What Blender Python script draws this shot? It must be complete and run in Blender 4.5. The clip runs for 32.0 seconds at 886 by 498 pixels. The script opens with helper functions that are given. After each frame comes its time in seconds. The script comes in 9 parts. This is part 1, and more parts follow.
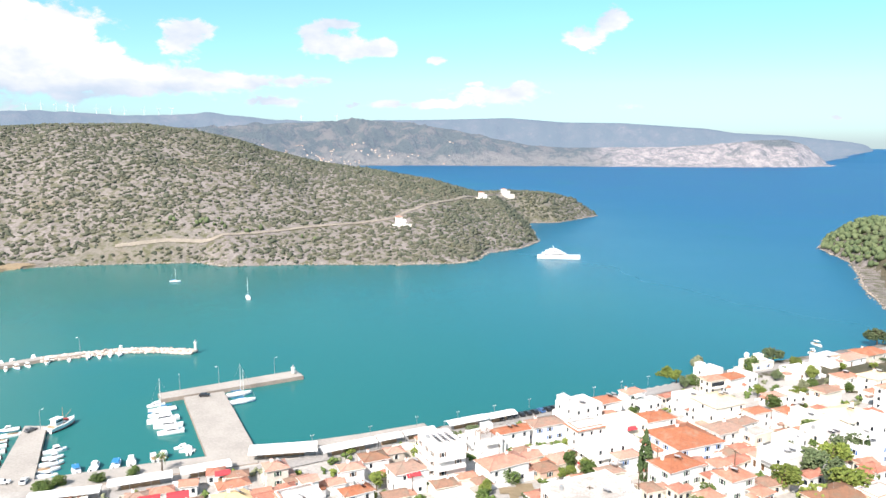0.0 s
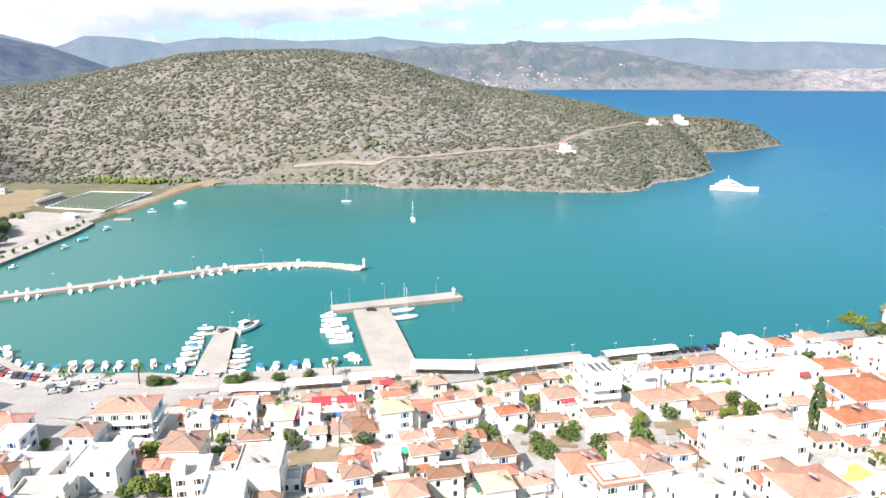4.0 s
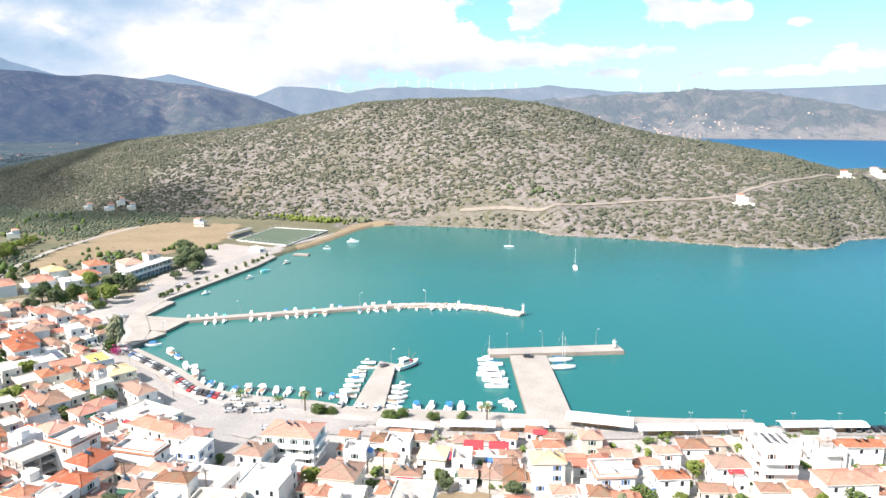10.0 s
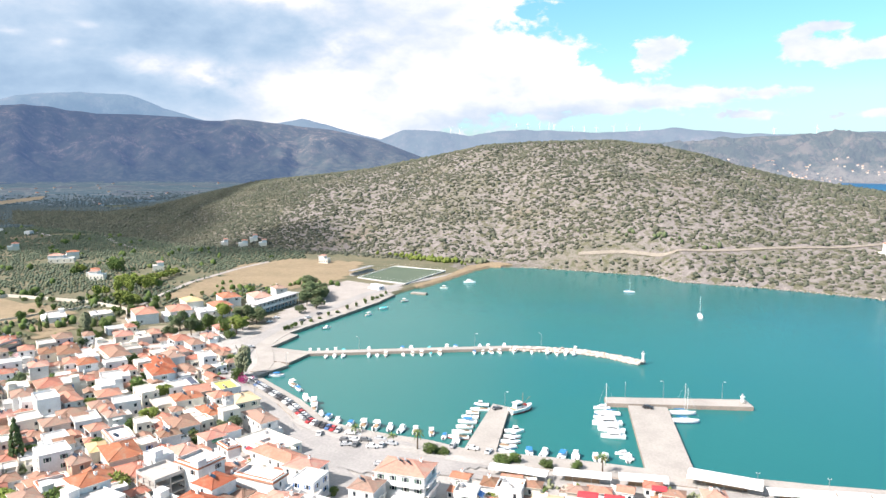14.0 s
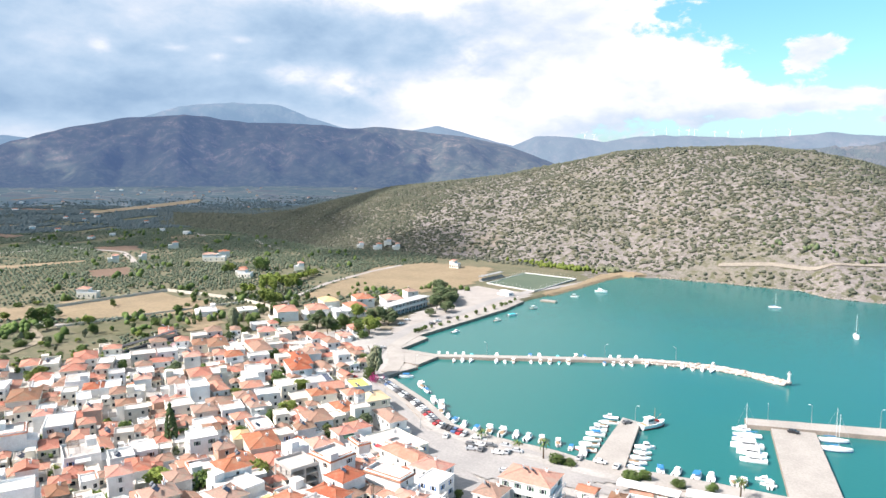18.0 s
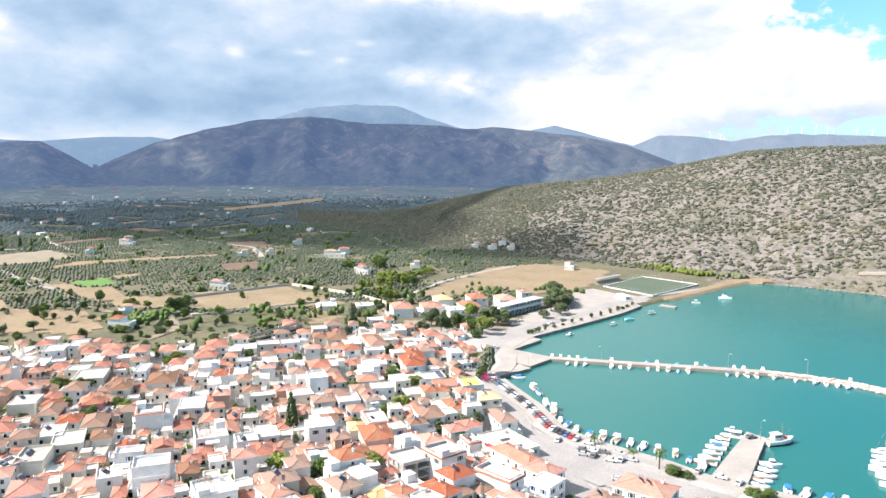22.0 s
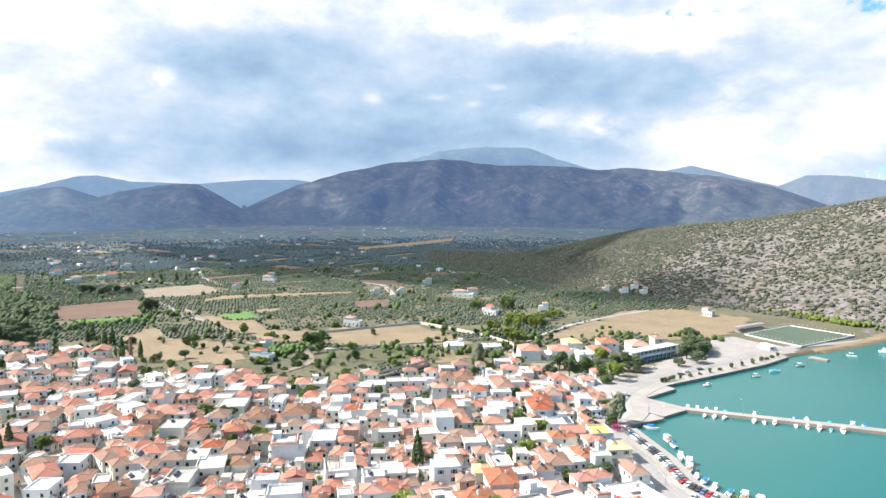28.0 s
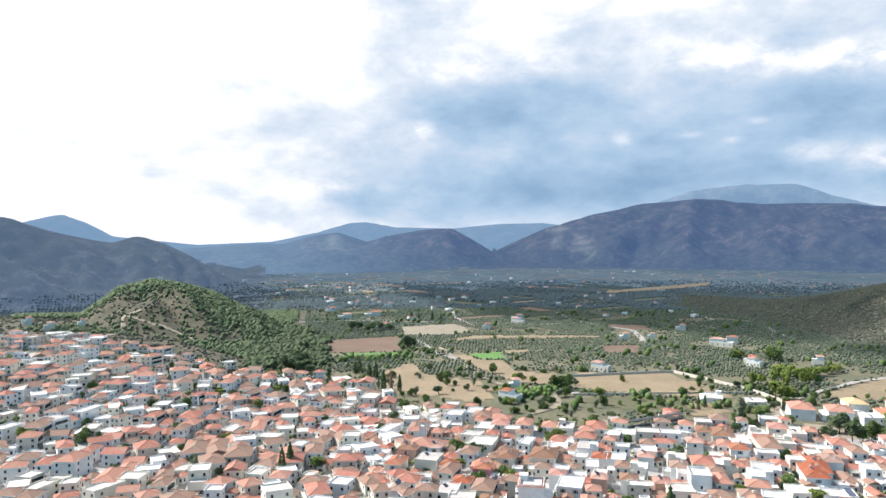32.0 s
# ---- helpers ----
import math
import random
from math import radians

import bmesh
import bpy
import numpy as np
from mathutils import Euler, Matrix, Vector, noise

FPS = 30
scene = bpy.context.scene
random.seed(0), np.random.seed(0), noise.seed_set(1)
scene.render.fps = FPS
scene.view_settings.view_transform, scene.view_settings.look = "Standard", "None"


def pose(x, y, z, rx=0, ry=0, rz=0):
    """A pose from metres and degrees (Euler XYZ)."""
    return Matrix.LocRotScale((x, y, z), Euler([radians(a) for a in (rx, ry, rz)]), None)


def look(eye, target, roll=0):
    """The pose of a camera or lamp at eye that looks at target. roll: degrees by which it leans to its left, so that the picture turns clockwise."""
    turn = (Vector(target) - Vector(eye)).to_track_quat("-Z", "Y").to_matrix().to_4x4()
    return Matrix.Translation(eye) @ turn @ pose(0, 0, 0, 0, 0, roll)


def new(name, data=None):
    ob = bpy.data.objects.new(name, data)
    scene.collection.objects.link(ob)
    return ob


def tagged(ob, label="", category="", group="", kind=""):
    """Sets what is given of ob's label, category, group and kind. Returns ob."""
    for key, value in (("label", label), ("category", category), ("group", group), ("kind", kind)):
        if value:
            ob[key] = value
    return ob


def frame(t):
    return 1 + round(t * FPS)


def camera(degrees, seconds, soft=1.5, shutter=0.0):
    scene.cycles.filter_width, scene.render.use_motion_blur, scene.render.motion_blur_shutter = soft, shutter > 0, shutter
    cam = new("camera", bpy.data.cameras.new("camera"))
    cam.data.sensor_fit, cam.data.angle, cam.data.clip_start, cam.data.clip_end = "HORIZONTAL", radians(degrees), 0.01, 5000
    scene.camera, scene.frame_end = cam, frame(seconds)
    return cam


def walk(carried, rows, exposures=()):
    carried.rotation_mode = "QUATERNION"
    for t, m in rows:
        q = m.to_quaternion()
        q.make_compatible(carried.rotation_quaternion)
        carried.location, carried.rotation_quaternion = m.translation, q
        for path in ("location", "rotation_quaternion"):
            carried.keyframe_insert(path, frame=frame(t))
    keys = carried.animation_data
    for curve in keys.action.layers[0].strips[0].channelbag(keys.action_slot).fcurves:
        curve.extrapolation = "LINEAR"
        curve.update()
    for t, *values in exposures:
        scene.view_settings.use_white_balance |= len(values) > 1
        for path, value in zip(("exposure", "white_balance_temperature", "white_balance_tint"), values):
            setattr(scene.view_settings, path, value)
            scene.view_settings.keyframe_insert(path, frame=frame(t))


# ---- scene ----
EYE = 105.0
cam = camera(62.88, 32.0)
PATH = [
    (0.0, pose(0, 0, EYE, 81.40, -0.30, 0.00)),
    (0.5, pose(0, 0, EYE, 81.41, -0.22, 1.47)),
    (1.0, pose(0, 0, EYE, 81.42, -0.21, 3.46)),
    (1.5, pose(0, 0, EYE, 81.42, -0.18, 4.41)),
    (2.0, pose(0, 0, EYE, 79.14, -0.07, 5.58)),
    (2.5, pose(0, 0, EYE, 75.92, 0.04, 7.12)),
    (3.0, pose(0, 0, EYE, 75.60, 0.07, 8.83)),
    (3.5, pose(0, 0, EYE, 75.58, 0.15, 10.72)),
    (4.0, pose(0, 0, EYE, 75.56, 0.19, 12.84)),
    (4.5, pose(0, 0, EYE, 75.54, 0.24, 14.85)),
    (6.5, pose(0, 0, EYE, 75.49, 0.29, 20.81)),
    (7.0, pose(0, 0, EYE, 75.48, 0.35, 22.08)),
    (7.5, pose(0, 0, EYE, 75.48, 0.29, 23.16)),
    (8.0, pose(0, 0, EYE, 75.52, 0.26, 24.00)),
    (8.5, pose(0, 0, EYE, 75.90, 0.27, 24.51)),
    (9.0, pose(0, 0, EYE, 76.34, 0.23, 24.96)),
    (9.5, pose(0, 0, EYE, 77.72, 0.20, 25.42)),
    (10.0, pose(0, 0, EYE, 79.21, 0.13, 25.85)),
    (10.5, pose(0, 0, EYE, 80.65, 0.09, 26.29)),
    (11.0, pose(0, 0, EYE, 80.79, 0.10, 26.91)),
    (11.5, pose(0, 0, EYE, 80.80, 0.14, 27.91)),
    (12.0, pose(0, 0, EYE, 80.80, 0.15, 29.45)),
    (12.5, pose(0, 0, EYE, 80.80, 0.17, 31.19)),
    (13.0, pose(0, 0, EYE, 80.82, 0.12, 32.91)),
    (13.5, pose(0, 0, EYE, 81.57, 0.10, 34.18)),
    (14.0, pose(0, 0, EYE, 82.50, 0.07, 35.20)),
    (14.5, pose(0, 0, EYE, 82.84, 0.04, 35.95)),
    (16.5, pose(0, 0, EYE, 83.03, 0.03, 40.70)),
    (17.0, pose(0, 0, EYE, 83.02, 0.05, 42.13)),
    (17.5, pose(0, 0, EYE, 83.01, 0.07, 43.86)),
    (18.0, pose(0, 0, EYE, 83.01, 0.06, 45.54)),
    (18.5, pose(0, 0, EYE, 83.00, 0.12, 47.03)),
    (19.0, pose(0, 0, EYE, 83.00, 0.13, 48.19)),
    (19.5, pose(0, 0, EYE, 83.00, 0.11, 49.26)),
    (20.0, pose(0, 0, EYE, 83.02, 0.13, 50.41)),
    (20.5, pose(0, 0, EYE, 83.03, 0.04, 51.51)),
    (21.0, pose(0, 0, EYE, 83.02, 0.04, 52.53)),
    (21.5, pose(0, 0, EYE, 83.03, 0.03, 53.57)),
    (22.0, pose(0, 0, EYE, 83.03, 0.03, 54.66)),
    (22.5, pose(0, 0, EYE, 83.04, -0.02, 55.74)),
    (23.0, pose(0, 0, EYE, 83.03, -0.03, 56.75)),
    (23.5, pose(0, 0, EYE, 83.02, -0.01, 57.68)),
    (24.0, pose(0, 0, EYE, 83.01, 0.00, 58.59)),
    (24.5, pose(0, 0, EYE, 82.99, -0.03, 59.53)),
    (25.0, pose(0, 0, EYE, 83.01, -0.04, 60.56)),
    (25.5, pose(0, 0, EYE, 82.99, -0.02, 61.69)),
    (27.5, pose(0, 0, EYE, 84.97, 0.01, 64.09)),
    (28.0, pose(0, 0, EYE, 86.27, 0.04, 64.83)),
    (28.5, pose(0, 0, EYE, 87.04, 0.04, 67.01)),
    (29.0, pose(0, 0, EYE, 87.63, 0.14, 69.35)),
    (29.5, pose(0, 0, EYE, 88.21, 0.22, 71.67)),
    (30.0, pose(0, 0, EYE, 88.79, 0.28, 74.05)),
    (30.5, pose(0, 0, EYE, 89.34, 0.24, 76.48)),
    (31.0, pose(0, 0, EYE, 89.65, 0.39, 79.32)),
    (31.5, pose(0, 0, EYE, 89.73, 0.49, 82.84)),
    (32.0, pose(0, 0, EYE, 89.73, 0.44, 84.21)),
]
walk(cam, PATH, [(0.0, 0.92, 6550, 15), (4.0, 0.98, 6550, 16), (9.0, 1.02, 6600, 16), (14.0, 0.98, 6600, 16), (18.0, 0.97, 6550, 16), (25.0, 1.05, 6500, 16), (28.0, 0.95, 6400, 14), (32.0, 0.76, 6250, 13)])

# ---- world, sun ----
SUN_AZ, SUN_EL = 156.0, 43.0          # degrees left of +y, degrees up
sun_dir = Vector((-math.sin(radians(SUN_AZ)) * math.cos(radians(SUN_EL)),
                  math.cos(radians(SUN_AZ)) * math.cos(radians(SUN_EL)), math.sin(radians(SUN_EL))))
sun = new("sun", bpy.data.lights.new("sun", "SUN"))
sun.data.energy, sun.data.angle, sun.data.color = 5.0, radians(0.6), (1.0, 0.96, 0.89)
sun.matrix_world = look(sun_dir * 800, (0, 0, 0))


def node_maker(tree):
    """add(type, inputs by name or number, settings) -> node, for one node tree"""
    def add(kind, ins=None, operation="", data_type="", interpolation_type="", use_clamp=False, feature=""):
        n = tree.nodes.new(kind)
        if operation:
            n.operation = operation
        if data_type:
            n.data_type = data_type
        if interpolation_type:
            n.interpolation_type = interpolation_type
        if feature:
            n.feature = feature
        if use_clamp:
            n.use_clamp = True
        for k, v in (ins or {}).items():
            if isinstance(v, bpy.types.NodeSocket):
                tree.links.new(v, n.inputs[k])
            else:
                n.inputs[k].default_value = v
        return n
    return add


def ramp(add, fac, stops, interp="LINEAR"):
    n = add("ShaderNodeValToRGB", {"Fac": fac})
    n.color_ramp.interpolation = interp
    els = n.color_ramp.elements
    while len(els) < len(stops):
        els.new(0.5)
    for e, (p, c) in zip(els, stops):
        e.position = p
        e.color = (*c, 1) if len(c) == 3 else c
    return n.outputs[0]


def make_world():
    w = bpy.data.worlds.new("sky")
    scene.world = w
    w.use_nodes = True
    tree = w.node_tree
    tree.nodes.clear()
    add = node_maker(tree)

    def m(op, a, b=0.0, clamp=False):
        return add("ShaderNodeMath", {0: a, 1: b}, operation=op, use_clamp=clamp).outputs[0]

    def gauss(az, el, wa, we):
        """1 at the direction (az, el), falling off over wa and we degrees"""
        p = m("DIVIDE", m("SUBTRACT", azim, az), wa)
        q = m("DIVIDE", m("SUBTRACT", elev, el), we)
        return m("POWER", 2.718, m("MULTIPLY", m("ADD", m("MULTIPLY", p, p), m("MULTIPLY", q, q)), -1.0))

    way = add("ShaderNodeTexCoord").outputs["Generated"]
    xyz = add("ShaderNodeSeparateXYZ", {0: way})
    azim = m("MULTIPLY", m("ARCTAN2", m("MULTIPLY", xyz.outputs[0], -1.0), xyz.outputs[1]), 57.2958)
    elev = m("MULTIPLY", m("ARCSINE", xyz.outputs[2]), 57.2958)
    sky = add("ShaderNodeTexSky")
    sky.sky_type, sky.sun_disc = "NISHITA", False
    sky.sun_elevation, sky.sun_rotation = radians(SUN_EL), radians(-SUN_AZ)
    sky.air_density, sky.dust_density, sky.ozone_density = 1.0, 0.3, 1.5
    # cloud plane: direction flattened, so that clouds shrink towards the horizon
    flat = add("ShaderNodeCombineXYZ", {0: m("MULTIPLY", azim, 0.055), 1: m("MULTIPLY", elev, 0.115), 2: 0.0}).outputs[0]
    big = add("ShaderNodeTexNoise", {"Vector": flat, "Scale": 1.1, "Detail": 9.0, "Roughness": 0.56, "Distortion": 0.35}).outputs["Fac"]
    streak = add("ShaderNodeTexNoise", {"Vector": add("ShaderNodeVectorMath", {0: flat, 1: (1.0, 2.6, 1.0)}, operation="MULTIPLY").outputs[0],
                                        "Scale": 1.3, "Detail": 7.0, "Roughness": 0.6}).outputs["Fac"]
    # coverage grows from the clear east to the clouded west
    cover = add("ShaderNodeMapRange", {"Value": azim, "From Min": 14.0, "From Max": 56.0, "To Min": -0.15, "To Max": 0.32},
                interpolation_type="SMOOTHSTEP").outputs[0]
    return w, tree, add, m, gauss, azim, elev, sky, big, streak, cover


CLOUDS = [  # direction, spread and weight of the larger clouds
    (29.8, 5.7, 5.36, 1.70, 0.43), (25.7, 4.9, 4.02, 1.16, 0.41), (28.6, 7.9, 4.02, 0.80, 0.27), (19.0, 7.3, 1.88, 1.52, 0.39), (17.5, 4.2, 4.02, 0.89, 0.37), (11.4, 4.2, 2.91, 0.63, 0.37), (9.4, 7.3, 2.68, 1.34, 0.36), (6.7, 6.5, 2.01, 0.89, 0.37), (4.3, 6.9, 1.16, 0.67, 0.35), (7.9, 8.6, 1.79, 0.54, 0.27), (0.6, 6.0, 1.25, 0.45, 0.33), (-4.6, 3.6, 4.25, 1.07, 0.41), (4.1, 2.6, 6.70, 0.54, 0.33), (-10.7, 7.6, 2.23, 1.07, 0.39), (-12.8, 8.9, 1.25, 0.98, 0.39), (13.9, 2.8, 3.13, 0.63, 0.29), (-13.6, 2.5, 2.68, 0.27, 0.21), (-28.8, 1.7, 2.68, 0.31, 0.23),
    (37, 5.5, 9, 3.2, 0.2), (34, 10, 6, 2.5, 0.19), (46, 6, 9, 3.5, 0.18), (23, 3.6, 5, 0.9, 0.2),
]


PUFFS = [  # small sunlit heads in front of the heavy cloud
    (70.2, 7.9, 0.8, 0.6, 0.22), (65.1, 8.1, 0.8, 0.25, 0.2), (62.3, 7.6, 0.6, 0.25, 0.2), (60.6, 8.8, 0.6, 0.25, 0.18), (85.8, 9.1, 1.2, 0.8, 0.25), (63, 13.6, 4, 1.0, 0.3), (55, 12.6, 5, 1.1, 0.3), (48, 12, 4, 1.3, 0.3),
    (53, 5.8, 2.0, 0.9, 0.3), (57, 6.5, 1.6, 0.9, 0.25), (43.6, 8, 2.5, 1.2, 0.2), (80, 13.8, 6, 1.4, 0.16), (93, 4.6, 4, 0.7, 0.2), (46, 5, 5, 1.2, 0.18),
]


def finish_world():
    w, tree, add, m, gauss, azim, elev, sky, big, streak, cover = make_world()
    flat3 = add("ShaderNodeCombineXYZ", {0: m("MULTIPLY", azim, 0.35), 1: m("MULTIPLY", elev, 0.62), 2: 1.3}).outputs[0]
    fine = add("ShaderNodeTexNoise", {"Vector": flat3, "Scale": 1.35, "Detail": 10.0, "Roughness": 0.6, "Distortion": 0.2}).outputs["Fac"]
    dens = m("ADD", m("ADD", m("MULTIPLY", big, 0.36), m("MULTIPLY", fine, 0.66)), m("SUBTRACT", m("MULTIPLY", streak, 0.18), 0.1))
    dens = m("ADD", dens, cover)
    for az, el, wa, we, weight in CLOUDS:
        dens = m("ADD", dens, m("MULTIPLY", gauss(az, el, wa, we), weight))
    high = add("ShaderNodeMapRange", {"Value": elev, "From Min": 15.0, "From Max": 60.0, "To Min": 0.0, "To Max": 1.0}).outputs[0]
    mask = add("ShaderNodeMapRange", {"Value": m("ADD", dens, m("MULTIPLY", high, 0.22)), "From Min": 0.535, "From Max": 0.645}, interpolation_type="SMOOTHSTEP").outputs[0]
    # bright tops, and the blue-grey undersides of the heavy cloud over the mountains
    flat2 = add("ShaderNodeCombineXYZ", {0: m("MULTIPLY", azim, 0.062), 1: m("MULTIPLY", elev, 0.12), 2: 3.7}).outputs[0]
    body = add("ShaderNodeTexNoise", {"Vector": flat2, "Scale": 1.5, "Detail": 9.0, "Roughness": 0.52, "Distortion": 0.15}).outputs["Fac"]
    heavy = m("ADD", m("MULTIPLY", gauss(70, 9.0, 20, 4.6), 0.27), m("MULTIPLY", gauss(50, 8.5, 11, 3.4), 0.13))
    heavy = m("ADD", heavy, m("MULTIPLY", gauss(78, 4.0, 22, 3.0), 0.22))
    heavy = m("ADD", heavy, m("MULTIPLY", gauss(28, 2.6, 16, 1.3), 0.2))
    lit = m("ADD", m("SUBTRACT", body, heavy), m("MULTIPLY", gauss(118, 18.0, 24, 22), 0.24))
    lit = m("ADD", lit, m("MULTIPLY", high, 0.2))
    lit = m("ADD", lit, m("MULTIPLY", gauss(36, 4.0, 16, 3.5), 0.10))
    lit = m("ADD", lit, m("SUBTRACT", m("MULTIPLY", m("SUBTRACT", fine, 0.5), 0.22), 0.05))
    for az, el, wa, we, weight in PUFFS:
        lit = m("ADD", lit, m("MULTIPLY", m("MULTIPLY", gauss(az, el, wa, we), weight), m("MULTIPLY", fine, 1.7)))
    tone = ramp(add, add("ShaderNodeMapRange", {"Value": lit, "From Min": 0.0, "From Max": 0.57}).outputs[0],
                [(0.0, (0.185, 0.285, 0.40)), (0.3, (0.262, 0.368, 0.475)), (0.46, (0.318, 0.415, 0.51)), (0.66, (0.42, 0.485, 0.55)), (0.82, (0.53, 0.57, 0.60)), (1.0, (0.70, 0.70, 0.71))])
    cloud = add("ShaderNodeMix", {"Factor": 1.0, 6: tone, 7: (8.4, 8.4, 8.4, 1)}, data_type="RGBA")
    cloud.blend_type = "MULTIPLY"
    # the open sky, a shade cooler and thinner than the sea-level air
    tint = ramp(add, add("ShaderNodeMapRange", {"Value": elev, "From Min": 0.0, "From Max": 14.0}).outputs[0], [(0.0, (0.36, 0.50, 0.70)), (0.3, (0.53, 0.78, 0.88)), (1.0, (0.56, 0.96, 0.92))])
    clear = add("ShaderNodeMix", {"Factor": 1.0, 6: sky.outputs[0], 7: tint}, data_type="RGBA")
    clear.blend_type = "MULTIPLY"
    blend = add("ShaderNodeMix", {"Factor": mask, 6: clear.outputs[2], 7: cloud.outputs[2]}, data_type="RGBA").outputs[2]
    bg = add("ShaderNodeBackground", {"Color": blend, "Strength": 0.11})
    out = add("ShaderNodeOutputWorld")
    tree.links.new(bg.outputs[0], out.inputs[0])


finish_world()

# ---- the lie of the land ----
SHORE_TOWN = [(232, 366), (203, 355), (166, 338), (136, 324), (90, 300), (50, 279), (22, 265), (-6, 253), (-28, 243), (-44, 237), (-62, 229),
              (-76, 224), (-95, 218), (-111, 212), (-126, 206), (-136, 203), (-150, 202), (-165, 198), (-181, 195), (-195, 195), (-220, 206), (-257, 217)]
SHORE_WEST = [(-264, 226), (-272, 237), (-282, 246), (-299, 259), (-306, 272), (-312, 286), (-314, 299), (-319, 335), (-326, 380), (-335, 411),
              (-337, 443), (-340, 471), (-342, 493), (-349, 541), (-348, 569)]
SHORE_HILL = [(-321, 585), (-271, 599), (-238, 603), (-208, 609), (-182, 591), (-117, 602), (-81, 603), (-37, 603), (11, 611), (29, 628), (40, 668),
              (76, 700), (100, 749), (109, 919), (150, 928), (218, 1015), (190, 1080), (90, 1200), (-90, 1480), (-330, 1900)]
SHORE_FAR = [(-330, 2900), (0, 2960), (540, 2940), (1080, 2900), (1480, 2980), (1720, 3150), (1900, 3700), (2250, 3850), (2700, 4300), (4700, 6500),
             (6500, 4500), (3200, 1500), (531, 862), (414, 774), (374, 711), (358, 627), (329, 560), (302, 506), (284, 452), (262, 400)]
SEA = np.array(SHORE_TOWN + SHORE_WEST + SHORE_HILL + SHORE_FAR, float)


def sea_distance(x, y):
    """Metres from the shoreline: positive on land, negative at sea."""
    x, y = np.asarray(x, float), np.asarray(y, float)
    inside = np.zeros(x.shape, bool)
    best = np.full(x.shape, 1e9)
    for (x0, y0), (x1, y1) in zip(SEA, np.roll(SEA, -1, 0)):
        crosses = (y0 > y) != (y1 > y)
        if y1 != y0:
            inside ^= crosses & (x < (x1 - x0) * (y - y0) / (y1 - y0) + x0)
        dx, dy = x1 - x0, y1 - y0
        u = np.clip(((x - x0) * dx + (y - y0) * dy) / (dx * dx + dy * dy), 0, 1)
        best = np.minimum(best, np.hypot(x - x0 - u * dx, y - y0 - u * dy))
    return np.where(inside, -best, best)


def smooth(a, b, v):
    u = np.clip((v - a) / (b - a), 0, 1)
    return u * u * (3 - 2 * u)


def wobble(x, y, size, seed=0):
    """Cheap smooth noise in -1..1 from a few waves"""
    r = np.random.RandomState(seed)
    total = 0
    for k in range(5):
        a, p = r.uniform(0, 6.28, 2)
        f = 6.28 / size * r.uniform(0.6, 1.7)
        total = total + np.sin((x * math.cos(a) + y * math.sin(a)) * f + p + 1.3 * np.sin((y * math.cos(a) - x * math.sin(a)) * f * 0.6 + 2 * p))
    return total / 3.2


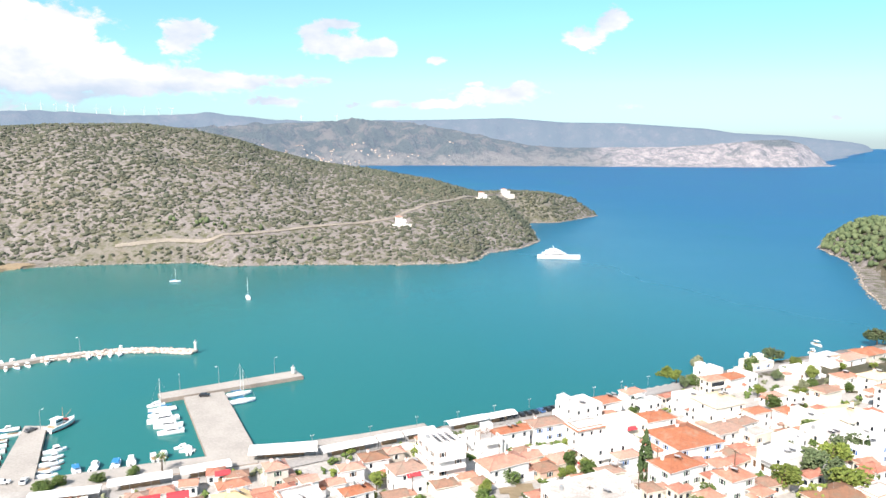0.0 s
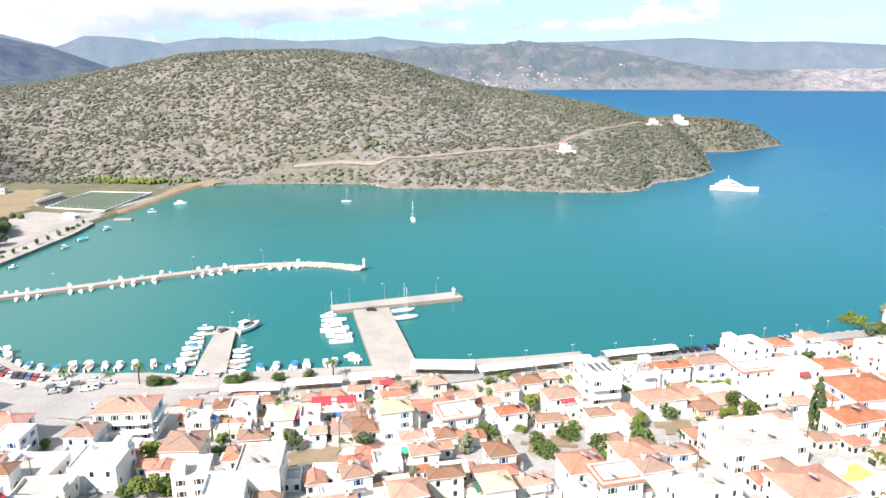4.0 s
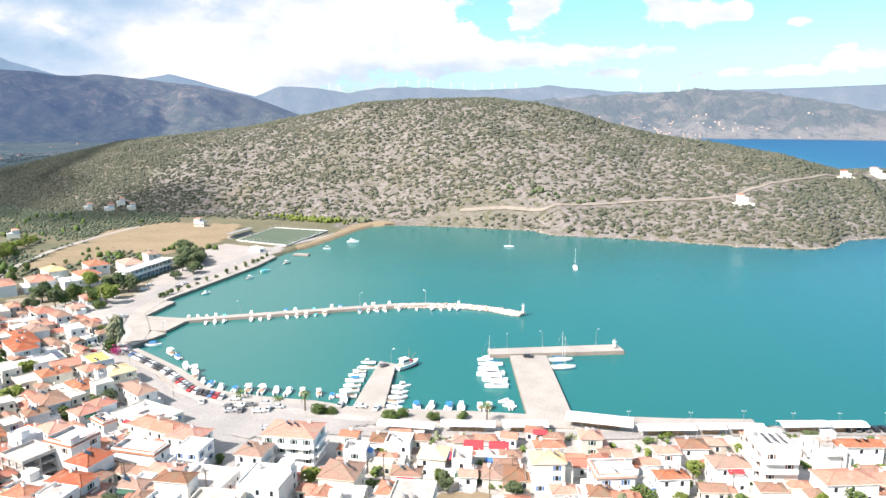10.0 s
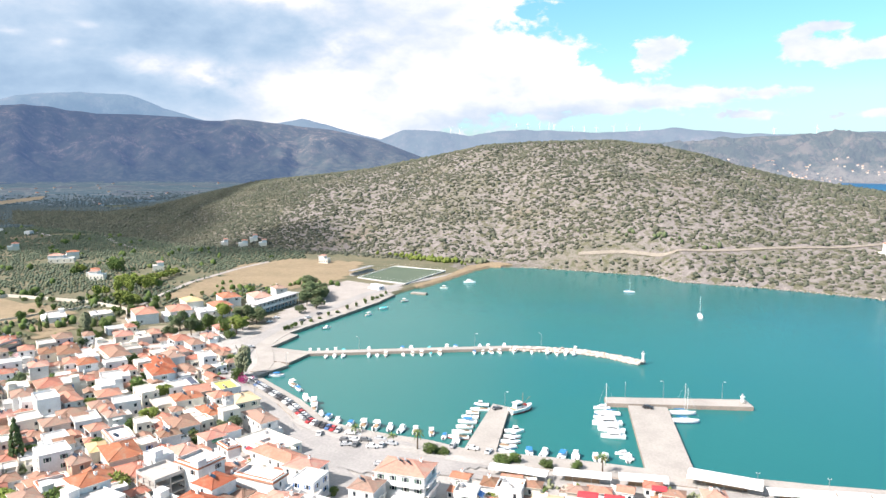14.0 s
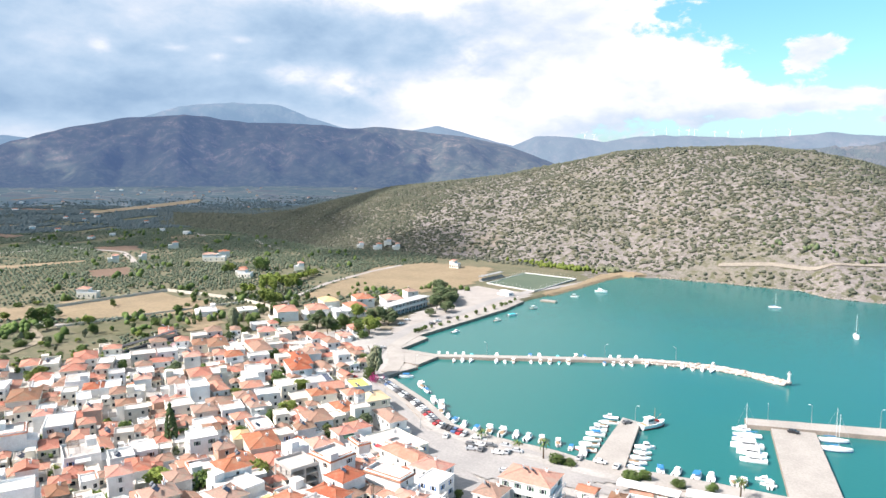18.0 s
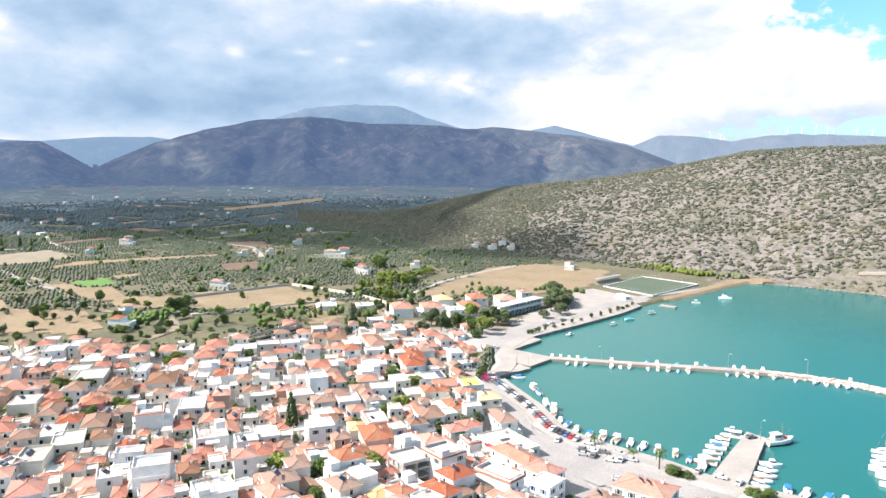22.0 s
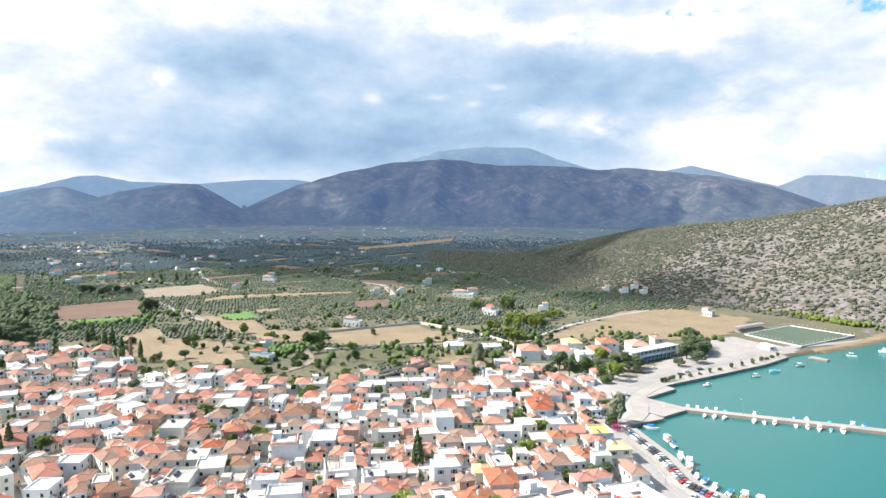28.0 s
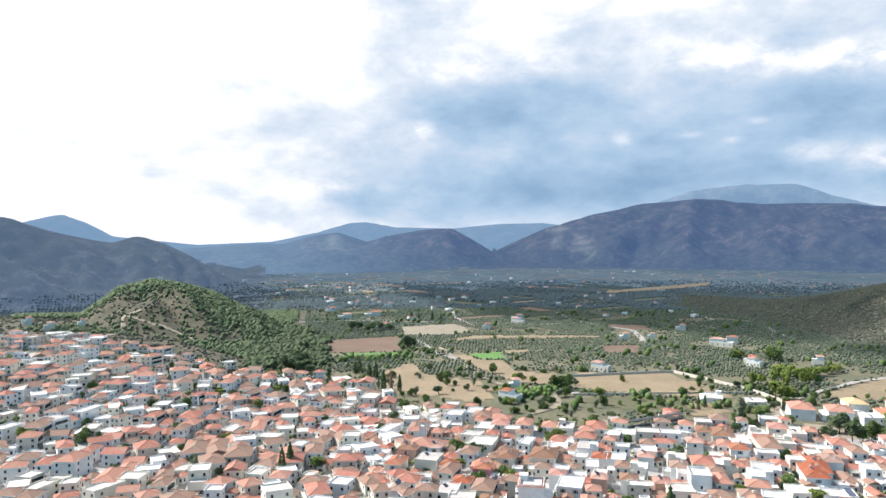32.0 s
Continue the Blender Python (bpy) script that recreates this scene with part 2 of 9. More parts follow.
# Ridges: azimuth, skyline elevation (degrees), where each rises from, where its crest stands and how far it falls behind.
RIDGES = {
    "near_hill": dict(az=(-12.4, -10.9, -7.8, -5.2, -2.7, 1.1, 4.6, 9.8, 13.2, 15.7, 18.8, 22.1, 25.5, 28.4, 32.5, 36.5, 41.2, 45.4, 49.5, 53.5, 57.4, 61.0, 64.4, 67),
                      el=(-6.2, -4.84, -4.24, -4.14, -4.3, -3.21, -2.56, -1.8, -0.95, -0.1, 0.55, 0.95, 0.92, 0.86, 0.46, -0.33, -1.25, -1.7, -2.12, -3.05, -4.0, -4.27, -4.7, -5.4),
                      base=((-12, 950), (-7.6, 757), (-6.2, 700), (-3.4, 660), (-2.6, 622), (-1, 602), (18, 604), (24, 640), (28, 672), (31, 700), (35, 708), (45, 760), (55, 850), (66, 1200)),
                      crest=((-12, 1010), (-5, 930), (0, 900), (10, 990), (25, 1080), (45, 1130), (67, 1420)), back=520, power=1.0),
    "east_point": dict(az=(-36, -33, -31, -29.4, -27.6, -26.5), el=(-5.2, -5.1, -5.25, -5.55, -6.3, -7.3),
                       base=((-36, 570), (-26, 790)), crest=((-36, 760), (-27, 830)), back=120, power=0.6),
    "front_range": dict(az=(-31.5, -30.4, -28.6, -27.4, -26.5, -25, -22.5, -19.8, -17, -12.9, -9.5, -6.9, -3.8, -0.7, 2.8, 6.3, 9.3, 12.3, 14.8, 18.5, 24, 30, 34, 37, 40),
                        el=(-1.4, -1.25, -0.95, -0.7, -0.29, 0.13, -0.05, -0.3, -0.5, -0.55, -0.58, -0.44, 0.11, 0.75, 1.25, 1.48, 1.2, 1.17, 0.98, 0.78, 0.7, 0.5, 0.0, -1.0, -2.6),
                        base=((-32, 4300), (-28, 3900), (-26, 3300), (-10, 3060), (10, 2950), (40, 2400)), crest=((-32, 4500), (-28, 4100), (-24, 3600), (-8, 3500), (8, 3900), (40, 3300)), back=700, power=0.8, spurs=(210, 0.26)),
    "far_range": dict(az=(-34, -31.2, -28.9, -25.4, -21.7, -19.7, -13.6, -9.4, -5.1, -0.7, 3.7, 10.6, 14.8, 17.6, 20.4, 24.1, 27.9, 30.6, 33.2, 35.4, 38.2, 40.1, 41.8, 44.3, 46, 47.3, 50),
                      el=(-0.7, -0.4, -0.01, 0.37, 0.56, 0.88, 1.3, 1.34, 1.68, 1.57, 1.5, 1.32, 1.61, 1.92, 1.69, 1.6, 1.9, 1.75, 1.39, 1.75, 1.85, 1.11, 1.54, 2.24, 2.68, 2.43, 2.0),
                      base=((-34, 4560), (50, 4300)), crest=((-34, 4800), (50, 4760)), back=100, power=0.8, spurs=(420, 0.25)),
    "central": dict(az=(36, 38.9, 40.6, 43.9, 47.3, 50.8, 53.4, 56, 60.5, 63.1, 65.2, 68.7, 71.2, 73.2, 76.1, 78.8, 81),
                    el=(-0.6, 0.52, 1.12, 1.81, 2.13, 2.45, 2.37, 2.72, 2.72, 3.01, 3.25, 3.04, 2.5, 1.94, 1.33, 0.16, -0.9),
                    base=((36, 2050), (50, 2150), (62, 2350), (81, 2500)), crest=((36, 3500), (60, 3500), (81, 3500)), back=600, power=2.0, spurs=(420, 0.13)),
    "high_back": dict(az=(50, 53, 56, 58.2, 61.3, 64.4, 66.5, 68.2, 72), el=(1.6, 2.5, 3.37, 4.23, 4.35, 4.15, 3.62, 2.96, 1.8),
                      base=((50, 4300), (72, 4300)), crest=((50, 4720), (72, 4720)), back=100, power=0.9),
    "middle_hills": dict(az=(77, 79, 80.4, 82.2, 83.5, 85.3, 88, 90.2, 92.4, 94.1, 96.7, 99.6, 103.3, 108),
                         el=(-1.2, -0.71, -0.48, 0.65, 1.33, 1.26, 0.92, 0.35, 1.08, 0.91, 0.22, 0.24, -0.07, -0.2),
                         base=((77, 2300), (108, 2200)), crest=((77, 3300), (108, 3400)), back=500, power=1.6, spurs=(420, 0.1)),
    "middle_back": dict(az=(73, 76.4, 79.9, 83.5, 88, 90.2, 91.5, 94.1, 97.5, 103, 108.7, 110.5, 111.9, 113, 115, 119),
                        el=(1.3, 1.71, 1.66, 1.33, 1.5, 1.91, 1.83, 1.09, 0.4, 0.2, 0.87, 1.87, 2.38, 2.17, 1.6, 1.0),
                        base=((73, 4100), (119, 4100)), crest=((73, 4650), (119, 4500)), back=100, power=0.9),
    "west_hill": dict(az=(99, 100.9, 103.3, 105.3, 107.2, 108.7, 110.9, 112.6, 114.3, 115.6, 118, 124, 135),
                      el=(-3.3, -2.23, -0.7, 0.36, 0.58, 0.3, 0.79, 1.19, 1.65, 1.94, 2.3, 2.2, 0.5),
                      base=((99, 1600), (106, 1350), (135, 1300)), crest=((99, 1800), (106, 2000), (135, 2100)), back=500, power=1.0, spurs=(230, 0.14)),
    "pine_hill": dict(az=(95.8, 97.6, 99.7, 101.7, 103.7, 106.1, 108.3, 110.2, 112, 115), el=(-7.2, -5.75, -4.61, -3.49, -2.8, -2.41, -2.88, -4.34, -5.6, -7.2),
                      base=((96, 690), (106, 660), (115, 690)), crest=((96, 860), (106, 960), (115, 930)), back=240, power=1.3),
}


def land(x, y):
    """Height of the ground at x, y (metres over the sea)."""
    x, y = np.asarray(x, float), np.asarray(y, float)
    r, az = np.hypot(x, y), np.degrees(np.arctan2(-x, y))
    d = sea_distance(x, y)
    # quays stand 1.3 m over the water; the old town climbs gently inland
    rise = 10.5 * smooth(18, 130, d) * smooth(-265, -150, x) * smooth(620, 420, r)
    west = 26 * smooth(92, 116, az) * smooth(330, 620, r) * smooth(1250, 900, r)
    plain = 1.4 + 2.5 * smooth(30, 200, d) + 22 * smooth(900, 3000, r) * smooth(28, 40, az)
    z = plain + np.maximum(rise, west) + 0.0
    for k, (name, g) in enumerate(RIDGES.items()):
        el = np.interp(az, g["az"], g["el"], left=-60, right=-60)
        rb = np.interp(az, *zip(*g["base"]))
        rc = np.interp(az, *zip(*g["crest"]))
        top = EYE + rc * np.tan(np.radians(el))
        u = np.clip((r - rb) / (rc - rb), 0, 1)
        if "spurs" in g:                             # spurs and gullies running down the slope
            size, deep = g["spurs"]
            along = np.radians(az) * rc
            rib = 0.65 * wobble(along, 0.7 * r, size, k + 80) + 0.35 * wobble(along, 1.1 * r, size * 0.4, k + 90)
            u = np.clip(u + deep * np.sin(u * math.pi) * rib, 0, 1)
        fall = 1 - smooth(0, 1, (r - rc) / g["back"])
        shape = np.where(r < rc, np.sin(u * math.pi / 2) ** g["power"], fall)
        size = (rc - rb) * 0.55
        calm = np.where(rc > 4200, 0.25, 0.45 if name == "near_hill" else 1.0)
        rough = 1 + calm * np.sin(u * math.pi) * (0.13 * wobble(x, y, size, k) + 0.055 * wobble(x, y, size * 0.4, k + 40))
        z = np.maximum(z, np.where(el > -50, top * shape * rough, -1e3))
    shore = smooth(-1.0, 3.0, d)
    inner = np.clip(d * 0.8 + 0.9, -9, 1e4)          # natural slopes run down to the water
    quay = (r < 560) & (az > -20) & (az < 75)
    z = np.where(quay, z * shore - 6 * (1 - shore), np.minimum(z, inner))
    return z

# ---- materials ----
def material(name, rough=0.8, metal=0.0, spec=0.3):
    """A new node material: the material, its node maker and its shader node"""
    mat = bpy.data.materials.new(name)
    mat.use_nodes = True
    add = node_maker(mat.node_tree)
    bsdf = mat.node_tree.nodes["Principled BSDF"]
    bsdf.inputs["Roughness"].default_value = rough
    bsdf.inputs["Metallic"].default_value = metal
    bsdf.inputs["Specular IOR Level"].default_value = spec
    return mat, add, bsdf


def mix(add, fac, a, b):
    return add("ShaderNodeMix", {"Factor": fac, 6: a if isinstance(a, bpy.types.NodeSocket) else (*a, 1),
                                 7: b if isinstance(b, bpy.types.NodeSocket) else (*b, 1)}, data_type="RGBA").outputs[2]


def grain(add, vec, scale, detail=4.0, rough=0.6):
    return add("ShaderNodeTexNoise", {"Vector": vec, "Scale": scale, "Detail": detail, "Roughness": rough}).outputs["Fac"]


def span(add, v, a, b, lo=0.0, hi=1.0):
    return add("ShaderNodeMapRange", {"Value": v, "From Min": a, "From Max": b, "To Min": lo, "To Max": hi}, interpolation_type="SMOOTHSTEP").outputs[0]


def place(add):
    return add("ShaderNodeNewGeometry").outputs["Position"]


def relief(mat, add, bsdf, height, strength, distance):
    b = add("ShaderNodeBump", {"Height": height, "Strength": strength, "Distance": distance})
    mat.node_tree.links.new(b.outputs[0], bsdf.inputs["Normal"])


def coloured(mat, bsdf, colour):
    mat.node_tree.links.new(colour, bsdf.inputs["Base Color"])
    return mat


def surface(name, a, b, big, small, rough=0.8, bump=0.0, vary=0.0, spec=0.3, metal=0.0):
    """Two tones mixed by a broad and a fine grain (sizes in metres), a little different on each object"""
    mat, add, bsdf = material(name, rough, metal, spec)
    p = place(add)
    t = add("ShaderNodeMath", {0: grain(add, p, 1 / big), 1: grain(add, p, 1 / small, 5)}, operation="ADD").outputs[0]
    c = mix(add, span(add, t, 0.75, 1.25), a, b)
    if vary:
        rnd = add("ShaderNodeObjectInfo").outputs["Random"]
        c = add("ShaderNodeHueSaturation", {"Color": c, "Value": span(add, rnd, 0, 1, 1 - vary, 1 + vary), "Saturation": span(add, rnd, 0.2, 0.9, 1 + vary, 1 - vary)}).outputs[0]
    if bump:
        relief(mat, add, bsdf, grain(add, p, 1 / small, 6), bump, small * 0.4)
    return coloured(mat, bsdf, c)


def hillside_material():
    mat, add, bsdf = material("hillside_rock", 0.95, 0, 0.1)
    p = place(add)
    rock = mix(add, span(add, grain(add, p, 0.05, 5), 0.4, 0.62), (0.205, 0.184, 0.175), (0.154, 0.14, 0.132))
    rock = mix(add, span(add, grain(add, p, 0.35, 6), 0.45, 0.7), rock, (0.252, 0.228, 0.215))
    red = mix(add, span(add, grain(add, p, 0.012, 3), 0.60, 0.74, 0, 0.45), rock, (0.225, 0.17, 0.13))
    scrub = mix(add, span(add, grain(add, p, 0.16, 6, 0.7), 0.47, 0.6), red, (0.10, 0.10, 0.063))
    green = mix(add, span(add, grain(add, p, 0.006, 2), 0.5, 0.66, 0.0, 0.35), scrub, (0.11, 0.11, 0.062))
    relief(mat, add, bsdf, grain(add, p, 0.3, 6), 0.6, 2.0)
    return coloured(mat, bsdf, green)


def valley_material(name, haze_glow=(0, 0, 0), bare=1.0):
    """Groves, stubble and ploughed plots side by side; haze is put in as emission, for the plain far backdrop only"""
    mat, add, bsdf = material(name, 0.95, 0, 0.1)
    p = place(add)
    q = add("ShaderNodeMapping", {"Vector": p, "Rotation": (0, 0, 0.5), "Scale": (0.008, 0.016, 0.0)}).outputs[0]
    plot = add("ShaderNodeSeparateXYZ", {0: add("ShaderNodeTexVoronoi", {"Vector": q, "Scale": 1.0, "Randomness": 0.8}).outputs["Color"]}).outputs[0]
    c = ramp(add, plot, [(0.0, (0.075, 0.092, 0.064)), (0.3, (0.095, 0.108, 0.07)), (0.5, (0.066, 0.084, 0.058)), (0.74, (0.118, 0.112, 0.074)), (0.88, (0.22 * bare, 0.175 * bare, 0.115 * bare)), (0.95, (0.17 * bare, 0.12 * bare, 0.09 * bare))], "CONSTANT")
    strip = add("ShaderNodeMapping", {"Vector": p, "Rotation": (0, 0, 0.42), "Scale": (0.055, 0.016, 0.0)}).outputs[0]
    shade = add("ShaderNodeSeparateXYZ", {0: add("ShaderNodeTexVoronoi", {"Vector": strip, "Scale": 1.0, "Randomness": 0.7}).outputs["Color"]}).outputs[1]
    c = mix(add, span(add, shade, 0.3, 0.7, 0, 0.55), c, (0.058, 0.074, 0.052))
    lane = add("ShaderNodeTexVoronoi", {"Vector": q, "Scale": 1.0, "Randomness": 0.8}, feature="DISTANCE_TO_EDGE").outputs["Distance"]
    c = mix(add, span(add, lane, 0.02, 0.05, 0.7, 0), c, (0.20, 0.178, 0.135))
    c = mix(add, span(add, grain(add, p, 0.012, 5), 0.50, 0.66, 0, 0.7), c, (0.068, 0.084, 0.06))
    c = mix(add, span(add, grain(add, p, 0.16, 6, 0.7), 0.48, 0.60, 0, 0.75), c, (0.046, 0.06, 0.042))
    bsdf.inputs["Emission Color"].default_value = (*haze_glow, 1)
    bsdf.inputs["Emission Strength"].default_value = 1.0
    return coloured(mat, bsdf, c)


def mountain_material(name, wood, bare, size, haze_glow, west=None, turn=(72, 97), foot=0):
    """Slopes with dark maquis and bare patches; haze is put in as emission, for the plain far backdrop only"""
    mat, add, bsdf = material(name, 1.0, 0, 0.0)
    p = place(add)
    c = mix(add, span(add, grain(add, p, 4 / size, 8, 0.72), 0.45, 0.60), wood, bare)
    c = mix(add, span(add, grain(add, p, 0.5 / size, 5, 0.6), 0.42, 0.62, 0, 0.6), c, wood)
    c = mix(add, span(add, grain(add, p, 16 / size, 5, 0.75), 0.46, 0.56, 0, 0.8), c, wood)
    c = mix(add, span(add, grain(add, p, 9 / size, 3, 0.8), 0.60, 0.68, 0, 0.7), c, bare)
    c = mix(add, span(add, grain(add, p, 34 / size, 4, 0.8), 0.49, 0.55, 0, 0.75), c, wood)
    if foot:                                                     # denser groves towards the foot
        lift = add("ShaderNodeMath", {0: add("ShaderNodeSeparateXYZ", {0: p}).outputs[2], 1: add("ShaderNodeMath", {0: grain(add, p, 0.004, 6), 1: -foot}, operation="MULTIPLY").outputs[0]}, operation="ADD").outputs[0]
        grove = mix(add, span(add, grain(add, p, 0.04, 6, 0.7), 0.45, 0.62), (0.036, 0.048, 0.034), (0.075, 0.08, 0.056))
        c = mix(add, span(add, lift, -0.35 * foot, 0.55 * foot), grove, c)
    relief(mat, add, bsdf, grain(add, p, 5 / size, 8, 0.65), 0.8, size * 0.06)
    if west:                                                     # the haze put in as emission changes from east to west
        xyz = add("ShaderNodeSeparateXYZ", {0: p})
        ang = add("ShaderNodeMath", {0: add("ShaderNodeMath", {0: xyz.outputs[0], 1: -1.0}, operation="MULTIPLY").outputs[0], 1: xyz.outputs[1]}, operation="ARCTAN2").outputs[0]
        mat.node_tree.links.new(mix(add, span(add, ang, radians(turn[0]), radians(turn[1])), haze_glow, west), bsdf.inputs["Emission Color"])
    bsdf.inputs["Emission Color"].default_value = (*haze_glow, 1)
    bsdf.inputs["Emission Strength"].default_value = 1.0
    return coloured(mat, bsdf, c)


def cliff_material():
    """Pale limestone cliffs in the east, wooded slopes with clearings in the west, scrub on top"""
    mat, add, bsdf = material("pale_cliff", 1.0, 0, 0.0)
    p = place(add)
    xyz = add("ShaderNodeSeparateXYZ", {0: p})
    lift = add("ShaderNodeMath", {0: xyz.outputs[2], 1: add("ShaderNodeMath", {0: grain(add, p, 0.006, 6), 1: -170.0}, operation="MULTIPLY").outputs[0]}, operation="ADD").outputs[0]
    rock = mix(add, span(add, grain(add, p, 0.03, 8, 0.7), 0.40, 0.60), (0.34, 0.285, 0.255), (0.17, 0.15, 0.13))
    wood = mix(add, span(add, grain(add, p, 0.012, 8, 0.7), 0.46, 0.60), (0.052, 0.062, 0.045), (0.12, 0.105, 0.08))
    clearing = mix(add, span(add, lift, -62, -28), (0.155, 0.138, 0.108), wood)
    wood = mix(add, span(add, grain(add, p, 0.02, 6, 0.75), 0.50, 0.60, 0, 0.9), clearing, wood)
    east = add("ShaderNodeMath", {0: xyz.outputs[0], 1: add("ShaderNodeMath", {0: grain(add, p, 0.003, 4), 1: 700.0}, operation="MULTIPLY").outputs[0]}, operation="ADD").outputs[0]
    rock = mix(add, span(add, grain(add, p, 0.013, 8, 0.72), 0.53, 0.63, 0, 0.85), rock, (0.075, 0.08, 0.058))
    rock = mix(add, span(add, lift, -8, 26), rock, (0.07, 0.076, 0.055))
    c = mix(add, span(add, east, 900, 1150), wood, rock)
    relief(mat, add, bsdf, grain(add, p, 0.016, 8, 0.68), 1.0, 45)
    # haze over the gulf, put into the cliffs as blue-grey emission
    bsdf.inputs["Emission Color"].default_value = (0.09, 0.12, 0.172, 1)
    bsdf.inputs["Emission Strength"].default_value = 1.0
    return coloured(mat, bsdf, c)


def sea_material():
    mat, add, bsdf = material("sea_water", 0.2, 0, 0.12)
    p = place(add)
    xyz = add("ShaderNodeSeparateXYZ", {0: p})
    # shallow turquoise harbour, deeper blue towards the open gulf
    deep = add("ShaderNodeMath", {0: xyz.outputs[0], 1: add("ShaderNodeMath", {0: xyz.outputs[1], 1: 0.45}, operation="MULTIPLY").outputs[0]}, operation="ADD").outputs[0]
    deep = add("ShaderNodeMath", {0: deep, 1: add("ShaderNodeMath", {0: grain(add, p, 0.004, 3), 1: 260.0}, operation="MULTIPLY").outputs[0]}, operation="ADD").outputs[0]
    c = ramp(add, span(add, deep, -150, 1500), [(0.0, (0.02, 0.135, 0.122)), (0.2, (0.012, 0.115, 0.127)), (0.42, (0.009, 0.098, 0.168)), (0.8, (0.012, 0.092, 0.195)), (1.0, (0.012, 0.082, 0.185))])
    c = mix(add, span(add, grain(add, p, 0.008, 4), 0.5, 0.72, 0, 0.35), c, (0.008, 0.12, 0.14))
    wave = add("ShaderNodeTexNoise", {"Vector": add("ShaderNodeVectorMath", {0: p, 1: (0.35, 0.8, 0.5)}, operation="MULTIPLY").outputs[0], "Scale": 0.8, "Detail": 5.0}).outputs["Fac"]
    relief(mat, add, bsdf, wave, 0.22, 0.35)
    mat.node_tree.links.new(span(add, deep, 150, 1100, 0.2, 0.42), bsdf.inputs["Roughness"])
    mat.node_tree.links.new(span(add, deep, 150, 1100, 0.12, 0.08), bsdf.inputs["Specular IOR Level"])
    return coloured(mat, bsdf, c)


HILL = hillside_material()
VALLEY = valley_material("valley_soil")
# blue emission stands in for haze over the far plain
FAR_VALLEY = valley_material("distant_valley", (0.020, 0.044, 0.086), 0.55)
ORCHARD = surface("orchard_soil", (0.155, 0.138, 0.088), (0.098, 0.102, 0.06), 35, 3, 0.95, 0.2)
SEA_MAT = sea_material()
# blue emission stands in for haze on these five
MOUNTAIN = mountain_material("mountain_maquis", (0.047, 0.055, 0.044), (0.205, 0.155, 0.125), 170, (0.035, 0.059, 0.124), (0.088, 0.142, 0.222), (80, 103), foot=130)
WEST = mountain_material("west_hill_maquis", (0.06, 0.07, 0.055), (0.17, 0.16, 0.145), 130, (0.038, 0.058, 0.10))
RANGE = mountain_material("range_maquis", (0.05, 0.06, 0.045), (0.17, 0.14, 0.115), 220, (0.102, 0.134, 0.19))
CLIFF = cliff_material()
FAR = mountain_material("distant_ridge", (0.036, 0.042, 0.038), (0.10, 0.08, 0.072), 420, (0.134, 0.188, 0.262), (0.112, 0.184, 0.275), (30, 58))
PINE_SOIL = surface("pine_floor", (0.052, 0.054, 0.032), (0.105, 0.09, 0.06), 30, 4, 0.95)
DIRT = surface("dry_earth", (0.279, 0.239, 0.176), (0.211, 0.18, 0.131), 14, 1.5, 0.95, 0.3)
TRACK = surface("pale_track", (0.275, 0.243, 0.20), (0.20, 0.176, 0.145), 9, 1.2, 0.95, 0.3)
PAVING = surface("street_concrete", (0.40, 0.38, 0.355), (0.30, 0.285, 0.265), 18, 1.2, 0.9, 0.1)
QUAY = surface("quay_concrete", (0.365, 0.34, 0.31), (0.285, 0.265, 0.24), 12, 0.8, 0.85, 0.2)
GRAVEL = surface("pale_gravel", (0.36, 0.332, 0.305), (0.285, 0.262, 0.24), 16, 1.0, 0.95, 0.15)
ASPHALT = surface("worn_asphalt", (0.33, 0.315, 0.30), (0.255, 0.245, 0.235), 20, 1.0, 0.9, 0.1)
STRAW = surface("dry_straw_field", (0.27, 0.208, 0.132), (0.205, 0.16, 0.10), 30, 2.5, 0.95, 0.3)
PLOUGH = surface("ploughed_soil", (0.135, 0.088, 0.064), (0.175, 0.12, 0.086), 25, 2, 0.95, 0.3)
GROVE = surface("grove_floor", (0.085, 0.09, 0.047), (0.125, 0.117, 0.066), 20, 3, 0.95)
TURF = surface("worn_green_turf", (0.0765, 0.108, 0.0765), (0.0945, 0.122, 0.0855), 16, 2, 0.9)
CROP = surface("green_crop", (0.12, 0.24, 0.06), (0.09, 0.18, 0.05), 12, 1.5, 0.9)


# ---- ground and sea ----
def mesh_object(name, verts, faces, mats, index=None, flat=True):
    me = bpy.data.meshes.new(name)
    used = np.unique(np.concatenate([np.asarray(q) for q in faces]) if len(faces) < 9000 else np.asarray(faces).ravel())
    back = np.zeros(len(verts), int)
    back[used] = np.arange(len(used))
    faces = [tuple(int(i) for i in back[list(q)]) for q in faces]
    me.from_pydata([tuple(verts[i]) for i in used], [], faces)
    for mt in mats:
        me.materials.append(mt)
    if index is not None:
        me.polygons.foreach_set("material_index", np.asarray(index, np.int32))
    if not flat:
        me.polygons.foreach_set("use_smooth", np.ones(len(me.polygons), bool))
    me.update()
    return new(name, me)


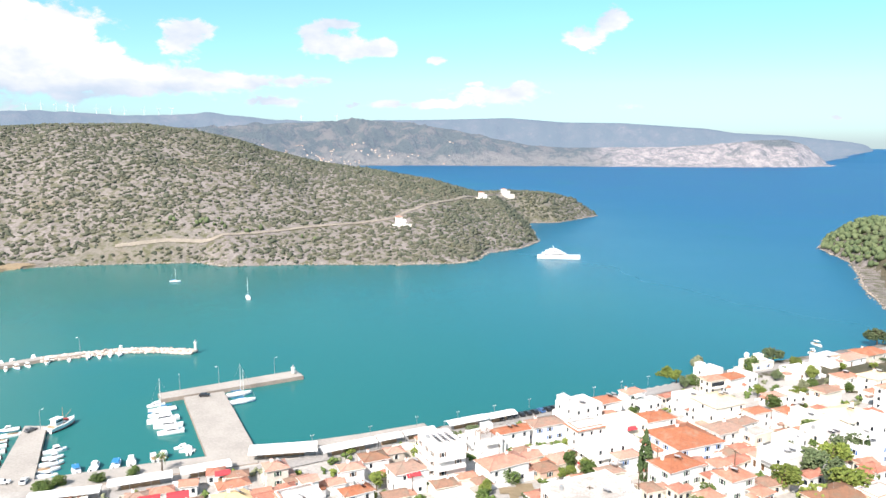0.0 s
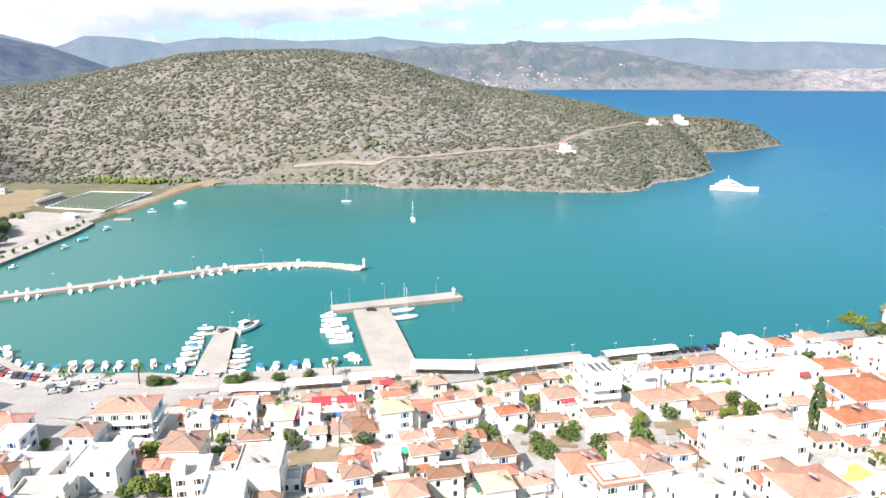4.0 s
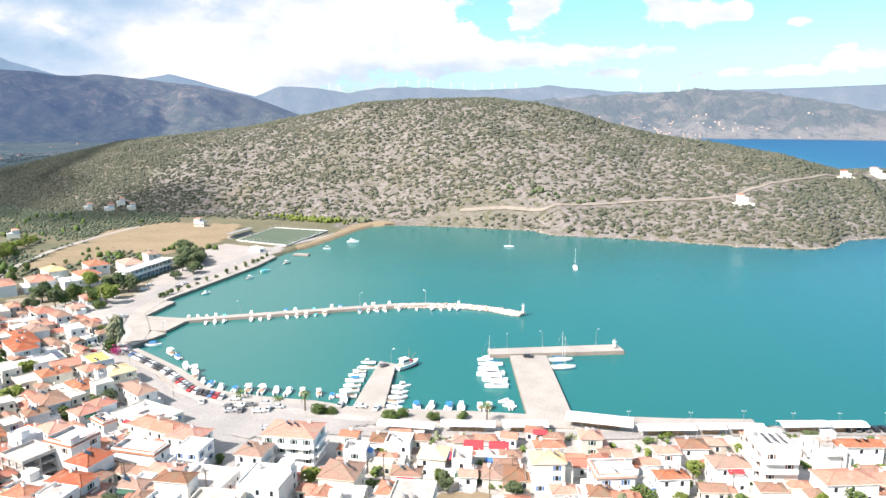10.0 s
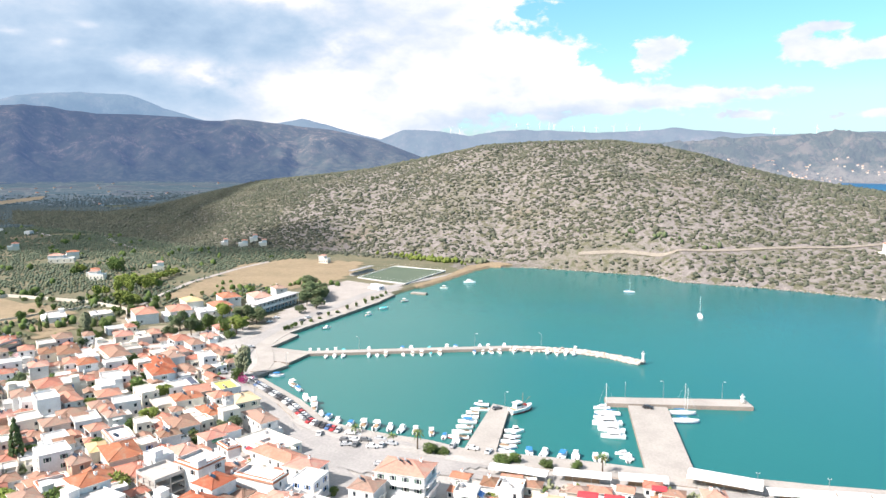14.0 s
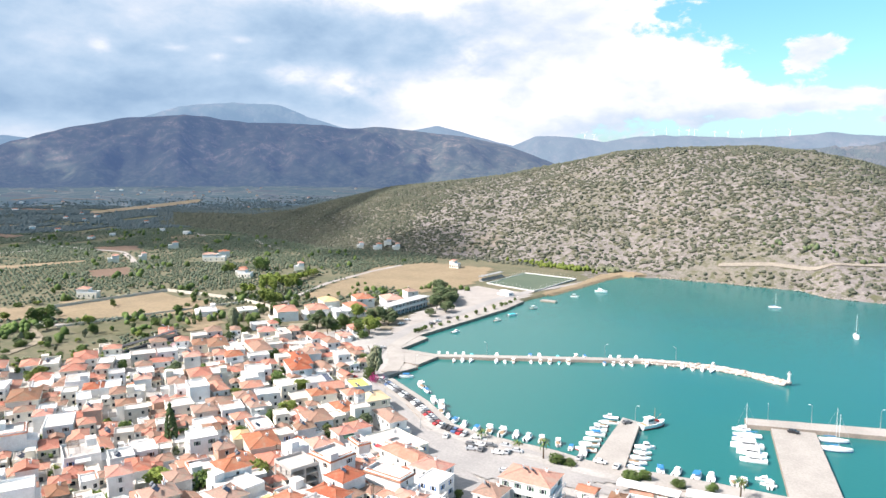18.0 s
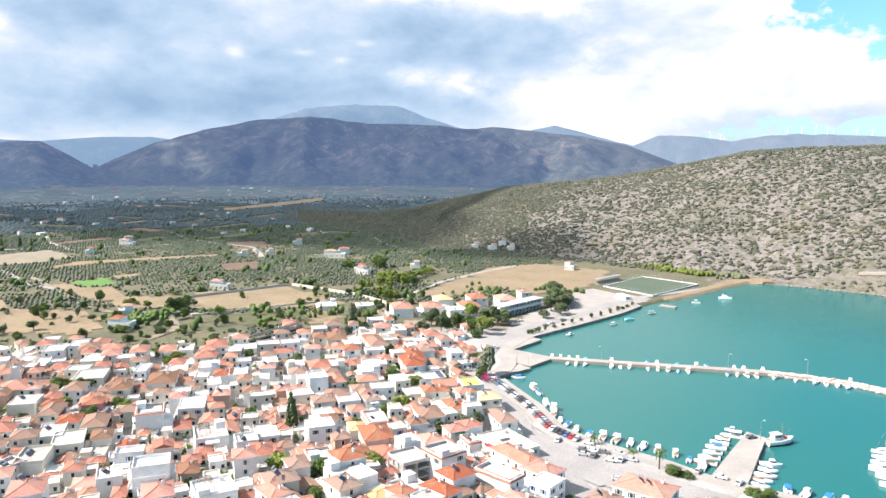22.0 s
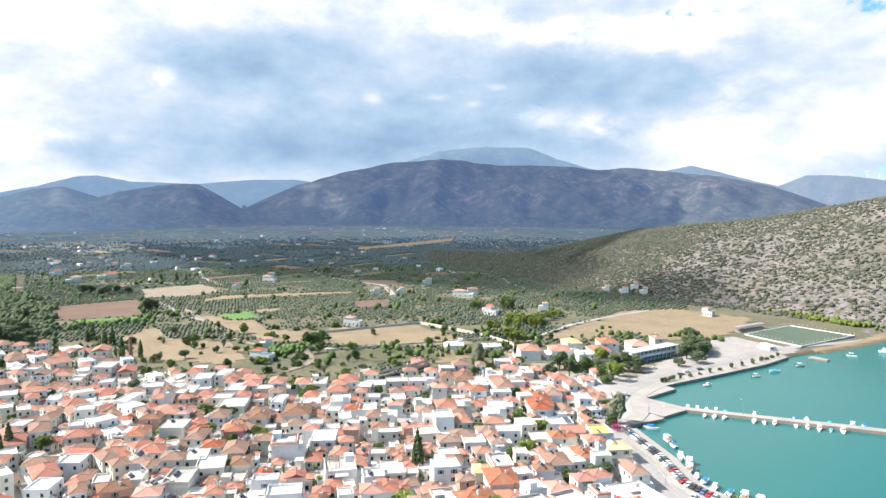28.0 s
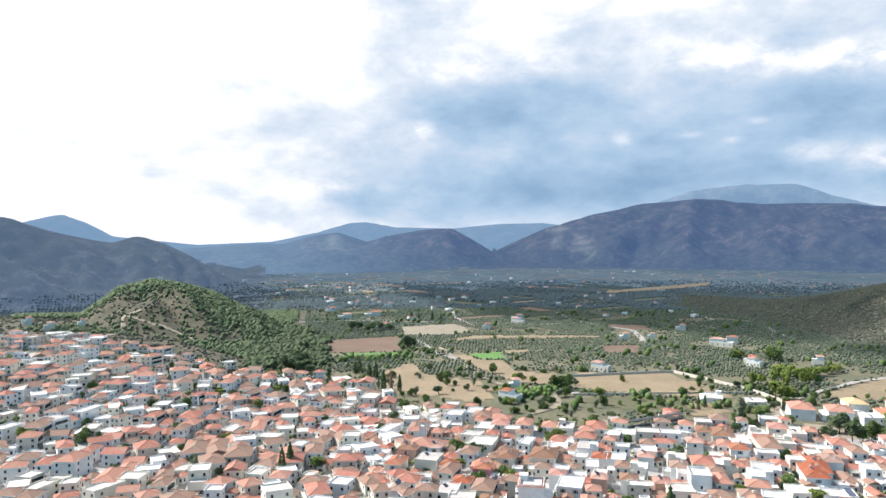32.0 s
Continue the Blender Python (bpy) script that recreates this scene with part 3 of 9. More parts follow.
def make_ground():
    az = np.concatenate([np.arange(-180, -40, 4.0), np.arange(-40, 122, 0.3), np.arange(122, 180, 4.0)])
    r = [0.0, 3.0]
    while r[-1] < 4980:
        r.append(r[-1] * (1.011 if 150 < r[-1] < 2200 else 1.013 if r[-1] > 150 else 1.09))
    r = np.array(r[:-1] + [4980])
    A, R = np.meshgrid(np.radians(az), r, indexing="ij")
    X, Y = -np.sin(A) * R, np.cos(A) * R
    Z = land(X, Y)
    n, m = A.shape
    verts = np.stack([X, Y, Z], -1).reshape(-1, 3)
    i, j = np.meshgrid(np.arange(n), np.arange(m - 1), indexing="ij")
    i2 = (i + 1) % n
    faces = np.stack([i * m + j, i * m + j + 1, i2 * m + j + 1, i2 * m + j], -1).reshape(-1, 4)[:, ::-1]
    cx, cy = X[:, :-1].ravel(), Y[:, :-1].ravel()
    cz = Z[:, :-1].ravel()
    rr, aa = np.hypot(cx, cy), np.degrees(np.arctan2(-cx, cy))
    d = sea_distance(cx, cy)
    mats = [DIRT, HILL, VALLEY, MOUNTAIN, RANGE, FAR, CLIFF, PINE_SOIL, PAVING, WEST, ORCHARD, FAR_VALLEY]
    k = np.zeros(len(cx), int)
    edge = 22 * wobble(cx, cy, 90, 61) + 9 * wobble(cx, cy, 26, 62)
    da = edge / np.maximum(rr, 50) * 57
    aa = aa + da
    rr = rr + edge
    k[(rr > 470) | (aa > 60)] = 2
    hb = np.interp(aa, *zip(*RIDGES["near_hill"]["base"]))
    k[(k == 2) & (rr < 900 + 4 * edge)] = 10
    spur = np.interp(aa, *zip(*RIDGES["near_hill"]["crest"])) + np.interp(aa, (38, 46), (600, 50))
    k[(aa < 67) & (rr > hb - 8 + 0.15 * edge) & (rr < spur)] = 1
    k[(aa < 34) & (d < 40) & (rr > 570) & (rr < 1300)] = 1
    k[(aa < -20) & (rr < 1500)] = 7
    k[(aa < -20) & (rr < 1500) & (d < 15)] = 1
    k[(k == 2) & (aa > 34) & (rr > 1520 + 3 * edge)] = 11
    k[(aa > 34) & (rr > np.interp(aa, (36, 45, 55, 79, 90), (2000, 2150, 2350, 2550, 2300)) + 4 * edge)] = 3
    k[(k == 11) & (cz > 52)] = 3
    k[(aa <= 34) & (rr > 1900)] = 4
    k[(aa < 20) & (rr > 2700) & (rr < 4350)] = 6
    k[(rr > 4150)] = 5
    k[(aa > 98) & (rr > 1250) & (rr < 2600)] = 9
    k[(aa > 95) & (aa < 116) & (rr > 620) & (rr < 1250)] = 7
    k[(rr < 330) & (aa > -40) & (aa < 72) & (d > 0)] = 8
    k[(rr < np.interp(aa, (40, 44, 50, 57, 66, 80, 88, 95, 122), (330, 330, 455, 460, 410, 415, 480, 550, 640)) - 10) & (aa > 40) & (aa < 122)] = 8
    far = np.isin(k, (3, 4, 5, 6, 9, 11))                     # mountains beyond gulf and plain, west hill, far plain: haze as emission
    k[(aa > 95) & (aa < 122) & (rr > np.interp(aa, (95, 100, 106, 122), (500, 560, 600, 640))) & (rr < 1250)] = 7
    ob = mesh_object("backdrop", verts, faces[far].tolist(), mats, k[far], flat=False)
    tagged(ob, "blue mountain ranges beyond plain and gulf, haze painted as emission", "mountains", kind="structure")
    ob = mesh_object("ground", verts, faces[~far].tolist(), mats, k[~far], flat=False)
    return tagged(ob, "dry rocky ground, streets, hills and valley floor", "ground", kind="structure")


def make_sea():
    r = np.array([30, 90, 180, 300, 500, 800, 1200, 1800, 2500, 3200, 3800, 4300, 4700, 4985.0])
    az = np.radians(np.arange(-180, 180, 3.0))
    lift = np.interp(r, [3600, 4985], [0, 62])          # the gulf's far edge, raised so the horizon fits the camera's view
    A, R = np.meshgrid(az, r, indexing="ij")
    L = np.broadcast_to(lift, A.shape) * (np.degrees(A) < -27.0) * (np.degrees(A) > -95)
    verts = np.stack([-np.sin(A) * R, np.cos(A) * R, L], -1).reshape(-1, 3)
    n, m = A.shape
    faces = [(i * m + j, (i + 1) % n * m + j, (i + 1) % n * m + j + 1, i * m + j + 1) for i in range(n) for j in range(m - 1)]
    ob = mesh_object("water", verts, faces, [SEA_MAT])
    return tagged(ob, "calm turquoise bay turning deep blue offshore", "sea", kind="structure")


make_ground()
make_sea()


def cloud_shade_field(x, y):
    """How far the land at x, y lies in the added cloud's shade (positive: shaded)"""
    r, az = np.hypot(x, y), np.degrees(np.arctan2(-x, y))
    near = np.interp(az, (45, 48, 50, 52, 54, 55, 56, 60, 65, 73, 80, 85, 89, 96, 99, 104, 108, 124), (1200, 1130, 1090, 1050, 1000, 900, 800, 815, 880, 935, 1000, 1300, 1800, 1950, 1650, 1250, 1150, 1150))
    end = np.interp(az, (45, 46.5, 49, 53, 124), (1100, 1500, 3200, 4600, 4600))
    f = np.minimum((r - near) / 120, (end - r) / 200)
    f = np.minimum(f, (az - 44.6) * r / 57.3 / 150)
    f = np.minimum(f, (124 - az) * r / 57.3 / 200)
    flank = 1 - np.hypot((az - 49.5) / 6.0, (r - 800) / 70)           # a tongue of shade over the spur's foot
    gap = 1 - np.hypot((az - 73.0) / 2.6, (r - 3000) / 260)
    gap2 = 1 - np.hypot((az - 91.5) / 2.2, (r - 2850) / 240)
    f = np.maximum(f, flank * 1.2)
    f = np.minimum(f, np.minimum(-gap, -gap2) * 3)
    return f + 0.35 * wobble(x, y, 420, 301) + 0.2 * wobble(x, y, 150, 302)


def make_shade_cloud():
    """Unseen cloud, added to shade plain and mountains: flat below, billowing above"""
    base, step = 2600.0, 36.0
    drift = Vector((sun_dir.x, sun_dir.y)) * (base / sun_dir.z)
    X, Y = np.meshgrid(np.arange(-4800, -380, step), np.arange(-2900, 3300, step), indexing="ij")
    F = cloud_shade_field(X, Y)
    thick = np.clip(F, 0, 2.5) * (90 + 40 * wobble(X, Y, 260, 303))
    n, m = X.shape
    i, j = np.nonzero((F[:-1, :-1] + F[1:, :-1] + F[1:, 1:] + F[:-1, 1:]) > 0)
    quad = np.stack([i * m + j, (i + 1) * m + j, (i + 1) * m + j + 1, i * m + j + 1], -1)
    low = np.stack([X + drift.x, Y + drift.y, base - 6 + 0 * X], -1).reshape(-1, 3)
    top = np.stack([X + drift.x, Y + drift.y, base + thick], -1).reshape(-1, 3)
    mat, add, bsdf = material("shade_cloud", 1.0, 0, 0.0)
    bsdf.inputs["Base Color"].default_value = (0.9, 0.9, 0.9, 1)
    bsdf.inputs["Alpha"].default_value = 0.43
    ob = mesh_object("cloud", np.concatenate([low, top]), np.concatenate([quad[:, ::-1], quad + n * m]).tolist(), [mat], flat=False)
    tagged(ob, "unseen cloud added to shade the plain and mountains", "cloud", kind="structure")


# added above the camera's view, only for the shade it casts
make_shade_cloud()


# ---- mesh helpers ----
class Build:
    """Collects boxes, prisms and rings of one mesh, with a material number for each face"""

    def __init__(self):
        self.v, self.f, self.k = [], [], []

    def face_set(self, verts, faces, k=0):
        n = len(self.v)
        self.v += [tuple(p) for p in verts]
        self.f += [tuple(n + i for i in q) for q in faces]
        self.k += [k] * len(faces)
        return self

    def box(self, x0, y0, z0, x1, y1, z1, k=0, taper=0.0):
        t = taper
        self.face_set([(x0, y0, z0), (x1, y0, z0), (x1, y1, z0), (x0, y1, z0),
                       (x0 + t, y0 + t, z1), (x1 - t, y0 + t, z1), (x1 - t, y1 - t, z1), (x0 + t, y1 - t, z1)],
                      [(3, 2, 1, 0), (4, 5, 6, 7), (0, 1, 5, 4), (1, 2, 6, 5), (2, 3, 7, 6), (3, 0, 4, 7)], k)
        return self

    def prism(self, outline, z0, z1, k=0, ktop=None):
        n = len(outline)
        base = [(x, y, z0) for x, y in outline] + [(x, y, z1) for x, y in outline]
        self.face_set(base, [(i, (i + 1) % n, n + (i + 1) % n, n + i) for i in range(n)], k)
        self.face_set([(x, y, z1) for x, y in outline], [tuple(range(n))], k if ktop is None else ktop)
        return self

    def tube(self, a, b, r0, r1, sides=6, k=0):
        a, b = Vector(a), Vector(b)
        q = (b - a).to_track_quat("Z", "Y").to_matrix()
        ring = [(math.cos(6.2832 * i / sides), math.sin(6.2832 * i / sides)) for i in range(sides)]
        vs = [a + q @ Vector((c * r0, s * r0, 0)) for c, s in ring] + [b + q @ Vector((c * r1, s * r1, 0)) for c, s in ring]
        fs = [(i, (i + 1) % sides, sides + (i + 1) % sides, sides + i) for i in range(sides)]
        fs += [tuple(range(sides))[::-1], tuple(range(sides, 2 * sides))]
        return self.face_set(vs, fs, k)

    def loft(self, sections, k=0, caps=True):
        """Skin through rings of equal length"""
        n = len(sections[0])
        vs = [p for s in sections for p in s]
        fs = []
        for j in range(len(sections) - 1):
            fs += [(j * n + i, j * n + (i + 1) % n, (j + 1) * n + (i + 1) % n, (j + 1) * n + i) for i in range(n)]
        if caps:
            fs += [tuple(range(n))[::-1], tuple(range((len(sections) - 1) * n, len(sections) * n))]
        return self.face_set(vs, fs, k)

    def mesh(self, name, mats):
        me = bpy.data.meshes.new(name)
        me.from_pydata(self.v, [], self.f)
        for mt in mats:
            me.materials.append(mt)
        me.polygons.foreach_set("material_index", np.array(self.k, np.int32))
        me.update()
        return me


def part(name, mesh, parent, at=(0, 0, 0), turn=0.0, scale=(1, 1, 1), label=""):
    """One mesh as a part of a thing (or of a part)"""
    ob = new(name, mesh)
    ob.parent = parent
    ob.location, ob.rotation_euler, ob.scale = at, (0, 0, turn), scale
    return tagged(ob, label)


def thing(name, at, turn, label, category, group=""):
    ob = new(name)
    ob.empty_display_size = 0.5
    ob.location, ob.rotation_euler = at, (0, 0, turn)
    return tagged(ob, label, category, group)


GRID_X, GRID_Y, GRID_STEP = -980.0, -520.0, 4.0
_gx, _gy = np.meshgrid(np.arange(GRID_X, 480, GRID_STEP), np.arange(GRID_Y, 1060, GRID_STEP), indexing="ij")
HEIGHTS = land(_gx, _gy)
SHORES = sea_distance(_gx, _gy)


def sample(grid, x, y):
    """Read a grid of the land between its points"""
    u = np.clip((np.asarray(x, float) - GRID_X) / GRID_STEP, 0, grid.shape[0] - 1.001)
    v = np.clip((np.asarray(y, float) - GRID_Y) / GRID_STEP, 0, grid.shape[1] - 1.001)
    i, j = u.astype(int), v.astype(int)
    a, b = u - i, v - j
    return (grid[i, j] * (1 - a) + grid[i + 1, j] * a) * (1 - b) + (grid[i, j + 1] * (1 - a) + grid[i + 1, j + 1] * a) * b


def height(x, y):
    return float(sample(HEIGHTS, x, y))


def drape(name, outline, mat, label, category, step=6.0, lift=0.25, holes=None):
    """A patch of ground cover that follows the land inside an outline"""
    pts = np.array(outline, float)
    lo, hi = pts.min(0), pts.max(0)
    xs, ys = np.arange(lo[0], hi[0] + step, step), np.arange(lo[1], hi[1] + step, step)
    X, Y = np.meshgrid(xs, ys, indexing="ij")

    def inside(px, py):
        r = np.zeros(px.shape, bool)
        for (x0, y0), (x1, y1) in zip(pts, np.roll(pts, -1, 0)):
            if y0 != y1:
                r ^= ((y0 > py) != (y1 > py)) & (px < (x1 - x0) * (py - y0) / (y1 - y0) + x0)
        return r
    Z = land(X, Y) + lift
    keep = inside(X[:-1, :-1] + step / 2, Y[:-1, :-1] + step / 2)
    n, m = X.shape
    i, j = np.nonzero(keep)
    faces = np.stack([i * m + j, (i + 1) * m + j, (i + 1) * m + j + 1, i * m + j + 1], -1)
    used, back = np.unique(faces, return_inverse=True)
    verts = np.stack([X, Y, Z], -1).reshape(-1, 3)[used]
    ob = mesh_object(name, verts, back.reshape(-1, 4).tolist(), [mat])
    return tagged(ob, label, category, kind="structure")


def strip(name, line, width, mat, label, category, lift=0.3, step=5.0):
    """A road or path laid over the land along a line"""
    pts = [Vector(p) for p in line]
    dense = []
    for a, b in zip(pts, pts[1:]):
        n = max(1, int((b - a).length / step))
        dense += [a + (b - a) * k / n for k in range(n)]
    dense.append(pts[-1])
    for _ in range(3):
        dense = [dense[0]] + [(dense[i - 1] + dense[i] * 2 + dense[i + 1]) / 4 for i in range(1, len(dense) - 1)] + [dense[-1]]
    verts, faces = [], []
    for i, p in enumerate(dense):
        d = (dense[min(i + 1, len(dense) - 1)] - dense[max(i - 1, 0)]).normalized()
        nrm = Vector((-d.y, d.x)) * width / 2
        for q in (p - nrm, p, p + nrm):
            verts.append((q.x, q.y, height(q.x, q.y) + lift))
        if i:
            k = 3 * i
            faces += [(k - 3, k - 2, k + 1, k), (k - 2, k - 1, k + 2, k + 1)]
    ob = mesh_object(name, verts, faces, [mat])
    return tagged(ob, label, category, kind="structure")


WHITE = surface("white_paint", (0.82, 0.81, 0.78), (0.74, 0.73, 0.70), 6, 0.4, 0.6)
STONE = surface("pale_boulder", (0.55, 0.47, 0.41), (0.40, 0.34, 0.30), 3, 0.4, 0.9, 0.5, vary=0.2)
STEEL = surface("galvanised_steel", (0.5, 0.51, 0.52), (0.4, 0.41, 0.42), 2, 0.2, 0.45, metal=0.7)
RUST = surface("stained_concrete_edge", (0.34, 0.27, 0.22), (0.24, 0.2, 0.17), 5, 0.6, 0.9, 0.3)
DARK = surface("dark_rubber", (0.03, 0.03, 0.032), (0.05, 0.05, 0.05), 1, 0.1, 0.7)
SAND = surface("shingle_beach", (0.46, 0.40, 0.33), (0.36, 0.31, 0.26), 5, 0.6, 0.95, 0.3)


# ---- quays, piers, roads ----
def slab(name, outline, z0, z1, label, category):
    ob = new(name, Build().prism(outline, z0, z1, 1, 0).mesh(name, [QUAY, RUST]))
    return tagged(ob, label, category, kind="structure")


def offset_line(line, d):
    out = []
    for i, p in enumerate(line):
        a, b = Vector(line[max(i - 1, 0)]), Vector(line[min(i + 1, len(line) - 1)])
        t = (b - a).normalized()
        out.append((p[0] - t.y * d, p[1] + t.x * d))
    return out


def quay_edge(line, w, z, label):
    """A paved quay along a stretch of shore, sea wall on its outer side"""
    inner = offset_line(line, w)
    outer = offset_line(line, -1.2)
    for i in range(len(line) - 1):
        quad = [outer[i], outer[i + 1], inner[i + 1], inner[i]]
        if (quad[1][0] - quad[0][0]) * (quad[2][1] - quad[0][1]) - (quad[1][1] - quad[0][1]) * (quad[2][0] - quad[0][0]) < 0:
            quad = quad[::-1]
        slab("quay", quad, -4, z + 0.004 * (i % 2), label, "quay")


quay_edge(SHORE_TOWN[7:11], 4.5, 1.75, "narrow concrete quay below the cafes")
quay_edge(SHORE_TOWN[10:], 9.0, 1.75, "pale concrete quay along the harbour front")
quay_edge(SHORE_WEST[:10], 7.0, 1.7, "pale concrete quay beside the open car park")
slab("pier", [(-74, 219), (-60, 226), (-90, 287), (-104, 280)], -4, 1.72, "broad concrete pier with a pale worn deck", "pier")
slab("pier", [(-116, 284), (-112, 277.5), (-61, 307.5), (-66, 315)], -4, 1.724, "long narrow concrete pier arm across the pier head", "pier")
slab("jetty", [(-133, 198), (-119, 196), (-143, 250), (-151, 250)], -4, 1.6, "short concrete jetty between moored boats", "pier")
slab("jetty", [(-272, 223), (-262, 220), (-263, 240), (-272, 241)], -4, 1.5, "concrete landing stage by the tall eucalyptus", "pier")
slab("jetty", [(-296, 252), (-280, 239), (-266, 243), (-270, 262)], -4, 1.45, "concrete apron at the root of the breakwater", "pier")
slab("jetty", [(-302, 257), (-296, 259), (-303, 285), (-314, 285)], -4, 1.55, "concrete landing stage with a planted strip", "pier")
slab("jetty", [(-330, 425), (-318, 428), (-319, 432), (-331, 430)], -4, 1.0, "narrow landing stage by the beach", "pier")

MOLE = [(-296, 255), (-273, 261), (-236, 293), (-214, 312), (-190, 332), (-174, 341), (-157, 348), (-137, 349), (-122, 346)]


def make_breakwater():
    walk_line = MOLE[:6]
    a, b = offset_line(walk_line, 2.6), offset_line(walk_line, -2.6)
    for i in range(len(walk_line) - 1):
        slab("breakwater", [b[i], b[i + 1], a[i + 1], a[i]], -4, 1.5 + 0.004 * (i % 2), "narrow concrete breakwater walkway", "breakwater")
    root = thing("rock_armour", (-150, 348, 0), 0, "mound of pale tumbled boulders at the breakwater's end", "breakwater")
    rnd = random.Random(5)
    protos = []
    for k in range(5):
        bm = bmesh.new()
        bmesh.ops.create_icosphere(bm, subdivisions=1, radius=1.0)
        for v in bm.verts:
            v.co *= rnd.uniform(0.75, 1.2)
            v.co.z *= 0.75
        me = bpy.data.meshes.new("boulder")
        bm.to_mesh(me)
        bm.free()
        me.materials.append(STONE)
        protos.append(me)
    line = MOLE[4:]
    for i in range(len(line) - 1):
        p, q = Vector(line[i]), Vector(line[i + 1])
        n = int((q - p).length / 1.0)
        for k in range(n):
            c = p.lerp(q, k / n)
            t = (q - p).normalized()
            for off in (-2.6, -1.0, 0.8, 2.4):
                s = rnd.uniform(0.75, 1.25)
                zz = 1.5 - abs(off) * 0.45 + rnd.uniform(-0.2, 0.3)
                x, y = c.x - t.y * (off + rnd.uniform(-.4, .4)), c.y + t.x * (off + rnd.uniform(-.4, .4))
                o = part("boulder", rnd.choice(protos), root, (x + 150, y - 348, zz), rnd.uniform(0, 6), (s, s * rnd.uniform(.8, 1.2), s))
    base = [(x + 150, y - 348) for x, y in offset_line(line, 2.2) + offset_line(line, -2.2)[::-1]]
    part("rubble_core", Build().prism(base[::-1], -4, 0.9).mesh("rubble_core", [STONE]), root)


make_breakwater()


def light_beacon(x, y, z, h, label):
    ob = thing("harbour_light", (x, y, z), 0, label, "beacon")
    part("base", Build().tube((0, 0, 0), (0, 0, 0.6), 1.3, 1.3, 12).mesh("base", [QUAY]), ob)
    part("tower", Build().tube((0, 0, 0.6), (0, 0, h), 0.75, 0.6, 12).mesh("tower", [WHITE]), ob)
    part("gallery", Build().tube((0, 0, h), (0, 0, h + 0.25), 1.0, 1.0, 12).mesh("gallery", [WHITE]), ob)
    part("lantern", Build().tube((0, 0, h + 0.25), (0, 0, h + 1.1), 0.45, 0.4, 8).tube((0, 0, h + 1.1), (0, 0, h + 1.5), 0.5, 0.05, 8).mesh("lantern", [STEEL]), ob)


light_beacon(-121.5, 346, 1.3, 4.2, "white round harbour light on the breakwater's tip")
light_beacon(-66, 310, 1.72, 2.6, "small white harbour light at the pier's end")


def street_lamp_mesh():
    pole = Build().tube((0, 0, 0), (0, 0, 7.2), 0.1, 0.06, 6).tube((0, 0, 7.2), (1.1, 0, 7.6), 0.05, 0.04, 5).mesh("pole", [STEEL])
    head = Build().box(0.8, -0.18, 7.5, 1.6, 0.18, 7.68, 0, 0.05).mesh("lamp_head", [WHITE])
    return pole, head


LAMP_POLE, LAMP_HEAD = street_lamp_mesh()
LAMPS = [(-108, 287, 1.72), (-74, 309, 1.72), (-95, 297, 1.72), (-143, 246, 1.6),
         (-130, 305, 1.5), (-252, 280, 1.5), (-205, 320, 1.5), (-176, 341, 1.5), (-260, 236, 1.7), (-318, 350, 1.7), (-324, 390, 1.7), (-236, 196, 1.7), (-199, 183, 1.7)]
for lx, ly, lz in LAMPS:
    if (lx, ly) == (-130, 305):
        continue
    ob = thing("street_lamp", (lx, ly, lz), (lx * 7 + ly) % 6, "slim galvanised street lamp on the quay", "street lamp", "lamps along the water")
    part("lamp_head", LAMP_HEAD, part("pole", LAMP_POLE, ob))
GLOBE_POLE = Build().tube((0, 0, 0), (0, 0, 3.6), 0.07, 0.05, 6).box(-0.55, -0.04, 3.45, 0.55, 0.04, 3.53).mesh("pole", [STEEL])
GLOBE = Build().tube((0, 0, 0), (0, 0, 0.16), 0.1, 0.24, 8).tube((0, 0, 0.16), (0, 0, 0.34), 0.24, 0.24, 8).tube((0, 0, 0.34), (0, 0, 0.5), 0.24, 0.08, 8).mesh("globe", [WHITE])
for lx, ly, lz in ((-9, 251, 1.75), (-25, 242, 1.75), (6, 256, 1.8), (20, 262, 2), (34, 269, 2), (48, 276, 2), (62, 283, 2), (75, 290, 2), (88, 297, 2), (-44, 234, 1.75)):
    ob = thing("promenade_lamp", (lx, ly, lz), radians(27), "short lamp post with two white globes on the promenade", "street lamp", "globe lamps on the promenade")
    pole = part("pole", GLOBE_POLE, ob)
    for u in (-0.5, 0.5):
        part("globe", GLOBE, pole, (u, 0, 3.5), 0.0, (0.65, 0.65, 0.65))

# roads and open ground
strip("road", [(-268, 214), (-255, 207), (-229, 194), (-198, 178), (-172, 168), (-150, 158), (-123, 138), (-103, 117), (-85, 90)], 11, ASPHALT, "worn grey harbour road", "road", 0.32)
strip("road", [(-268, 214), (-285, 225), (-310, 255), (-330, 300), (-338, 350), (-352, 400), (-356, 450), (-349, 500), (-352, 540), (-356, 566)], 8, ASPHALT, "wide pale coastal road past the car park", "road", 0.36)
strip("road", [(-150, 172), (-134, 184), (-110, 192), (-80, 206), (-50, 219), (-20, 236), (10, 251), (45, 268), (85, 288), (130, 312), (170, 330), (230, 356)], 6, ASPHALT, "narrow waterfront road behind the cafes", "road", 0.34)
drape("car_park", [(-305, 262), (-314, 290), (-321, 345), (-330, 385), (-342, 420), (-346, 440), (-402, 432), (-396, 400), (-372, 368), (-362, 330), (-345, 300), (-322, 268)], GRAVEL, "broad pale gravelled car park by the water", "car park", 4, 0.2)
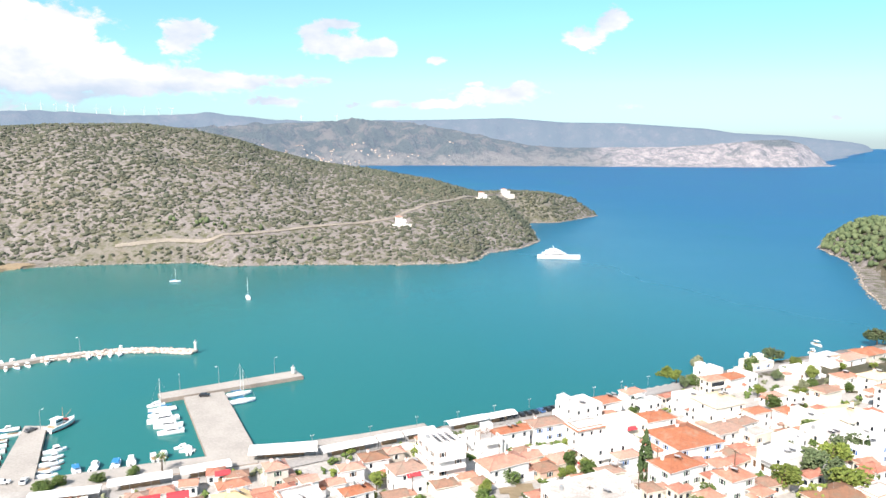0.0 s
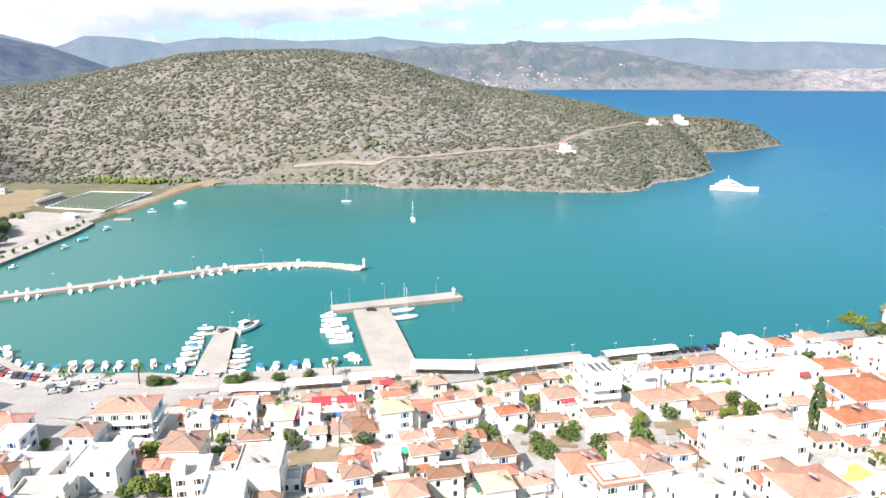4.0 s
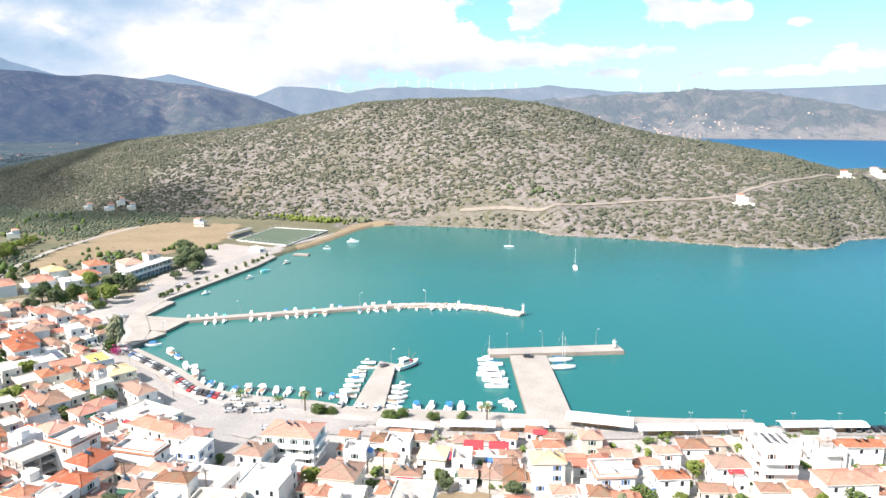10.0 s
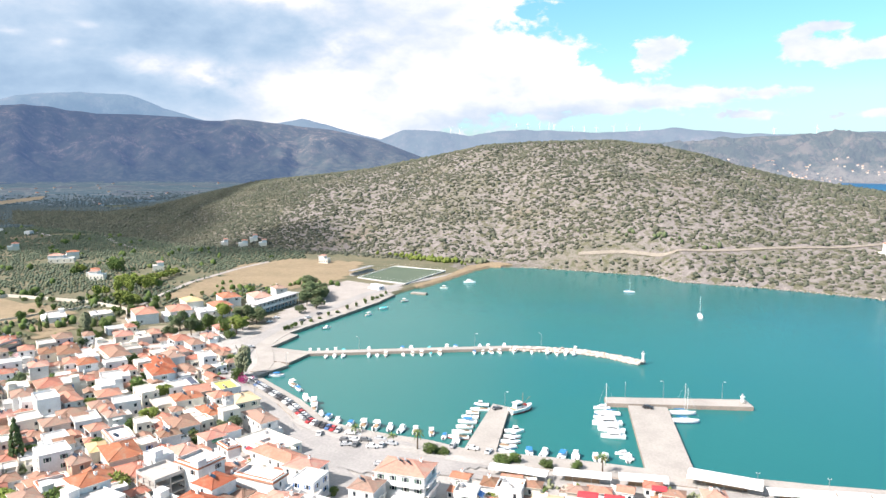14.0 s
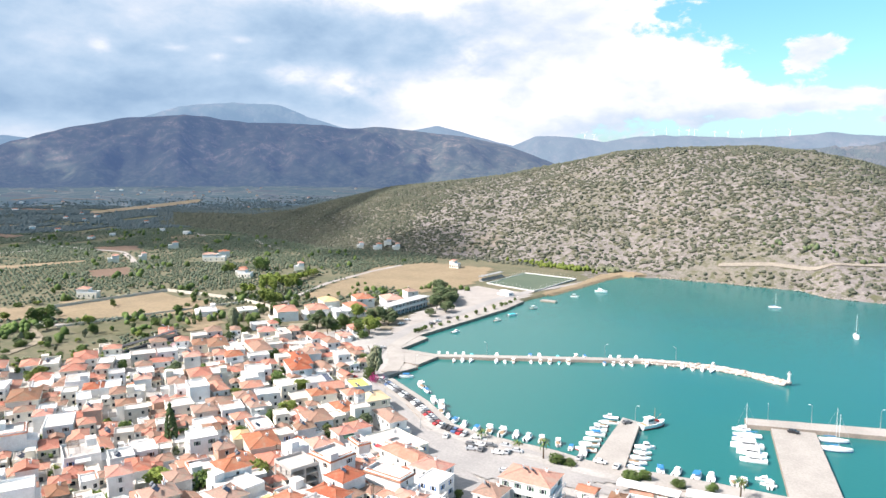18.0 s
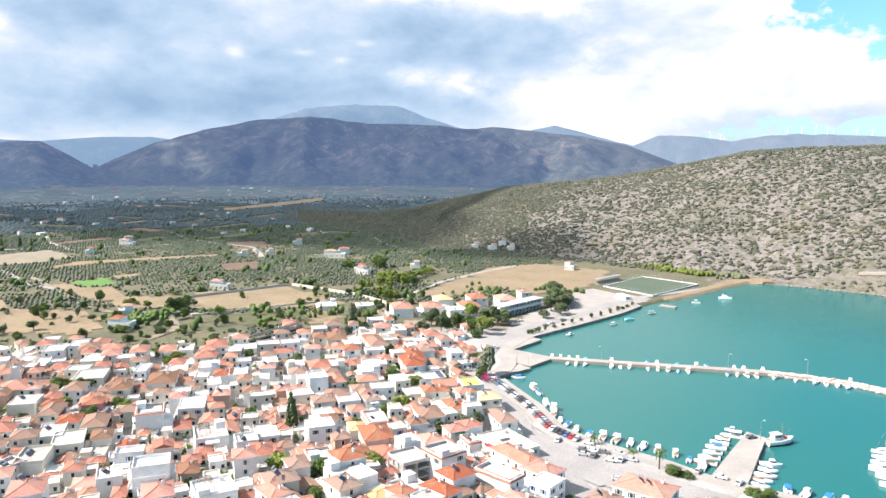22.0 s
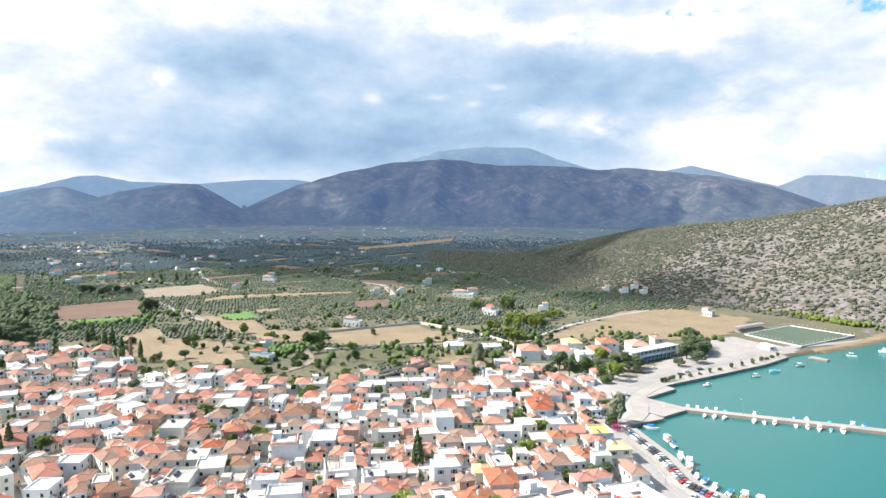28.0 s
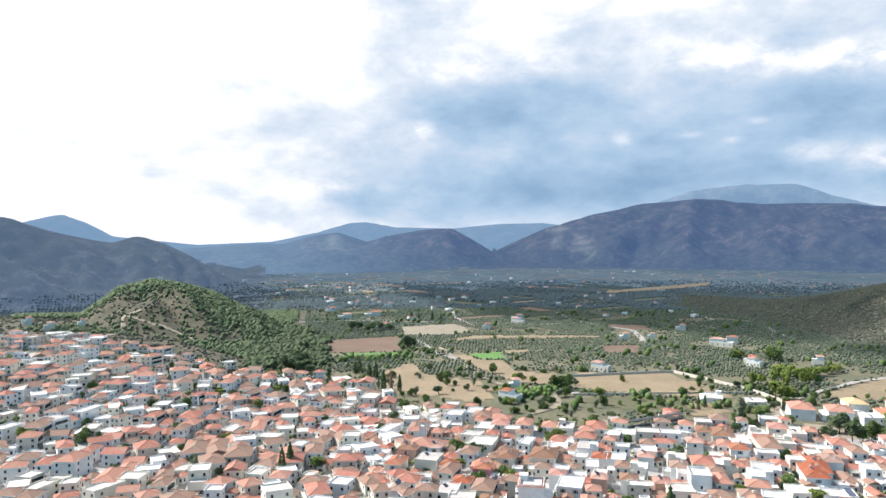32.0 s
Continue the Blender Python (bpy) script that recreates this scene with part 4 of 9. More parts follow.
drape("harbour_square", [(-205, 176), (-190, 188), (-150, 198), (-120, 196), (-132, 180), (-150, 168), (-178, 162)], ASPHALT, "pale worn harbour square", "square", 2.5, 0.38)
strip("promenade", [(-205, 192), (-195, 189), (-181, 189), (-165, 191.5), (-150, 195), (-136, 196.5), (-126, 199.5), (-111, 205)], 9, PAVING, "broad pale paved promenade along the quay", "promenade", 0.46)
strip("dirt_track", [(-280, 613), (-240, 623), (-188, 630), (-151, 650), (-118, 672), (-72, 692), (-48, 700), (-37, 723), (-11, 758), (18, 823), (45, 883), (82, 950)], 3.4, TRACK, "pale dirt track cut across the rocky hillside", "track", 0.7)
drape("beach", [(-318, 432), (-341, 500), (-345, 545), (-340, 574), (-330, 584), (-345, 592), (-358, 590), (-364, 556), (-350, 500), (-345, 446)], STRAW, "spit of dry grass and sand along the bay", "beach", 2.5, 0.45)
strip("beach", [(-44, 236), (-30, 241), (-12, 249), (4, 257)], 5, SAND, "narrow shingle beach beside the pier", "beach", 0.3)


# the football ground
def football_ground():
    c = [(-403, 447), (-352, 446), (-363, 518), (-416, 513)]
    z = max(height(*p) for p in c) + 0.5
    ob = tagged(new("football_pitch", Build().prism([c[0], c[1], c[2], c[3]], 0, z, 1, 0).mesh("football_pitch", [TURF, QUAY])), "worn green football pitch with a pale kerb", "sports field", kind="structure")
    b = Build()
    rim = c + [c[0]]
    for (x0, y0), (x1, y1) in zip(rim, rim[1:]):
        n = 14
        for k in range(n):
            x, y = x0 + (x1 - x0) * k / n, y0 + (y1 - y0) * k / n
            b.tube((x, y, z), (x, y, z + 3), 0.06, 0.06, 4)
        d = Vector((x1 - x0, y1 - y0, 0)).normalized() * 0.2
        nr = Vector((-d.y, d.x, 0))
        a, e = Vector((x0, y0, z)), Vector((x1, y1, z))
        b.face_set([a - nr, e - nr, e + nr, a + nr, a - nr + Vector((0, 0, .5)), e - nr + Vector((0, 0, .5)), e + nr + Vector((0, 0, .5)), a + nr + Vector((0, 0, .5))],
                   [(4, 5, 6, 7), (0, 1, 5, 4), (2, 3, 7, 6)])
    wall = tagged(new("pitch_wall", b.mesh("pitch_wall", [WHITE])), "low white wall and thin posts round the football pitch", "wall", kind="structure")
    stand = thing("grandstand", (-412, 452, z - 0.4), radians(98), "low grey open grandstand beside the pitch", "grandstand")
    for s in range(4):
        part("step", Build().box(0, s * 1.0, 0, 34, s * 1.0 + 1.0, 0.5 + s * 0.45).mesh("step", [QUAY]), stand)
    part("roof", Build().box(0, 1, 4.2, 34, 5.4, 4.4).mesh("roof", [STEEL]), stand)
    for s in range(6):
        part("post", Build().tube((1 + s * 6.4, 4.6, 0), (1 + s * 6.4, 4.6, 4.2), 0.1, 0.1, 5).mesh("post", [STEEL]), stand)
    return ob


football_ground()

# houses, placed to fit the camera's view: x, y, width, depth, storeys, kind
HOUSES_A = [(108, 168, 10.6, 7.3, 2, 's'), (140, 223, 11.6, 10.7, 2, 'f'), (170, 271, 10.5, 7.2, 1, 'h'), (178, 286, 13.4, 9.2, 2, 'y'), (124, 203, 14.1, 11.4, 2, 'f'), (207, 340, 17.2, 11.8, 1, 'h'), (136, 231, 16.8, 13.5, 2, 'y'), (97, 167, 16.2, 9.3, 2, 'h'), (192, 331, 16.5, 9.5, 1, 'h'), (167, 289, 10.9, 7.5, 2, 'h'), (121, 214, 16, 12.9, 2, 'c'), (148, 268, 11.2, 7.7, 2, 'h'), (182, 331, 15, 10.3, 1, 'f'), (124, 234, 11.7, 8.1, 2, 'f'), (160, 312, 17.8, 10.2, 1, 'f'), (107, 211, 10.6, 7.3, 2, 'f')]
HOUSES_B = [(122, 241, 11.9, 8.2, 2, 'h'), (99, 198, 13.3, 10.7, 2, 'f'), (131, 274, 8.9, 6.1, 1, 'h'), (96, 204, 8.5, 5.8, 1, 'h'), (100, 219, 9.9, 6.8, 2, 'f'), (111, 244, 8.9, 6.1, 2, 'h'), (145, 323, 14.1, 9.7, 1, 'c'), (101, 232, 10.3, 5.9, 2, 'h'), (78, 182, 9.3, 7.5, 2, 'h'), (122, 293, 11.5, 8, 2, 'h'), (92, 225, 13, 9, 2, 'h'), (99, 249, 15.8, 14.5, 3, 'y'), (116, 304, 11.8, 8.2, 2, 'f'), (95, 268, 11.5, 7.9, 2, 'f'), (57, 161, 10.8, 8.7, 1, 'w'), (76, 216, 19.8, 18.2, 2, 'h')]
HOUSES_C = [(66, 193, 13.9, 9.6, 2, 'h'), (75, 243, 13.2, 9.1, 2, 'h'), (45, 149, 15.8, 12.7, 2, 'h'), (75, 274, 9.4, 6.5, 2, 'h'), (55, 204, 8.8, 5.1, 2, 'h'), (62, 239, 16.6, 11.5, 2, 'f'), (49, 199, 7.9, 5.4, 1, 'n'), (51, 210, 18.8, 9.7, 3, 'v'), (62, 264, 12, 8.3, 2, 'h'), (38, 173, 23.5, 16.2, 2, 'f'), (49, 236, 12.7, 8.7, 2, 's'), (50, 253, 14.9, 12, 3, 'f'), (39, 213, 13.2, 7.6, 1, 'h'), (26, 147, 9.6, 7.8, 2, 'f'), (31, 205, 7.6, 6.2, 1, 'h'), (36, 241, 13.7, 7.9, 2, 'h')]
HOUSES_D = [(22, 150, 7.4, 6.8, 1, 'f'), (28, 217, 6.7, 5.4, 1, 'g'), (19, 169, 9.1, 5.3, 1, 'n'), (23, 234, 15, 6, 2, 'g'), (18, 203, 15.6, 9, 2, 'h'), (13, 153, 8, 7.3, 2, 'h'), (14, 229, 10.4, 10.8, 2, 'f'), (9, 161, 9.6, 8.8, 2, 'h'), (5, 146, 10.9, 8.8, 2, 's'), (4, 184, 9.8, 6.8, 1, 'f'), (1, 195, 7.6, 5.2, 1, 'n'), (0, 207, 11.3, 14.3, 4, 't'), (-2, 151, 10.7, 9.9, 2, 'h'), (-3, 145, 7.2, 5, 1, 'c'), (-10, 202, 12.1, 8.4, 2, 'h'), (-15, 217, 6.3, 5, 2, 'h')]
HOUSES_E = [(-13, 146, 8.4, 5, 1, 'h'), (-21, 212, 8.9, 7.2, 2, 'h'), (-23, 185, 9.4, 5.4, 2, 'h'), (-27, 204, 7.9, 5.4, 2, 'h'), (-22, 156, 7.3, 7.6, 2, 'h'), (-20, 138, 7.5, 7.7, 2, 'y'), (-31, 200, 5, 5, 1, 'g'), (-33, 172, 5, 5, 1, 'g'), (-38, 195, 5.2, 5, 2, 'g'), (-38, 181, 11.6, 10.6, 2, 's'), (-39, 172, 6.7, 6.9, 1, 'h'), (-32, 141, 8.8, 5.1, 2, 'h'), (-50, 206, 7.3, 6.7, 2, 'h'), (-40, 153, 7.3, 5.9, 2, 'h'), (-47, 169, 7.7, 5, 1, 'h'), (-38, 131, 8.5, 7.8, 2, 'h')]
HOUSES_F = [(-59, 193, 9.7, 5.6, 2, 'h'), (-54, 175, 10, 8, 3, 'y'), (-49, 152, 7.5, 7.8, 1, 'c'), (-62, 174, 8.7, 10, 1, 'd'), (-52, 138, 7.4, 6.8, 2, 'h'), (-68, 172, 6.6, 9.1, 1, 'd'), (-74, 186, 9.3, 6.4, 1, 'c'), (-50, 123, 7.7, 5, 2, 'h'), (-74, 168, 5.2, 5, 1, 'g'), (-86, 192, 6.8, 5.5, 1, 'h'), (-78, 173, 6.2, 8.6, 2, 'f'), (-86, 171, 8.6, 8.9, 2, 'y'), (-96, 181, 7.1, 5, 2, 'n'), (-73, 134, 11, 13.9, 3, 'c'), (-86, 155, 8.6, 6, 2, 'h'), (-100, 176, 8.6, 7.9, 2, 'f')]
HOUSES_G = [(-84, 142, 5.3, 7.3, 2, 'h'), (-106, 175, 6, 6.9, 2, 'h'), (-77, 125, 10.2, 10.5, 2, 'f'), (-108, 165, 7.6, 6.1, 2, 'f'), (-116, 174, 6.1, 5, 2, 'g'), (-90, 133, 9, 10.3, 2, 'c'), (-101, 147, 10.9, 11.3, 2, 'n'), (-128, 162, 17.7, 12.2, 3, 'a'), (-114, 142, 5, 7.5, 1, 'r'), (-359, 421, 15.7, 5.4, 1, 'f'), (-115, 134, 12.8, 13.2, 2, 'f'), (-132, 149, 8.9, 9.2, 2, 'h'), (-120, 121, 13.5, 9.3, 1, 'c'), (-131, 130, 13.8, 12.7, 1, 'f'), (-149, 143, 8.7, 10, 2, 'b'), (-116, 109, 14.7, 8.4, 1, 'f')]
HOUSES_H = [(-158, 150, 12.5, 9.5, 2, 'h'), (-400, 358, 13.7, 9.4, 2, 'h'), (-139, 123, 5, 5, 1, 'h'), (-152, 133, 5, 6, 1, 'f'), (-126, 110, 7.6, 7, 2, 'f'), (-389, 330, 22, 14, 2, 'a'), (-171, 151, 22, 8.5, 2, 'h'), (-190, 163, 23, 15, 1, 'c'), (-131, 109, 5, 7.4, 1, 'h'), (-207, 174, 18, 8, 2, 'h'), (-146, 119, 8.2, 5.6, 1, 'h'), (-404, 316, 20, 14, 2, 'a'), (-229, 184, 12.5, 11.5, 2, 'y'), (-179, 140, 6.5, 6, 1, 'h'), (-216, 167, 6.4, 7.4, 3, 'f'), (-191, 147, 8.7, 5, 2, 's')]
HOUSES_I = [(-247, 190, 14.1, 9.7, 2, 'w'), (-346, 265, 11.2, 10.3, 1, 'h'), (-386, 295, 18, 14, 2, 'a'), (-133, 99, 5.5, 6.3, 2, 'q'), (-335, 248, 9.5, 8.8, 1, 'h'), (-227, 167, 14.5, 8.3, 2, 'h'), (-204, 150, 8.5, 7.8, 2, 'h'), (-380, 280, 16, 13, 2, 'v'), (-128, 93, 10.6, 7.3, 1, 'h'), (-202, 144, 7.8, 5, 1, 'h'), (-176, 125, 11.7, 10.8, 3, 's'), (-412, 292, 17.9, 12.4, 2, 'y'), (-155, 109, 11.9, 6.9, 2, 'h'), (-249, 172, 10.6, 12.2, 2, 'h'), (-138, 95, 12.1, 8.3, 2, 'q'), (-274, 188, 13.3, 12.2, 1, 'p')]
HOUSES_J = [(-198, 135, 9.9, 7.9, 2, 'h'), (-224, 152, 15, 10.4, 2, 'h'), (-314, 213, 15, 8.6, 2, 'h'), (-151, 102, 8.2, 6.6, 2, 'f'), (-308, 206, 14.7, 10.1, 2, 'h'), (-217, 142, 7.3, 7.6, 2, 'h'), (-405, 253, 23, 15, 2, 'a'), (-396, 271, 20, 15, 2, 'a'), (-300, 195, 27.1, 9.4, 2, 'h'), (-292, 188, 23.1, 10.6, 2, 'h'), (-182, 116, 11.7, 10.8, 2, 'k'), (-192, 122, 8.5, 6.9, 3, 'f'), (-332, 208, 10.1, 7, 1, 'h'), (-158, 98, 7.1, 5.8, 2, 'h'), (-352, 218, 10.7, 8.6, 2, 'c'), (-342, 204, 12, 8.3, 2, 'c')]
HOUSES_K = [(-337, 201, 14.1, 11.3, 2, 'c'), (-364, 214, 12.7, 10.2, 2, 'h'), (-253, 143, 8.5, 6.9, 2, 'h'), (-292, 164, 14.6, 10, 2, 'f'), (-353, 197, 11.6, 8, 2, 'c'), (-434, 240, 14.8, 11.9, 1, 'f'), (-268, 146, 10, 8.1, 2, 'h'), (-329, 174, 12.1, 9.7, 2, 'h'), (-355, 179, 19.9, 11.5, 2, 'h'), (-308, 155, 12.5, 8.6, 2, 'f'), (-447, 220, 20.5, 11.8, 1, 'f'), (-263, 126, 10.7, 9.8, 2, 'd'), (-361, 172, 14.3, 8.2, 2, 'h'), (-224, 106, 10.1, 10.5, 3, 'f'), (-285, 134, 13.3, 9.2, 3, 'f'), (-341, 158, 10.8, 8.7, 2, 'h')]
HOUSES_L = [(-352, 163, 11.1, 7.7, 1, 'h'), (-305, 134, 12.1, 8.3, 2, 'h'), (-317, 138, 11.3, 9.1, 2, 'f'), (-194, 84, 9.6, 6.6, 2, 'h'), (-412, 176, 10.9, 8.7, 1, 'h'), (-405, 173, 12.6, 8.7, 1, 'h'), (-285, 118, 9, 7.2, 2, 'h'), (-266, 108, 10.6, 8.5, 1, 'n'), (-329, 130, 11.5, 7.9, 2, 'b'), (-320, 125, 9.9, 8, 2, 'h'), (-235, 90, 11.2, 10.3, 2, 'f'), (-305, 116, 11.9, 8.2, 2, 'f'), (-290, 106, 9.9, 8, 2, 'h'), (-205, 72, 8.9, 7.2, 3, 'h'), (-317, 110, 13.4, 9.2, 2, 'b'), (-268, 92, 11.5, 7.9, 1, 'g')]
HOUSES_M = [(-397, 136, 9, 6.2, 1, 'c'), (-320, 104, 10.9, 8.8, 2, 'h'), (-292, 94, 8.9, 7.2, 2, 'h'), (-337, 103, 15.2, 10.5, 2, 'f'), (-187, 57, 12.7, 11.7, 2, 'f'), (-247, 75, 15.3, 12.3, 2, 'f'), (-285, 80, 16.2, 11.2, 2, 'f'), (-383, 105, 17.1, 9.8, 1, 'c'), (-221, 60, 10.3, 5.9, 1, 'h'), (-298, 78, 9, 7.2, 2, 'h'), (-326, 79, 18.9, 13.1, 2, 'n'), (-268, 64, 13.9, 8, 1, 'c'), (-197, 45, 10.7, 8.6, 2, 'h'), (-277, 62, 12.1, 11.1, 3, 's'), (-216, 48, 9.3, 11.7, 3, 'v'), (-364, 78, 10.7, 8.6, 2, 'h')]
HOUSES_N = [(-325, 62, 14.4, 8.3, 2, 'n'), (-383, 69, 12.3, 9.9, 2, 'h'), (-290, 51, 8.6, 6.9, 2, 'h'), (-225, 38, 9.9, 8, 2, 'f'), (-269, 44, 10.8, 7.5, 2, 'n'), (-309, 48, 10, 8.1, 2, 'q'), (-349, 54, 17.8, 14.4, 2, 'f'), (-260, 40, 12.5, 8.6, 1, 'c'), (-231, 32, 8.4, 6.8, 1, 'h'), (-241, 31, 8.7, 6, 2, 'h'), (-292, 37, 10.8, 8.7, 2, 'h'), (-315, 34, 9.2, 7.4, 2, 'h'), (-283, 30, 16.7, 9.6, 2, 'f'), (-344, 31, 10, 6.9, 2, 'h'), (-326, 26, 14.2, 11.4, 2, 'c'), (-228, 17, 12.8, 10.3, 2, 'h')]
HOUSES_O = [(-343, 18, 12.4, 10, 2, 'h'), (-250, 11, 8.9, 9.3, 2, 'h'), (-286, 11, 10.5, 7.2, 2, 'h'), (-321, 11, 12.1, 8.4, 2, 'h'), (-269, 8, 9.9, 6.9, 2, 'c')]
VIEW_HOUSES = HOUSES_A + HOUSES_B + HOUSES_C + HOUSES_D + HOUSES_E + HOUSES_F + HOUSES_G + HOUSES_H + HOUSES_I + HOUSES_J + HOUSES_K + HOUSES_L + HOUSES_M + HOUSES_N + HOUSES_O


# ---- houses ----
WALL_TINTS = {
    "white": surface("limewash_white", (0.765, 0.76, 0.745), (0.64, 0.625, 0.60), 5, 0.5, 0.85, 0.1, vary=0.06),
    "cream": surface("cream_plaster", (0.74, 0.69, 0.59), (0.65, 0.60, 0.51), 5, 0.5, 0.85, 0.1, vary=0.08),
    "grey": surface("bare_grey_plaster", (0.46, 0.44, 0.41), (0.36, 0.34, 0.32), 4, 0.5, 0.9, 0.2, vary=0.12),
    "pink": surface("rose_pink_plaster", (0.60, 0.24, 0.27), (0.52, 0.20, 0.23), 4, 0.5, 0.85, 0.1),
    "stone": surface("weathered_stone_plaster", (0.58, 0.53, 0.46), (0.47, 0.42, 0.36), 3, 0.5, 0.9, 0.3, vary=0.12),
    "salmon": surface("salmon_plaster", (0.62, 0.40, 0.30), (0.55, 0.34, 0.26), 4, 0.5, 0.85, 0.1, vary=0.06),
}


def tile_material(name, a, b, stain):
    """Clay tiles: courses down the slope, mottled tile by tile, with lichen stains"""
    mat, add, bsdf = material(name, 0.85, 0, 0.2)
    p = place(add)
    cell = add("ShaderNodeTexVoronoi", {"Vector": p, "Scale": 1.9}).outputs["Color"]
    one = add("ShaderNodeSeparateXYZ", {0: cell}).outputs[0]
    c = mix(add, one, a, b)
    c = mix(add, span(add, grain(add, p, 0.35, 6), 0.48, 0.68, 0, 0.85), c, stain)
    rnd = add("ShaderNodeObjectInfo").outputs["Random"]
    c = add("ShaderNodeHueSaturation", {"Color": c, "Value": span(add, rnd, 0, 1, 0.8, 1.14), "Saturation": span(add, rnd, 0.1, 0.9, 1.1, 0.78)}).outputs[0]
    relief(mat, add, bsdf, add("ShaderNodeTexWave", {"Vector": p, "Scale": 1.3, "Distortion": 2.5, "Detail": 2.0}).outputs["Fac"], 0.3, 0.08)
    return coloured(mat, bsdf, c)


TILE = tile_material("terracotta_tiles", (0.44, 0.192, 0.12), (0.35, 0.152, 0.10), (0.36, 0.24, 0.175))
OLD_TILE = tile_material("old_brown_tiles", (0.307, 0.167, 0.112), (0.233, 0.14, 0.0977), (0.223, 0.177, 0.13))
RED_TILE = tile_material("dark_red_tiles", (0.30, 0.07, 0.05), (0.24, 0.06, 0.045), (0.22, 0.10, 0.07))
RUST_TILE = tile_material("rust_red_tiles", (0.40, 0.142, 0.088), (0.32, 0.116, 0.075), (0.33, 0.20, 0.14))
PALE_TILE = tile_material("sun_bleached_tiles", (0.60, 0.44, 0.22), (0.55, 0.38, 0.2), (0.5, 0.4, 0.26))
SCREED = surface("roof_screed", (0.52, 0.48, 0.445), (0.34, 0.315, 0.29), 3, 0.5, 0.9, 0.2, vary=0.12)
WHITE_ROOF = surface("whitewashed_roof", (0.72, 0.705, 0.68), (0.52, 0.50, 0.47), 5, 0.6, 0.85, 0.1, vary=0.05)
YELLOW = surface("yellow_painted_roof", (0.72, 0.58, 0.12), (0.64, 0.52, 0.12), 5, 0.6, 0.8)
GLASS, _a, _b = material("window_glass", 0.12, 0, 0.5)
_b.inputs["Base Color"].default_value = (0.025, 0.032, 0.04, 1)
SHUTTER = {
    "brown": surface("brown_shutter", (0.16, 0.085, 0.045), (0.12, 0.065, 0.035), 1, 0.1, 0.6),
    "blue": surface("blue_shutter", (0.05, 0.17, 0.42), (0.04, 0.13, 0.34), 1, 0.1, 0.6),
    "green": surface("green_shutter", (0.04, 0.11, 0.07), (0.03, 0.09, 0.06), 1, 0.1, 0.6),
    "pale": surface("pale_shutter", (0.62, 0.61, 0.58), (0.55, 0.54, 0.5), 1, 0.1, 0.6),
}
PANEL = surface("solar_panel_glass", (0.02, 0.03, 0.06), (0.03, 0.045, 0.09), 2, 0.3, 0.15, spec=0.6)
AWNING = surface("white_canvas", (0.82, 0.82, 0.80), (0.74, 0.73, 0.71), 3, 0.3, 0.8)
RED_CLOTH = surface("red_canvas", (0.50, 0.05, 0.06), (0.42, 0.045, 0.055), 2, 0.3, 0.8)
GREEN_CLOTH = surface("green_netting", (0.05, 0.36, 0.24), (0.04, 0.3, 0.2), 2, 0.3, 0.8)


def window_mesh(shutter):
    """Shutters, frame and recessed pane in one folded skin"""
    w = 1.1 if shutter else 0.62
    profile = [(-w, 0.0, 1), (-w, 0.09, 1), (-0.62, 0.09, 2), (-0.62, 0.12, 2), (-0.5, 0.12, 2), (-0.5, 0.03, 0), (0.5, 0.03, 2), (0.5, 0.12, 2), (0.62, 0.12, 2), (0.62, 0.09, 1), (w, 0.09, 1), (w, 0.0, 1)]
    zs = (-0.68, 0.68)
    n = len(profile)
    vs = [(x, y, z) for z in zs for x, y, _ in profile]
    b = Build()
    b.face_set(vs, [])
    for i in range(n - 1):
        b.f.append((i + 1, i, n + i, n + i + 1))
        b.k.append(profile[i][2] if (shutter or profile[i][2] != 1) else 2)
    b.f.append(tuple(range(n)))
    b.f.append(tuple(range(2 * n - 1, n - 1, -1)))
    b.k += [2, 2]
    return b.mesh("window", [GLASS, SHUTTER[shutter or "pale"], WHITE])


WINDOW = {k: window_mesh(k) for k in ("brown", "blue", "green", "pale")}
WINDOW["plain"] = window_mesh("")


def door_mesh(k):
    return Build().box(-0.5, -0.02, 0, 0.5, 0.09, 2.1, 0).box(-0.6, -0.02, 0, -0.5, 0.14, 2.2, 1).box(0.5, -0.02, 0, 0.6, 0.14, 2.2, 1).box(-0.6, -0.02, 2.1, 0.6, 0.14, 2.25, 1).mesh("door", [SHUTTER[k], WHITE])


DOOR = {k: door_mesh(k) for k in ("brown", "blue", "green", "pale")}
CHIMNEY = Build().box(-0.35, -0.35, -0.8, 0.35, 0.35, 1.1, 0).box(-0.45, -0.45, 1.1, 0.45, 0.45, 1.22, 0).box(-0.2, -0.2, 1.22, 0.2, 0.2, 1.5, 1).mesh("chimney", [WHITE, TILE])
HEATER_PANEL = Build().face_set([(-1, -1.1, .25), (1, -1.1, .25), (1, 0.3, 1.2), (-1, 0.3, 1.2), (-1, -1.1, .15), (1, -1.1, .15), (1, 0.3, 1.1), (-1, 0.3, 1.1)],
                                [(0, 1, 2, 3), (7, 6, 5, 4), (0, 4, 5, 1), (1, 5, 6, 2), (2, 6, 7, 3), (3, 7, 4, 0)]).mesh("solar_panel", [PANEL])
HEATER_TANK = Build().tube((-0.95, 0.35, 1.3), (0.95, 0.35, 1.3), 0.28, 0.28, 8).mesh("tank", [STEEL])
ROOF_OVER = 0.45


